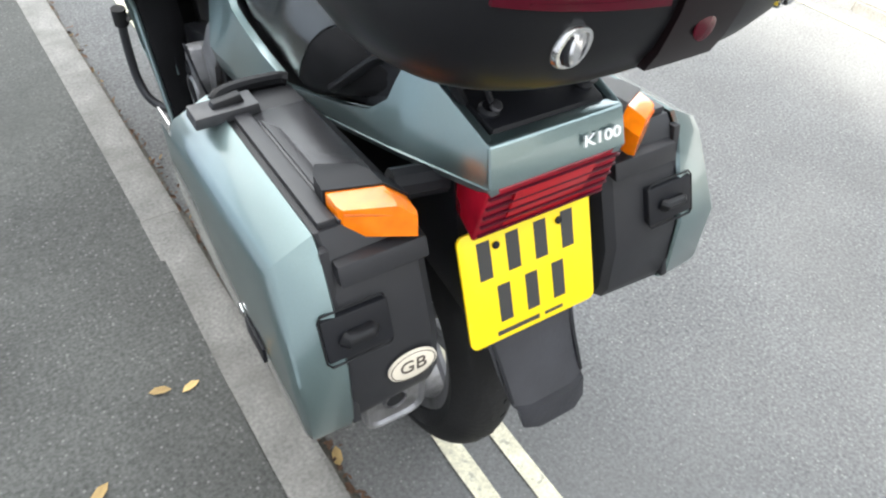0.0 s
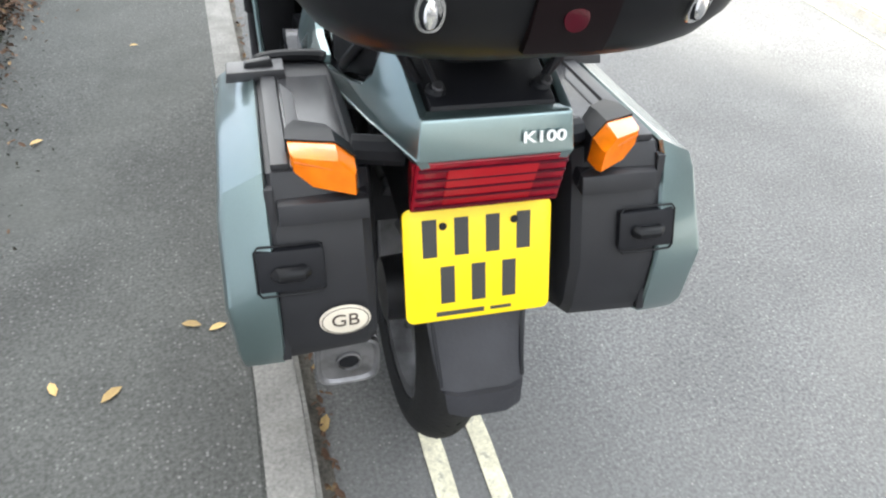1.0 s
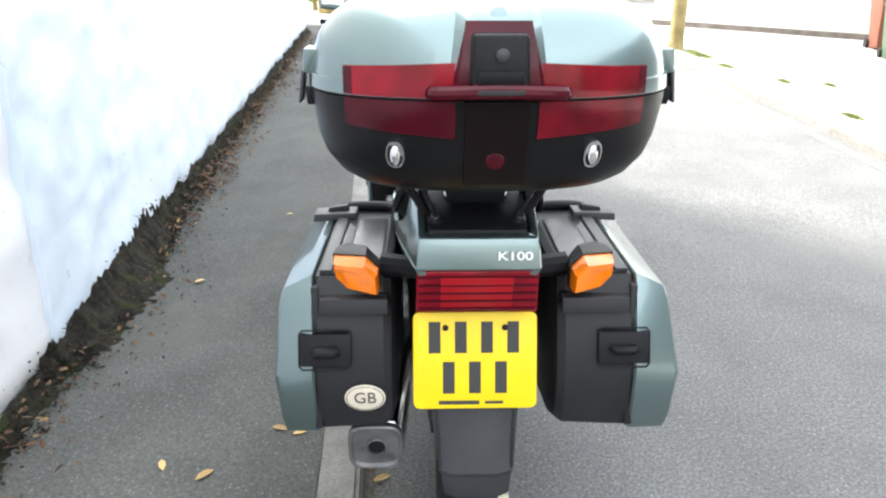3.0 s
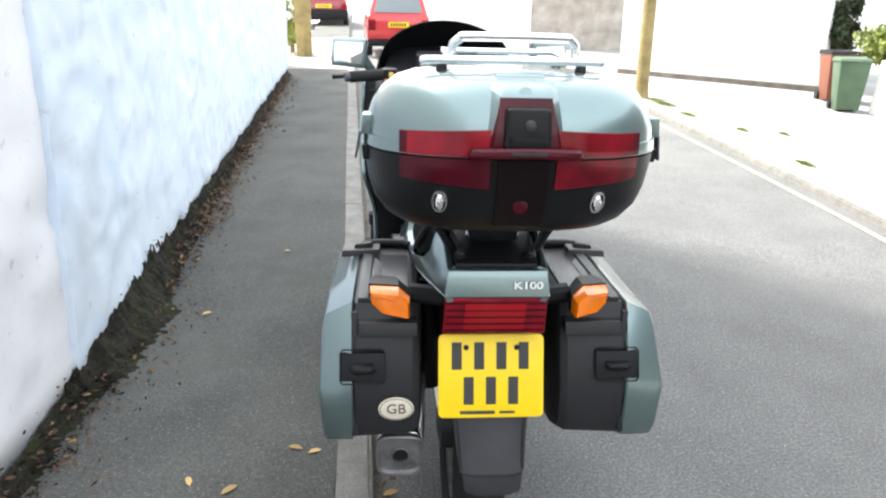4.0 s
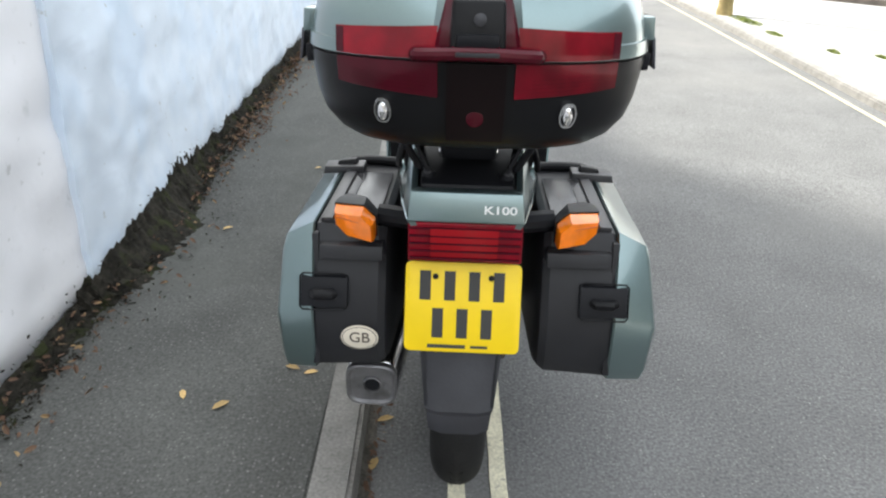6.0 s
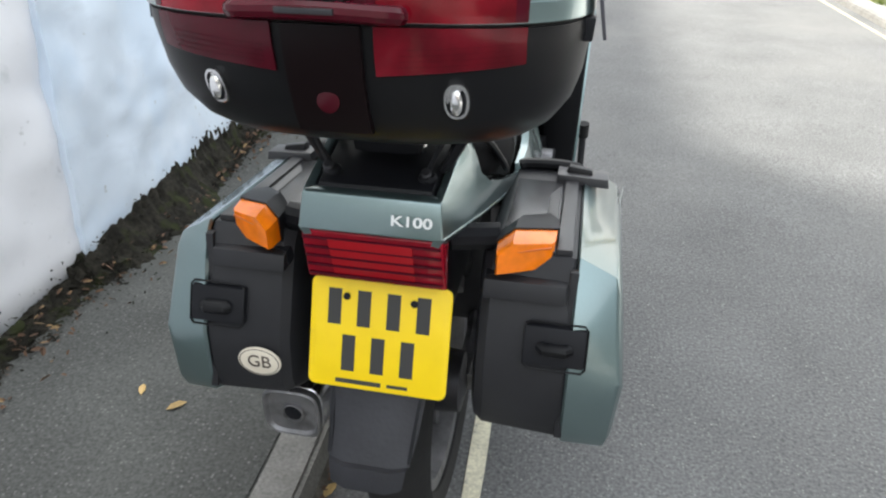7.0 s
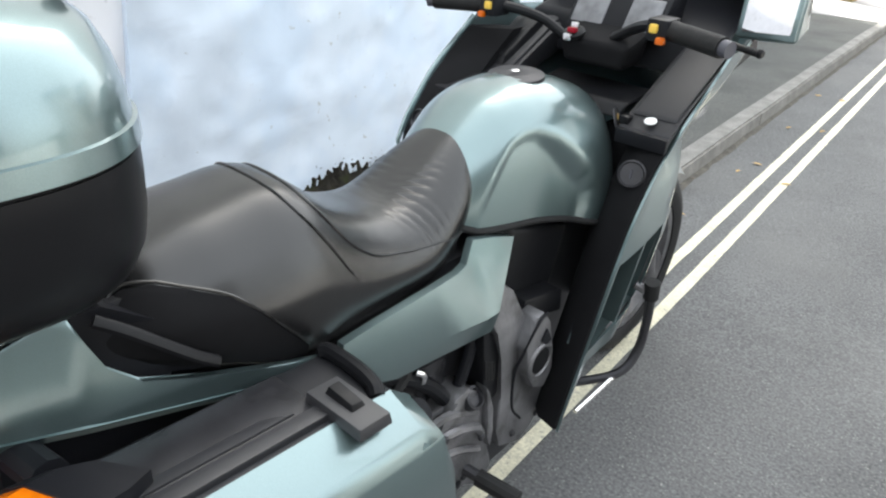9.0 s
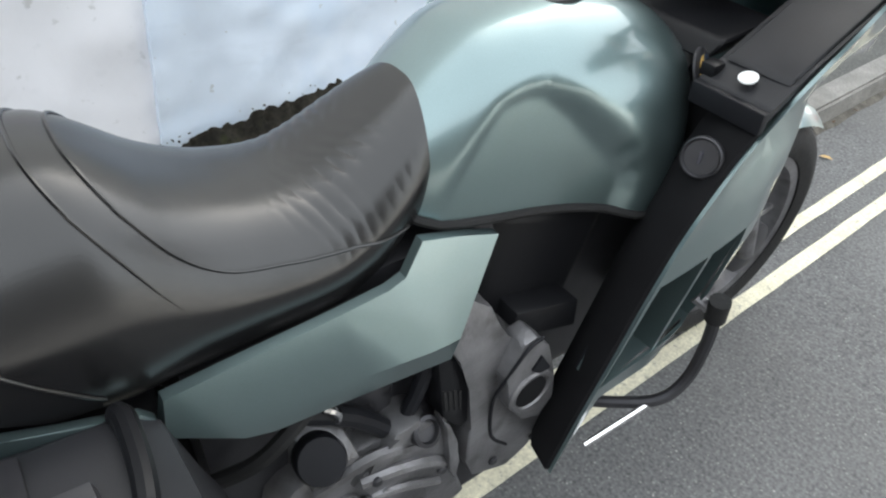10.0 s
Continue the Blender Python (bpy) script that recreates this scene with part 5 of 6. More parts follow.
def edge(z, s=1):
    zs = [e[0] for e in EDGE]
    back = float(np.interp(z, [0.70, 0.84, 1.0, 1.11], [0, 0.09, 0.09, 0.05])) if s < 0 else 0.0
    wide = float(np.interp(z, [0.70, 0.84, 1.0, 1.11], [0, 0.035, 0.035, 0.015])) if s < 0 else 0.0
    return float(np.interp(z, zs, [e[1] for e in EDGE])) + wide, float(np.interp(z, zs, [e[2] for e in EDGE])) - back


def fair_point(z, u, s):
    """The fairing's side: u = 0 at its rear edge, 1 at the front."""
    x0, y0 = edge(z, s)
    y1 = float(np.interp(z, [0.33, 0.5, 0.7, 0.9, 1.12], [1.10, 1.22, 1.42, 1.55, 1.50]))
    xe = float(np.interp(z, [0.33, 0.5, 0.7, 0.9, 1.12], [0.20, 0.22, 0.16, 0.10, 0.13]))
    y = y0 + (y1 - y0) * u
    swell = float(np.interp(z, [0.33, 0.45, 0.6, 0.74, 0.84, 0.91, 0.97, 1.03, 1.12], [-0.02, -0.01, 0.008, 0.010, -0.012, -0.06, -0.035, -0.01, 0.0]))
    bulge = swell * (math.sin(math.pi * min(1, u * 1.6)) if swell > 0 else (1 - math.exp(-14 * u)) * (1 - u))
    x = max(0.05, x0 + (xe - x0) * u ** 2.2 + bulge - 0.34 * (y1 - y0) * max(0.0, u - 0.31))
    return Vector((s * x, y, z))


FOOT = [(0.60, 0.22), (0.645, 0.315), (0.695, 0.487), (0.945, 0.480), (0.975, 0.615), (1.0, 0.735), (1.13, 0.80), (1.7, 0.82)]
VENT = [(0.684, 0.522), (0.750, 0.716), (0.934, 0.748), (0.908, 0.553)]


def in_vent(y, z):
    return all((yb - ya) * (z - za) - (zb - za) * (y - ya) < 0 for (ya, za), (yb, zb) in zip(VENT, VENT[1:] + VENT[:1]))


def on_fairing(y, z, s):
    """The place on the fairing's side at a given y and height."""
    y0, y1 = fair_point(z, 0, s).y, fair_point(z, 1, s).y
    return fair_point(z, (y - y0) / (y1 - y0), s)


def fairing_side(s):
    bm = bmesh.new()
    us = [0, 0.012, 0.03, 0.06, 0.1, 0.14, 0.18, 0.22, 0.27, 0.33, 0.4, 0.5, 0.6, 0.7, 0.8, 0.9, 1.0]
    zs = [0.33, 0.36, 0.42, 0.48, 0.54, 0.565, 0.60, 0.64, 0.68, 0.72, 0.755, 0.78, 0.82, 0.86, 0.90, 0.94, 0.98, 1.02, 1.06, 1.09, 1.115]
    vs = [[bm.verts.new(fair_point(z, u, s)) for u in us] for z in zs]
    for i in range(len(zs) - 1):
        for k in range(len(us) - 1):
            bm.faces.new((vs[i][k], vs[i][k + 1], vs[i + 1][k + 1], vs[i + 1][k]))
    # cut along the lower edge and round the vent, then take out what lies outside
    for (ya, za), (yb, zb) in [*zip(FOOT, FOOT[1:]), *zip(VENT, VENT[1:] + VENT[:1])]:
        bmesh.ops.bisect_plane(bm, geom=bm.verts[:] + bm.edges[:] + bm.faces[:], plane_co=(0, ya, za), plane_no=(0, -(zb - za), yb - ya))
    fy, fz = [p[0] for p in FOOT], [p[1] for p in FOOT]
    gone = []
    for f in bm.faces:
        c = f.calc_center_median()
        if c.z < np.interp(c.y, fy, fz) or in_vent(c.y, c.z):
            gone.append(f)
    bmesh.ops.delete(bm, geom=gone, context="FACES")
    bmesh.ops.recalc_face_normals(bm, faces=bm.faces)
    ext = bmesh.ops.extrude_face_region(bm, geom=bm.faces[:])
    for v in ext["geom"]:
        if isinstance(v, bmesh.types.BMVert):
            v.co.x -= s * 0.006
    return bm


for s in (1, -1):
    fs = part("fairing_side", fairing_side(s), PAINT, bike, "teal painted side fairing with an air vent", sharp=40)
    rim = [on_fairing(y, z, s) for y, z in VENT]
    part("vent_duct", loft([[p - Vector((s * d, 0, 0)) for p in rim] for d in (0.003, 0.05)], caps=False), PAINT, fs)
    part("vent_back", panel([p - Vector((s * 0.05, 0, 0)) for p in rim], (-s * 0.004, 0, 0), 0), BLACK, fs)
    part("vent_slat", panel([on_fairing(y, z, s) - Vector((s * d, 0, 0)) for y, z, d in ((0.850, 0.734, 0.002), (0.858, 0.735, 0.002), (0.812, 0.541, 0.002), (0.804, 0.540, 0.002))], (-s * 0.045, 0, 0), 0), PAINT, fs)
    # black inner panel beside the tank, from the fairing's edge inwards
    inner = []
    for z in [0.335 + 0.6 * k / 16 for k in range(17)] + ([0.98, 1.03, 1.08] if s < 0 else []):
        x0, y0 = edge(z, s)
        inner.append([(s * (x0 - 0.004), y0 + 0.004, z), (s * (x0 - 0.010), y0 - 0.006, z), (s * (x0 - 0.06), y0 + 0.005, z), (s * (x0 - 0.105), y0 + 0.05, z), (s * (x0 - 0.105), y0 + 0.09, z), (s * (x0 - 0.045), y0 + 0.06, z), (s * (x0 - 0.007), y0 + 0.012, z)])
    ip = part("inner_panel", loft(inner), MATT, bike, "matt black inner fairing panel")
    x0, y0 = edge(0.895, s)
    pc = Vector((s * (x0 - 0.047), y0 - 0.014, 0.891))
    plug = part("blank_cap", lathe([(0.029, -0.004), (0.029, 0.005), (0.0265, 0.0075), (0.0245, 0.005), (0.0235, 0.002), (0.0, 0.002)], pc, (s * 0.25, -0.93, 0.3), 28), DARK_METAL, ip, "round black blanking cap")
    part("cap_slot", block(pc.x - 0.002, pc.x + 0.002, pc.y - 0.0055, pc.y - 0.002, pc.z - 0.010, pc.z + 0.010, 0.0005), GREY_PLASTIC, plug)
    # dark filler block, added where the gap behind the tank let light through
    part("inner_shroud", block8([(s * 0.09, 0.90, 0.50), (s * 0.185, 0.88, 0.50), (s * 0.185, 1.0, 0.50), (s * 0.09, 1.0, 0.50), (s * 0.09, 0.955, 0.935), (s * 0.19, 0.93, 0.935), (s * 0.19, 1.0, 0.935), (s * 0.09, 1.0, 0.935)], 0.01), MATT, bike, "dark filler added to close the gap behind the tank")
    if s < 0:
        part("fairing_rim", tube([(s * (edge(z, s)[0] + 0.001), edge(z, s)[1] - 0.007, z) for z in [0.40 + 0.70 * k / 24 for k in range(25)]], 0.0055, 8), PAINT, fs)
    # glove box beside the instruments
    box = part("glove_box", block8([(s * 0.165, 0.862, 0.945), (s * 0.286, 0.862, 0.948), (s * 0.25, 1.12, 1.02), (s * 0.165, 1.16, 1.02), (s * 0.165, 0.870, 0.965), (s * 0.284, 0.868, 0.968), (s * 0.284, 1.11, 1.092), (s * 0.165, 1.16, 1.10)], 0.006), PANNIER, bike, "black fairing pocket with a lid")
    part("pocket_lid", block8([(s * 0.175, 0.905, 0.985), (s * 0.277, 0.905, 0.987), (s * 0.280, 1.10, 1.084), (s * 0.175, 1.15, 1.095), (s * 0.178, 0.912, 0.992), (s * 0.274, 0.912, 0.994), (s * 0.278, 1.098, 1.093), (s * 0.178, 1.148, 1.104)], 0.003), PANNIER, box)
    if s < 0:
        part("pocket_shelf", block8([(-0.325, 0.80, 0.935), (-0.165, 0.80, 0.935), (-0.165, 0.98, 0.96), (-0.325, 0.98, 0.99), (-0.325, 0.80, 0.962), (-0.165, 0.80, 0.962), (-0.165, 0.98, 1.0), (-0.33, 0.98, 1.03)], 0.006), BLACK, box)
        part("pocket_box", block8([(-0.262, 0.93, 0.99), (-0.195, 0.93, 0.99), (-0.195, 1.10, 1.075), (-0.262, 1.10, 1.075), (-0.255, 0.95, 1.025), (-0.202, 0.95, 1.025), (-0.202, 1.10, 1.105), (-0.255, 1.10, 1.105)], 0.006), BLACK_GLOSS, box)
    part("pocket_front", block(min(s * 0.17, s * 0.285), max(s * 0.17, s * 0.285), 0.852, 0.866, 0.935, 0.966, 0.003), BLACK, box)
    part("screw_head", disc((s * 0.229, 0.885, 0.983), (0, -0.3, 0.95), 0.013, 0.006, 18), WHITE, box, "bright plated screw head")
    part("knob", block(s * 0.172 - 0.012, s * 0.172 + 0.012, 0.875, 0.9, 0.965, 0.985, 0.005), BLACK_GLOSS, box)
    # crash bar in front of the fairing
    bar = part("crash_bar", tube([(s * 0.14, 0.74, 0.315), (s * 0.22, 0.82, 0.330), (s * 0.275, 0.885, 0.350), (s * 0.292, 0.925, 0.40), (s * 0.294, 0.94, 0.49), (s * 0.292, 0.932, 0.58)], 0.0115, 10, smooth=6), DARK_METAL, bike, "dark grey tubular crash bar")
    part("bar_pad", tube([(s * 0.2925, 0.934, 0.557), (s * 0.2925, 0.928, 0.602)], 0.0185, 12), RUBBER, bar, "black rubber pad")
    part("bar_clamp", tube([(s * 0.292, 0.935, 0.566), (s * 0.255, 0.915, 0.588)], 0.011, 10), ALLOY, bar)

# nose, dash and windscreen
nose = []
for z in (0.74, 0.82, 0.90, 0.98, 1.06, 1.115):
    row = [fair_point(z, u, 1) - Vector((0.003, 0, 0)) for u in (0.6, 0.7, 0.8, 0.9, 1.0)]
    fx, fy = row[-1].x, row[-1].y
    row += [Vector((fx * 0.6, fy + 0.03, z)), Vector((0, fy + 0.045, z))]
    nose.append(row + [Vector((-p.x, p.y, p.z)) for p in row[-2::-1]])
nb = loft(nose, closed=False)
part("fairing_nose", nb, PAINT, bike, "teal painted fairing nose")
screen = []
for f in [k / 8 for k in range(9)]:
    z = 1.11 + 0.202 * f
    row = []
    for k in range(13):
        a = math.pi * k / 12
        w = 0.287 - 0.055 * f - 0.03 * f ** 4
        row.append((w * math.cos(a), 1.22 + (0.27 - 0.19 * f) * math.sin(a) ** 0.9, z - 0.05 * f ** 2 * abs(math.cos(a)) ** 2.2))
    screen.append(row)
sb = loft(screen, closed=False)
bmesh.ops.solidify(sb, geom=sb.faces[:], thickness=0.004)
part("windscreen", sb, BLACK_GLOSS, bike, "dark smoked windscreen")
part("dash", block8([(-0.27, 1.12, 1.02), (0.27, 1.12, 1.02), (0.25, 1.40, 1.05), (-0.25, 1.40, 1.05), (-0.265, 1.14, 1.115), (0.265, 1.14, 1.115), (0.22, 1.40, 1.20), (-0.22, 1.40, 1.20)], 0.02, 3), BLACK, bike, "black dashboard")
inst = part("instrument_panel", block8([(-0.12, 1.075, 1.10), (0.12, 1.075, 1.10), (0.12, 1.2, 1.12), (-0.12, 1.2, 1.12), (-0.125, 1.13, 1.19), (0.125, 1.13, 1.19), (0.12, 1.22, 1.20), (-0.12, 1.22, 1.20)], 0.01), BLACK, bike, "black instrument panel with two dials")
for x0, x1 in ((-0.11, -0.025), (0.03, 0.11)):
    part("dial", block8([(x0, 1.0775, 1.112), (x1, 1.0775, 1.112), (x1, 1.10, 1.112), (x0, 1.10, 1.112), (x0, 1.122, 1.18), (x1, 1.122, 1.18), (x1, 1.14, 1.18), (x0, 1.14, 1.18)], 0.004), INSTRUMENT, inst, "grey dial under glass")
part("headlamp", block(-0.09, 0.09, 1.52, 1.605, 0.80, 0.93, 0.02), CHROME, bike, "rectangular headlamp")

# steering head, handlebars, controls
yoke = part("yoke", block8([(-0.070, 1.000, 1.035), (0.085, 1.000, 1.035), (0.085, 1.10, 1.035), (-0.070, 1.10, 1.035), (-0.085, 0.995, 1.092), (0.10, 0.995, 1.092), (0.10, 1.10, 1.12), (-0.085, 1.10, 1.12)], 0.018, 4), MATT, bike, "black padded steering head cover")
part("ignition_lock", disc((-0.045, 1.0, 1.094), (0, -0.35, 0.93), 0.026, 0.018, 20), BLACK_GLOSS, yoke)
part("key", block(-0.048, -0.030, 0.985, 0.992, 1.100, 1.128, 0.002), CHROME, yoke, "ignition key")
part("key_fob", block(-0.056, -0.036, 0.968, 0.982, 1.088, 1.104, 0.003), CHROME, yoke, "bright key ring tag")
part("key_fob", block(-0.050, -0.030, 0.972, 0.990, 1.106, 1.118, 0.003), RED, yoke, "red key fob")
part("cowl_cover", block8([(-0.11, 0.93, 0.955), (0.13, 0.93, 0.955), (0.13, 1.08, 0.965), (-0.11, 1.08, 0.965), (-0.12, 0.955, 0.985), (0.14, 0.955, 0.985), (0.14, 1.08, 0.995), (-0.12, 1.08, 0.995)], 0.01, 3), BLACK_GLOSS, bike, "black shroud under the bars")
for s in (1, -1):
    hb = part("handlebar", tube([(s * 0.04, 1.03, 1.10), (s * 0.10, 1.01, 1.135), (s * 0.17, 0.955, 1.158), (s * 0.25, 0.925, 1.157)], 0.012, 10, smooth=5), BLACK_GLOSS, bike)
    part("grip", tube([(s * 0.215, 0.937, 1.158), (s * 0.335, 0.897, 1.153)], 0.0205, 14), RUBBER, hb, "black ribbed rubber grip")
    part("grip_end", tube([(s * 0.333, 0.898, 1.153), (s * 0.352, 0.892, 1.152)], 0.0165, 14), GREY_PLASTIC, hb)
    part("switch_block", block(s * 0.19 - 0.024, s * 0.19 + 0.024, 0.915, 0.975, 1.135, 1.180, 0.008), BLACK, hb)
    part("button", block(s * 0.185 - 0.009, s * 0.185 + 0.009, 0.907, 0.918, 1.152, 1.170, 0.005), BUTTON_YELLOW, hb, "yellow switch button")
    part("button", block(s * 0.203 - 0.009, s * 0.203 + 0.009, 0.907, 0.922, 1.132, 1.146, 0.004), ORANGE_RIB, hb, "orange switch button")
    part("lever", tube([(s * 0.18, 0.985, 1.155), (s * 0.27, 0.985, 1.15), (s * 0.375, 0.935, 1.148), (s * 0.39, 0.93, 1.148)], 0.007, 8, smooth=4), BLACK_GLOSS, hb)
    part("bar_end", disc((s * 0.388, 0.931, 1.148), (s, -0.2, 0), 0.009, 0.012, 12), BLACK_GLOSS, hb)
    if s < 0:
        hb.location += Vector((-0.035, -0.02, -0.013))
    # mirrors
    mb = part("mirror_housing", block8([(s * 0.318, 0.99, 1.135), (s * 0.445, 0.955, 1.150), (s * 0.435, 1.06, 1.16), (s * 0.318, 1.10, 1.14), (s * 0.310, 1.017, 1.245), (s * 0.438, 0.982, 1.250), (s * 0.425, 1.05, 1.24), (s * 0.31, 1.09, 1.235)], 0.012, 3), PAINT, bike, "teal mirror housing")
    part("mirror_frame", block8([(s * 0.324, 0.986, 1.143), (s * 0.440, 0.954, 1.156), (s * 0.440, 0.966, 1.156), (s * 0.324, 0.998, 1.143), (s * 0.318, 1.008, 1.239), (s * 0.434, 0.975, 1.245), (s * 0.434, 0.99, 1.245), (s * 0.318, 1.02, 1.239)], 0.003), PAINT, mb)
    part("mirror_glass", block8([(s * 0.333, 0.980, 1.154), (s * 0.431, 0.953, 1.166), (s * 0.431, 0.958, 1.166), (s * 0.333, 0.985, 1.154), (s * 0.327, 1.000, 1.228), (s * 0.425, 0.973, 1.234), (s * 0.425, 0.978, 1.234), (s * 0.327, 1.005, 1.228)], 0.001), MIRROR, mb, "mirror glass")
    part("mirror_arm", tube([(s * 0.29, 1.10, 1.10), (s * 0.33, 1.06, 1.17)], 0.018, 8), PAINT, mb)
    mb.location.z += 0.018
    part("fork_leg", tube([(s * 0.085, 1.20, 0.92), (s * 0.085, FRONT_Y - 0.03, 0.33)], 0.024, 12), ALLOY, bike, "alloy fork leg")
part("front_mudguard", loft([[(x, FRONT_Y + 0.355 * math.cos(a), 0.322 + 0.355 * math.sin(a) - 12 * x * x * 0.9) for x in (-0.06, -0.045, -0.02, 0, 0.02, 0.045, 0.06)] for a in [radians(62 + 88 * k / 14) for k in range(15)]], closed=False), PAINT, bike, "teal front mudguard")

# ---- panniers ----
PAN = [(-0.345, 0.855), (0.062, 0.822), (0.098, 0.792), (0.118, 0.69), (0.136, 0.60), (0.146, 0.47), (0.10, 0.425), (-0.36, 0.522), (-0.425, 0.560), (-0.434, 0.585), (-0.426, 0.69), (-0.362, 0.838)]


def shrink(poly, d):
    cy, cz = sum(p[0] for p in poly) / len(poly), sum(p[1] for p in poly) / len(poly)
    out = []
    for y, z in poly:
        ly, lz = y - cy, z - cz
        out.append((cy + math.copysign(max(0, abs(ly) - d), ly), cz + math.copysign(max(0, abs(lz) - d), lz)))
    return out


def pannier(s, sticker):
    def ringx(out, d, drop=0.0):
        rows = []
        for y, z in shrink(PAN, d):
            full = float(np.interp(z, [0.42, 0.56, 0.69, 0.78, 0.86], [0.050, 0.072, 0.082, 0.077, 0.063]))
            full *= 1.0 if s > 0 else float(np.interp(z, [0.69, 0.80], [0.86, 0.95]))
            rows.append((s * (0.298 + full * out), y, z - drop * (z > 0.78)))
        return rows
    body_rings = [[(s * x, y + (0.0 if y < -0.2 else 0), z) for y, z in shrink(PAN, d)] for x, d in ((0.150, 0.03), (0.156, 0.016), (0.170, 0.008), (0.29, 0.004), (0.2955, 0.006))]
    p = part("pannier", loft(body_rings), PANNIER, bike, "black pannier body with a teal lid", sharp=25)
    lid = loft([ringx(-0.02, 0.003), ringx(0.03, -0.001), ringx(0.88, 0.0, 0.026), ringx(0.96, 0.0015, 0.030), ringx(1.02, 0.006, 0.035), ringx(1.05, 0.012, 0.038), ringx(1.06, 0.018, 0.038)], caps=False)
    lid.verts.ensure_lookup_table()
    last = lid.verts[-len(PAN):]
    i, j = [k for k, (y, z) in enumerate(PAN) if z == 0.69]
    lid.faces.new(last[i:j + 1])
    lid.faces.new(last[j:] + last[:i + 1])
    L = part("lid", lid, PAINT, p, "teal painted outer lid", sharp=26)
    # catch on the rear face
    def rear(z, o=0.0):
        y = float(np.interp(z, [0.585, 0.69, 0.838], [-0.434, -0.426, -0.362])) - o
        return y
    def plate8(xa, xb, za, zb, o0, o1):
        return [(s * xa, rear(za, o1), za), (s * xb, rear(za, o1), za), (s * xb, rear(za, o0), za), (s * xa, rear(za, o0), za), (s * xa, rear(zb, o1), zb), (s * xb, rear(zb, o1), zb), (s * xb, rear(zb, o0), zb), (s * xa, rear(zb, o0), zb)]
    c = part("catch", block8(plate8(0.228, 0.322, 0.705, 0.760, -0.012, 0.0035), 0.004), BLACK, p, "recessed black plastic catch")
    part("catch_lever", tube([(s * 0.256, rear(0.732, 0.003), 0.732), (s * 0.259, rear(0.732, 0.008), 0.732), (s * 0.292, rear(0.732, 0.009), 0.732), (s * 0.295, rear(0.732, 0.004), 0.732)], 0.0115, 10, flat=0.85), BLACK_GLOSS, c, "rounded black lever")
    loop = [(s * x, rear(z, 0.0012), z) for x, z in ((0.236, 0.699), (0.318, 0.699), (0.3235, 0.705), (0.3235, 0.760), (0.318, 0.766), (0.236, 0.766), (0.230, 0.760), (0.230, 0.705), (0.236, 0.699))]
    part("catch_outline", tube(loop, 0.0017, 6), BLACK_GLOSS, p)
    part("seam_strip", block8(plate8(0.288, 0.301, 0.575, 0.84, -0.01, 0.003), 0.002), PANNIER, p)
    part("inner_step", block8(plate8(0.16, 0.285, 0.795, 0.822, -0.02, 0.010), 0.004), PANNIER, p)
    # top: panel added to carry the sky's sheen, hinge strip, buckle and carrying handle
    def topz(y):
        return float(np.interp(y, [-0.345, 0.062], [0.855, 0.822]))
    part("top_panel", block8([(s * xx, yy, topz(yy) + dz) for dz in (-0.012, 0.002) for xx, yy in ((0.176, -0.338), (0.262, -0.338), (0.262, -0.03), (0.176, -0.03))], 0.002), SHEEN_GREY, p, "glossy top panel added for the sky's sheen")
    part("hinge_strip", block8([(s * 0.262, -0.335, topz(-0.335) - 0.006), (s * 0.288, -0.335, topz(-0.335) - 0.006), (s * 0.288, -0.03, topz(-0.03) - 0.006), (s * 0.262, -0.03, topz(-0.03) - 0.006), (s * 0.264, -0.335, topz(-0.335) + 0.006), (s * 0.288, -0.335, topz(-0.335) + 0.006), (s * 0.288, -0.03, topz(-0.03) + 0.006), (s * 0.264, -0.03, topz(-0.03) + 0.006)], 0.002), SATIN, p)
    part("hinge_strip", block8([(s * 0.238, -0.27, topz(-0.27) - 0.006), (s * 0.258, -0.30, topz(-0.30) - 0.006), (s * 0.258, -0.06, topz(-0.06) - 0.006), (s * 0.238, -0.10, topz(-0.10) - 0.006), (s * 0.240, -0.27, topz(-0.27) + 0.004), (s * 0.258, -0.30, topz(-0.30) + 0.005), (s * 0.258, -0.06, topz(-0.06) + 0.005), (s * 0.24, -0.10, topz(-0.10) + 0.004)], 0.002), SATIN, p)
    b = part("buckle", block8([(s * 0.245, -0.035, topz(-0.035)), (s * 0.345, -0.03, topz(-0.03) - 0.006), (s * 0.345, 0.025, topz(0.025) - 0.006), (s * 0.245, 0.02, topz(0.02)), (s * 0.247, -0.033, topz(-0.03) + 0.018), (s * 0.342, -0.028, topz(-0.03) + 0.012), (s * 0.342, 0.023, topz(0.02) + 0.012), (s * 0.247, 0.018, topz(0.02) + 0.018)], 0.003), SATIN, p, "black buckle on the lid")
    part("buckle_lever", block8([(s * 0.262, -0.018, topz(-0.02) + 0.012), (s * 0.315, -0.016, topz(-0.02) + 0.008), (s * 0.315, 0.010, topz(0.01) + 0.008), (s * 0.262, 0.008, topz(0.01) + 0.012), (s * 0.268, -0.014, topz(-0.02) + 0.029), (s * 0.31, -0.012, topz(-0.02) + 0.022), (s * 0.31, 0.006, topz(0.01) + 0.022), (s * 0.268, 0.004, topz(0.01) + 0.03)], 0.003), BLACK_GLOSS, b)
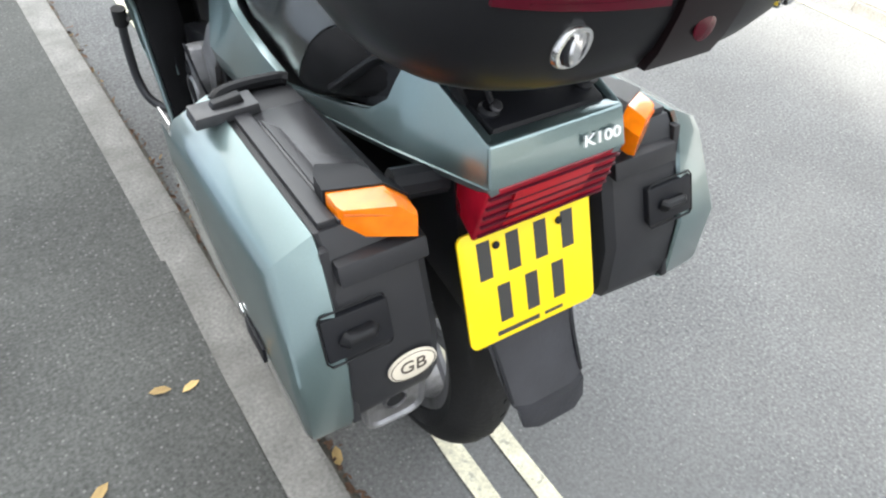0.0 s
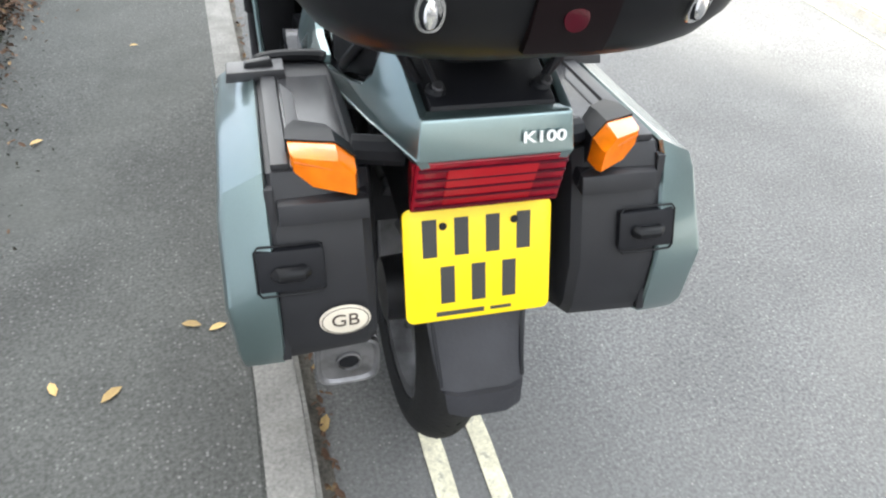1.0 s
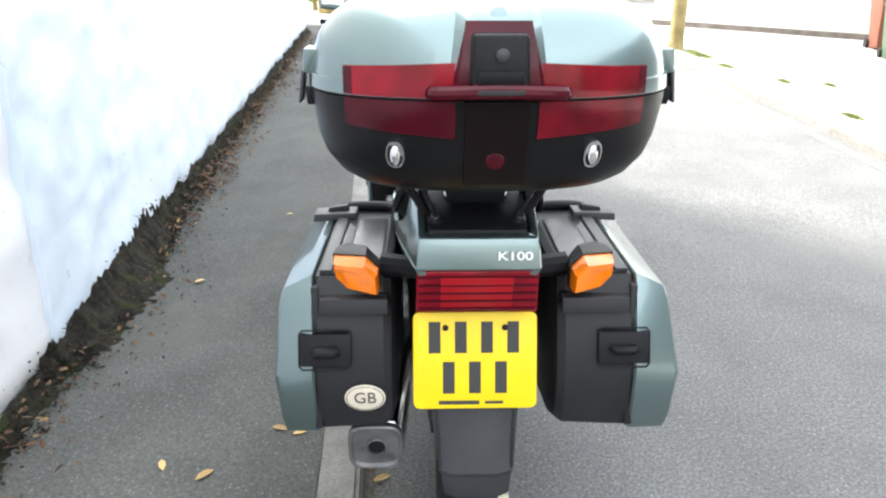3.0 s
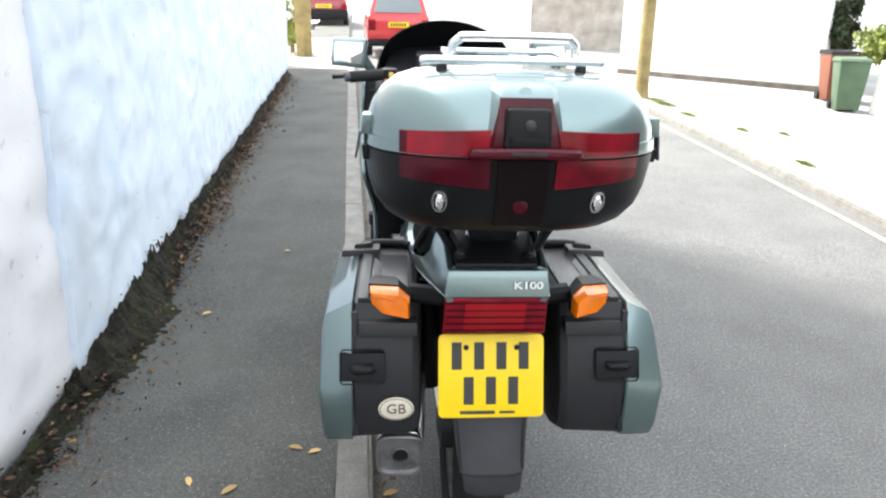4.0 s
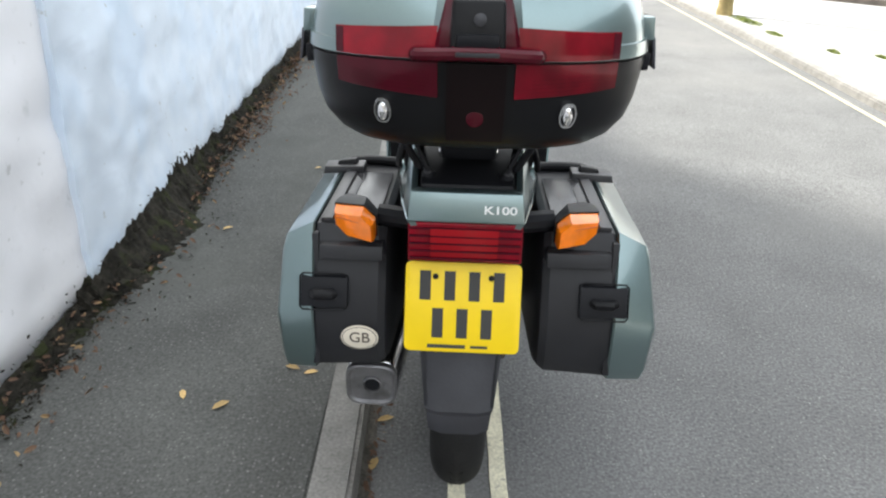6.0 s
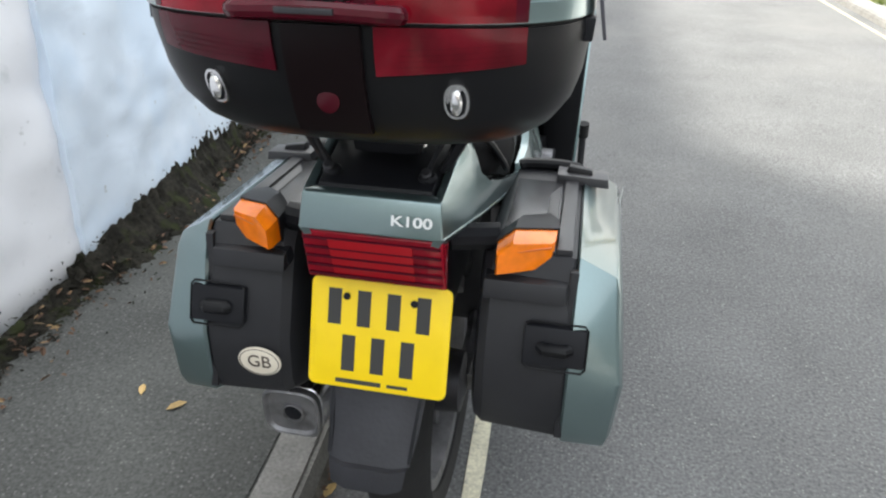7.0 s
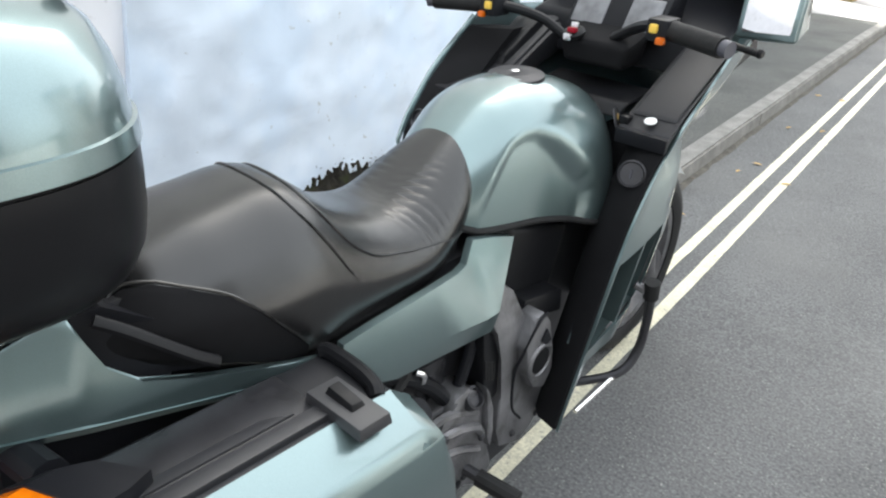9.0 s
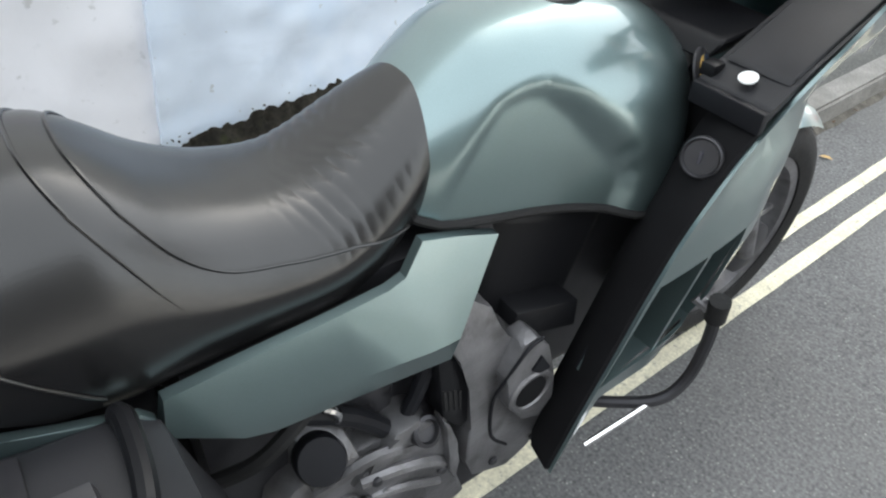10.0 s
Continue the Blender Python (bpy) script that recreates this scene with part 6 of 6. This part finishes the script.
    part("carry_handle", tube([(s * 0.17, 0.055, topz(0.05) - 0.002), (s * 0.185, 0.060, topz(0.06) + 0.002), (s * 0.24, 0.058, topz(0.06) + 0.005), (s * 0.28, 0.052, topz(0.05) + 0.003), (s * 0.295, 0.045, topz(0.05) - 0.004)], 0.012, 10, smooth=5), BLACK_GLOSS, p, "black carrying handle")
    # badge and name strip on the lid's side
    side_x = 0.3855 if s > 0 else 0.374
    part("name_strip", block(min(s * (side_x - 0.006), s * side_x), max(s * (side_x - 0.006), s * side_x), -0.300, -0.228, 0.600, 0.632, 0.002), BLACK, L, "small black name strip")
    part("lid_badge", disc((s * (side_x - 0.004), -0.212, 0.628), (s, 0, 0), 0.011, 0.005, 18), CHROME, L, "small round badge")
    if sticker:
        zc = 0.640
        yc = rear(zc, 0.0025)
        st = part("country_sticker", loft([[(-0.205 + 0.038 * f * math.cos(a), rear(zc + 0.027 * f * math.sin(a), o) + 0.001, zc + 0.027 * f * math.sin(a)) for a in (2 * math.pi * k / 28 for k in range(28))] for f, o in ((1.0, -0.001), (1.0, 0.0024), (0.95, 0.003))]), STICKER, p, "cream oval country sticker")
        part("sticker_ring", loft([[(-0.205 + 0.038 * f * math.cos(a), rear(zc + 0.027 * f * math.sin(a), o) + 0.001, zc + 0.027 * f * math.sin(a)) for a in (2 * math.pi * k / 28 for k in range(28))] for f, o in ((0.93, 0.0031), (0.93, 0.0036), (0.89, 0.0036), (0.89, 0.0031))], caps=False), INK_BROWN, st)
        tilt = math.degrees(math.atan2(rear(0.665) - rear(0.615), 0.05))
        words("GB", 0.033, pose(-0.205, rear(zc, 0.0034) + 0.001, zc, 90 - tilt), "sticker_letters", INK_BROWN, st)
    return p


pannier(1, False)
pannier(-1, True)

# indicators
for s in (1, -1):
    def ind(g):
        return [(0.176 - g, 0.836 - g), (0.261 + g, 0.827 - g), (0.261 + g, 0.874 + g), (0.200, 0.888 + g), (0.177 - g, 0.872 + g)]
    def slab(y, g, shrink_to=1.0, drop=0.0):
        return [(s * (0.216 + (x - 0.216) * shrink_to), y + 0.58 * (x - 0.177), 0.858 + (z - 0.858) * shrink_to - drop) for x, z in ind(g)]
    h = part("indicator", loft([slab(-0.352, 0.004), slab(-0.315, 0.002, 0.96), slab(-0.285, 0.0, 0.7)]), BLACK, bike, "black indicator pod with an orange lens", sharp=20)
    lens = loft([slab(-0.350, 0.001), slab(-0.382, 0.0, 0.985), slab(-0.390, 0.0, 0.90)])
    part("indicator_lens", lens, ORANGE, h, "orange indicator lens", sharp=20)
    part("lens_line", tube([(s * 0.183, -0.3855, 0.871), (s * 0.256, -0.343, 0.866)], 0.0016, 6), ORANGE_RIB, h)
    part("indicator_stalk", tube([(s * 0.10, -0.32, 0.855), (s * 0.175, -0.31, 0.86)], 0.022, 10), BLACK, h)
    part("indicator_bracket", block8([(s * 0.155, -0.375, 0.800), (s * 0.262, -0.33, 0.806), (s * 0.262, -0.25, 0.81), (s * 0.155, -0.25, 0.805), (s * 0.16, -0.37, 0.824), (s * 0.255, -0.325, 0.828), (s * 0.255, -0.25, 0.83), (s * 0.16, -0.25, 0.828)], 0.006), BLACK, h)

# ---- top case ----
CASE = [(1.05, 0.17, -0.462, -0.18), (1.056, 0.196, -0.482, -0.168), (1.066, 0.219, -0.503, -0.156), (1.085, 0.238, -0.524, -0.146), (1.12, 0.257, -0.543, -0.137), (1.16, 0.267, -0.554, -0.132), (1.2, 0.272, -0.56, -0.13), (1.215, 0.274, -0.561, -0.13), (1.245, 0.272, -0.56, -0.13), (1.275, 0.268, -0.555, -0.132), (1.305, 0.257, -0.545, -0.138), (1.33, 0.238, -0.529, -0.148), (1.347, 0.213, -0.507, -0.165), (1.358, 0.178, -0.47, -0.19), (1.363, 0.118, -0.41, -0.21), (1.364, 0.056, -0.35, -0.27)]


def case_at(z):
    zs = [c[0] for c in CASE]
    return [float(np.interp(z, zs, [c[k] for c in CASE])) for k in (1, 2, 3)]


def case_ring(z, grow=0.0, n=72):
    w, ya, yb = case_at(z)
    yc, h = (ya + yb) / 2, (yb - ya) / 2
    return [((w + grow) * sup(math.cos(a), 2.9), yc + (h + grow) * sup(math.sin(a), 2.7), z) for a in (2 * math.pi * k / n for k in range(n))]


def case_rear(x, z, o=0.0):
    w, ya, yb = case_at(z)
    yc, h = (ya + yb) / 2, (yb - ya) / 2
    f = max(0.0, 1 - (min(abs(x), w * 0.9995) / w) ** 2.9) ** (1 / 2.7)
    return yc - (h + o) * f - o * 0.0


def case_side(y, z, s, o=0.0):
    w, ya, yb = case_at(z)
    yc, h = (ya + yb) / 2, (yb - ya) / 2
    f = max(0.0, 1 - (min(abs(y - yc), h * 0.9995) / h) ** 2.7) ** (1 / 2.9)
    return s * ((w + o) * f)


def on_case(x0, x1, z0, z1, o, nx=10, nz=6, cut=None, flare=0.0, lo=None, hi=None):
    """A skin lying o outside the case's rear face, with a rim."""
    def row(z, oo, extra=0.0):
        out = []
        for k in range(nx + 1):
            f = k / nx
            a, b = (x0, x1) if cut is None else cut(z)
            a, b = a - extra, b + extra
            x = a + (b - a) * f
            zz = z
            if lo is not None:
                g = (z - z0) / (z1 - z0)
                zz = lo(x) + (hi(x) - lo(x)) * g
            out.append((x, case_rear(x, zz, oo), zz))
        return out
    zs = [z0 + (z1 - z0) * k / nz for k in range(nz + 1)]
    front = [row(z, o) for z in zs]
    rings = []
    for z in zs:
        rings.append(row(z, o) + row(z, -0.004, flare)[::-1])
    return loft(rings)


SEAM = 1.230
zs_low = [1.056, 1.060, 1.066, 1.075, 1.085, 1.10, 1.12, 1.14, 1.16, 1.18, 1.20, 1.215, SEAM - 0.003]
zs_up = [SEAM + 0.002, 1.236, 1.252, 1.253, 1.26, 1.275, 1.29, 1.305, 1.318, 1.33, 1.339, 1.347, 1.353, 1.357, 1.361, 1.363, 1.364]
case = part("top_case", loft([case_ring(z) for z in zs_low]), BLACK_GLOSS, bike, "black top case with a teal lid", sharp=30)
lid = part("case_lid", loft([case_ring(z, 0.0035 if z < 1.2525 else 0.0) for z in zs_up]), PAINT, case, "rounded teal painted lid", sharp=50)
for v in case.data.vertices:
    if v.co.z < 1.15:
        v.co.z = 1.15 - (1.15 - v.co.z) * 0.79
part("case_seal", loft([case_ring(SEAM - 0.004, -0.003), case_ring(SEAM + 0.003, -0.003)]), RUBBER, case)
for s in (1, -1):
    xa, xb = (0.056, 0.208) if s > 0 else (-0.208, -0.056)
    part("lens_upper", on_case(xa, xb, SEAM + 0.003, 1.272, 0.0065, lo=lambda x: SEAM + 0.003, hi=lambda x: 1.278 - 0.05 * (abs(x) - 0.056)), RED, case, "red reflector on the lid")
    # left reflector takes the darker red: its dimmer light is put into colour
    part("lens_lower", on_case(xa, xb, 1.180, SEAM - 0.002, 0.004, lo=lambda x: 1.176 + 0.09 * (abs(x) - 0.056), hi=lambda x: SEAM - 0.002), RED_DARK if s < 0 else RED_LOW, case, "red reflector below the seam, dimmed in its colour")
    for k in range(4):
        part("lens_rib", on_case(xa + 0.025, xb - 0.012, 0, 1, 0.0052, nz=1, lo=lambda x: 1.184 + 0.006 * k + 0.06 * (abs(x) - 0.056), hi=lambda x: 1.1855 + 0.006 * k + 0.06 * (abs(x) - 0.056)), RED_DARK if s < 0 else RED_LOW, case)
    part("lens_end", on_case(*sorted((s * 0.196, s * 0.2085)), SEAM + 0.003, 1.27, 0.0072, lo=lambda x: SEAM + 0.004, hi=lambda x: 1.2765 - 0.05 * (abs(x) - 0.056)), RED_DARK, case)
    # chrome catches
    cx, cz = s * 0.139, 1.150
    cy = case_rear(cx, cz)
    ring_ = [[(cx + r * 0.0142 * sup(math.cos(a), 2.6), case_rear(cx + r * 0.0142 * sup(math.cos(a), 2.6), cz + r * 0.022 * math.sin(a)) - o, cz + r * 0.022 * math.sin(a)) for a in (2 * math.pi * k / 24 for k in range(24))] for r, o in ((1.0, -0.002), (1.0, 0.003), (0.93, 0.006), (0.78, 0.006), (0.72, 0.003))]
    ch = part("chrome_catch", loft(ring_), CHROME, case, "oval chrome catch")
    part("catch_gap", loft([[(cx + r * 0.0100 * sup(math.cos(a), 2.6), case_rear(cx, cz) - o, cz + r * 0.0165 * math.sin(a)) for a in (2 * math.pi * k / 20 for k in range(20))] for r, o in ((1.0, 0.0), (1.0, 0.0045), (0.9, 0.005))]), BLACK, ch)
    part("catch_button", loft([[(cx + r * 0.0066 * sup(math.cos(a), 2.6), case_rear(cx, cz) - o, cz - 0.001 + r * 0.0135 * math.sin(a)) for a in (2 * math.pi * k / 20 for k in range(20))] for r, o in ((1.0, 0.0), (1.0, 0.0075), (0.7, 0.0095))]), CHROME, ch)
    # side clips
    y0 = -0.405
    sx = case_side(y0, 1.25, s)
    cl = part("side_clip", block8([(sx - s * 0.006, y0 - 0.026, 1.248), (sx + s * 0.010, y0 - 0.026, 1.248), (sx + s * 0.010, y0 + 0.026, 1.248), (sx - s * 0.006, y0 + 0.026, 1.248), (sx - s * 0.012, y0 - 0.025, 1.284), (sx + s * 0.006, y0 - 0.025, 1.284), (sx + s * 0.006, y0 + 0.025, 1.284), (sx - s * 0.012, y0 + 0.025, 1.284)], 0.003), PAINT, case, "teal clip housing")
    part("clip_tongue", block8([(sx + s * 0.018, y0 - 0.012, 1.201), (sx + s * 0.022, y0 - 0.012, 1.201), (sx + s * 0.022, y0 + 0.026, 1.201), (sx + s * 0.018, y0 + 0.026, 1.201), (sx + s * 0.008, y0 - 0.018, 1.252), (sx + s * 0.013, y0 - 0.018, 1.252), (sx + s * 0.013, y0 + 0.020, 1.252), (sx + s * 0.008, y0 + 0.020, 1.252)], 0.0015), GREY_PLASTIC, cl, "grey sprung tongue")
    part("clip_base", block8([(sx - s * 0.01, y0 - 0.028, 1.201), (sx + s * 0.006, y0 - 0.028, 1.201), (sx + s * 0.006, y0 + 0.0, 1.201), (sx - s * 0.01, y0 + 0.0, 1.201), (sx - s * 0.01, y0 - 0.028, 1.228), (sx + s * 0.008, y0 - 0.028, 1.228), (sx + s * 0.008, y0 + 0.0, 1.228), (sx - s * 0.01, y0 + 0.0, 1.228)], 0.003), BLACK, cl)
# spine, lock housing, pull bar
part("lid_spine", on_case(-0.05, 0.05, 1.26, 1.352, 0.013, nz=8, cut=lambda z: (-0.044 - 0.12 * max(0, 1.33 - z), 0.044 + 0.12 * max(0, 1.33 - z)), flare=0.016), PAINT, case, "raised teal spine on the lid")
part("spine_top", block8([(-0.047, -0.49, 1.340), (0.047, -0.49, 1.340), (0.047, -0.15, 1.350), (-0.047, -0.15, 1.350), (-0.043, -0.47, 1.362), (0.043, -0.47, 1.362), (0.043, -0.15, 1.370), (-0.043, -0.15, 1.370)], 0.004), PAINT, case)
part("spine_badge", disc((0, case_rear(0, 1.335, 0.009), 1.336), (0, -0.85, 0.5), 0.011, 0.003, 18), PAINT, case, "small round teal badge")
part("lock_surround", on_case(-0.06, 0.06, 1.234, 1.330, 0.0155, nz=8, cut=lambda z: (-0.042 - 0.16 * max(0, 1.33 - z), 0.042 + 0.16 * max(0, 1.33 - z)), flare=0.012), RED_DARK, case, "dark red moulding round the lock")
lock = part("lock_housing", block8([(-0.039, -0.592, 1.252), (0.039, -0.592, 1.252), (0.039, -0.545, 1.252), (-0.039, -0.545, 1.252), (-0.036, -0.578, 1.316), (0.036, -0.578, 1.316), (0.036, -0.535, 1.316), (-0.036, -0.535, 1.316)], 0.006, 3), BLACK_GLOSS, case, "black lock housing")
part("keyhole", disc((0.002, -0.584, 1.290), (0, -1, 0.2), 0.009, 0.004, 16), DARK_METAL, lock)
part("lock_grip", block(-0.03, 0.03, -0.597, -0.58, 1.254, 1.272, 0.005), BLACK, lock)
pull = part("pull_bar", tube([(-0.088, -0.572, 1.241), (-0.075, -0.588, 1.243), (0.0, -0.594, 1.246), (0.075, -0.588, 1.243), (0.088, -0.572, 1.241)], 0.0098, 10, smooth=5), RED_DARK, case, "dark red pull bar")
part("grey_bar", block(-0.030, 0.030, -0.6055, -0.601, 1.243, 1.249, 0.001), DARK_METAL, pull)
sm = part("centre_panel", on_case(-0.043, 0.043, 1.105, SEAM - 0.002, 0.007), SMOKE, case, "smoked dark red centre panel")
part("reflector", disc((0.0, case_rear(0, 1.145, 0.006), 1.145), (0, -1, 0), 0.013, 0.004, 20), RED_DARK, sm)
# chrome carrier on the lid
rack = part("carrier", tube([(-0.168, -0.395, 1.378), (-0.16, -0.40, 1.380), (0.0, -0.405, 1.382), (0.155, -0.40, 1.380), (0.163, -0.395, 1.378)], 0.0075, 10), CHROME, case, "chrome luggage carrier")
part("carrier_bar", tube([(-0.12, -0.20, 1.388), (0.12, -0.20, 1.388)], 0.006, 8), CHROME, rack)
for x in (-0.115, 0.115):
    part("carrier_bar", tube([(x, -0.40, 1.381), (x, -0.19, 1.388)], 0.006, 8), CHROME, rack)
part("carrier_hoop", tube([(-0.113, -0.385, 1.380), (-0.112, -0.39, 1.404), (-0.100, -0.394, 1.417), (-0.08, -0.395, 1.421), (0.08, -0.395, 1.421), (0.100, -0.394, 1.417), (0.112, -0.39, 1.404), (0.113, -0.385, 1.380)], 0.0085, 10, smooth=4), CHROME, rack)
for x in (-0.13, 0.13):
    for y in (-0.375, -0.17):
        part("carrier_foot", disc((x, y, 1.348), (0, 0, 1), 0.011, 0.028, 12), DARK_METAL, rack)

def lower_front(ob):
    """The top case leans: its front sits lower than its rear."""
    for v in ob.data.vertices:
        v.co.z -= 0.07 * (v.co.y + 0.55)
        v.co.x += 0.007
    for c in ob.children:
        lower_front(c)


lower_front(case)

# ---- kerb stones, last of the large pieces ----
def kerb_row(name, x, y0, y1, width, height, swing, label, face=1):
    k = thing(name, label, "kerb", kind="structure")
    bm = bmesh.new()
    hexa(bm, [(-width, 0.001, -0.15), (0, 0.001, -0.15), (0, 0.914, -0.15), (-width, 0.914, -0.15), (-width, 0.001, height), (-0.012, 0.001, height), (-0.012, 0.914, height), (-width, 0.914, height)])
    bmesh.ops.bevel(bm, geom=[e for e in bm.edges if min(v.co.z for v in e.verts) > 0 and abs(e.verts[0].co.y - e.verts[1].co.y) > 0.5 and max(v.co.x for v in e.verts) > -0.05], offset=0.012, segments=2, affect="EDGES")
    if face < 0:
        mirrored(bm)
    me = mesh_of("kerb_stone", bm, KERB)
    y = y0
    while y < y1:
        ob = new("kerb_stone", me)
        ob.parent = k
        a, b = x + bend(y) * swing, x + bend(y + 0.915) * swing
        ob.matrix_basis = pose(a + random.uniform(-0.002, 0.002), y, gz(y) + random.uniform(-0.002, 0.002), math.degrees(math.atan2(gz(y + 0.915) - gz(y), 0.915)), 0, math.degrees(math.atan2(a - b, 0.915)))
        y += 0.915
    return k


kerb_row("kerb_1", KERB_X, -6.6, 13, KERB_W, KERB_H, 1, "grey concrete kerb stones along the pavement")
kerb_row("kerb_2", EDGE_X, -6.6, 18, 0.12, 0.06, 0, "low pale kerb stones along the far side", face=-1)

# the whole street climbs: everything built above is laid on the slope
for ob in list(scene.collection.objects):
    if ob.parent is None and ob.type in {"MESH", "EMPTY", "LIGHT"}:
        ob.matrix_basis = SLOPE @ ob.matrix_basis
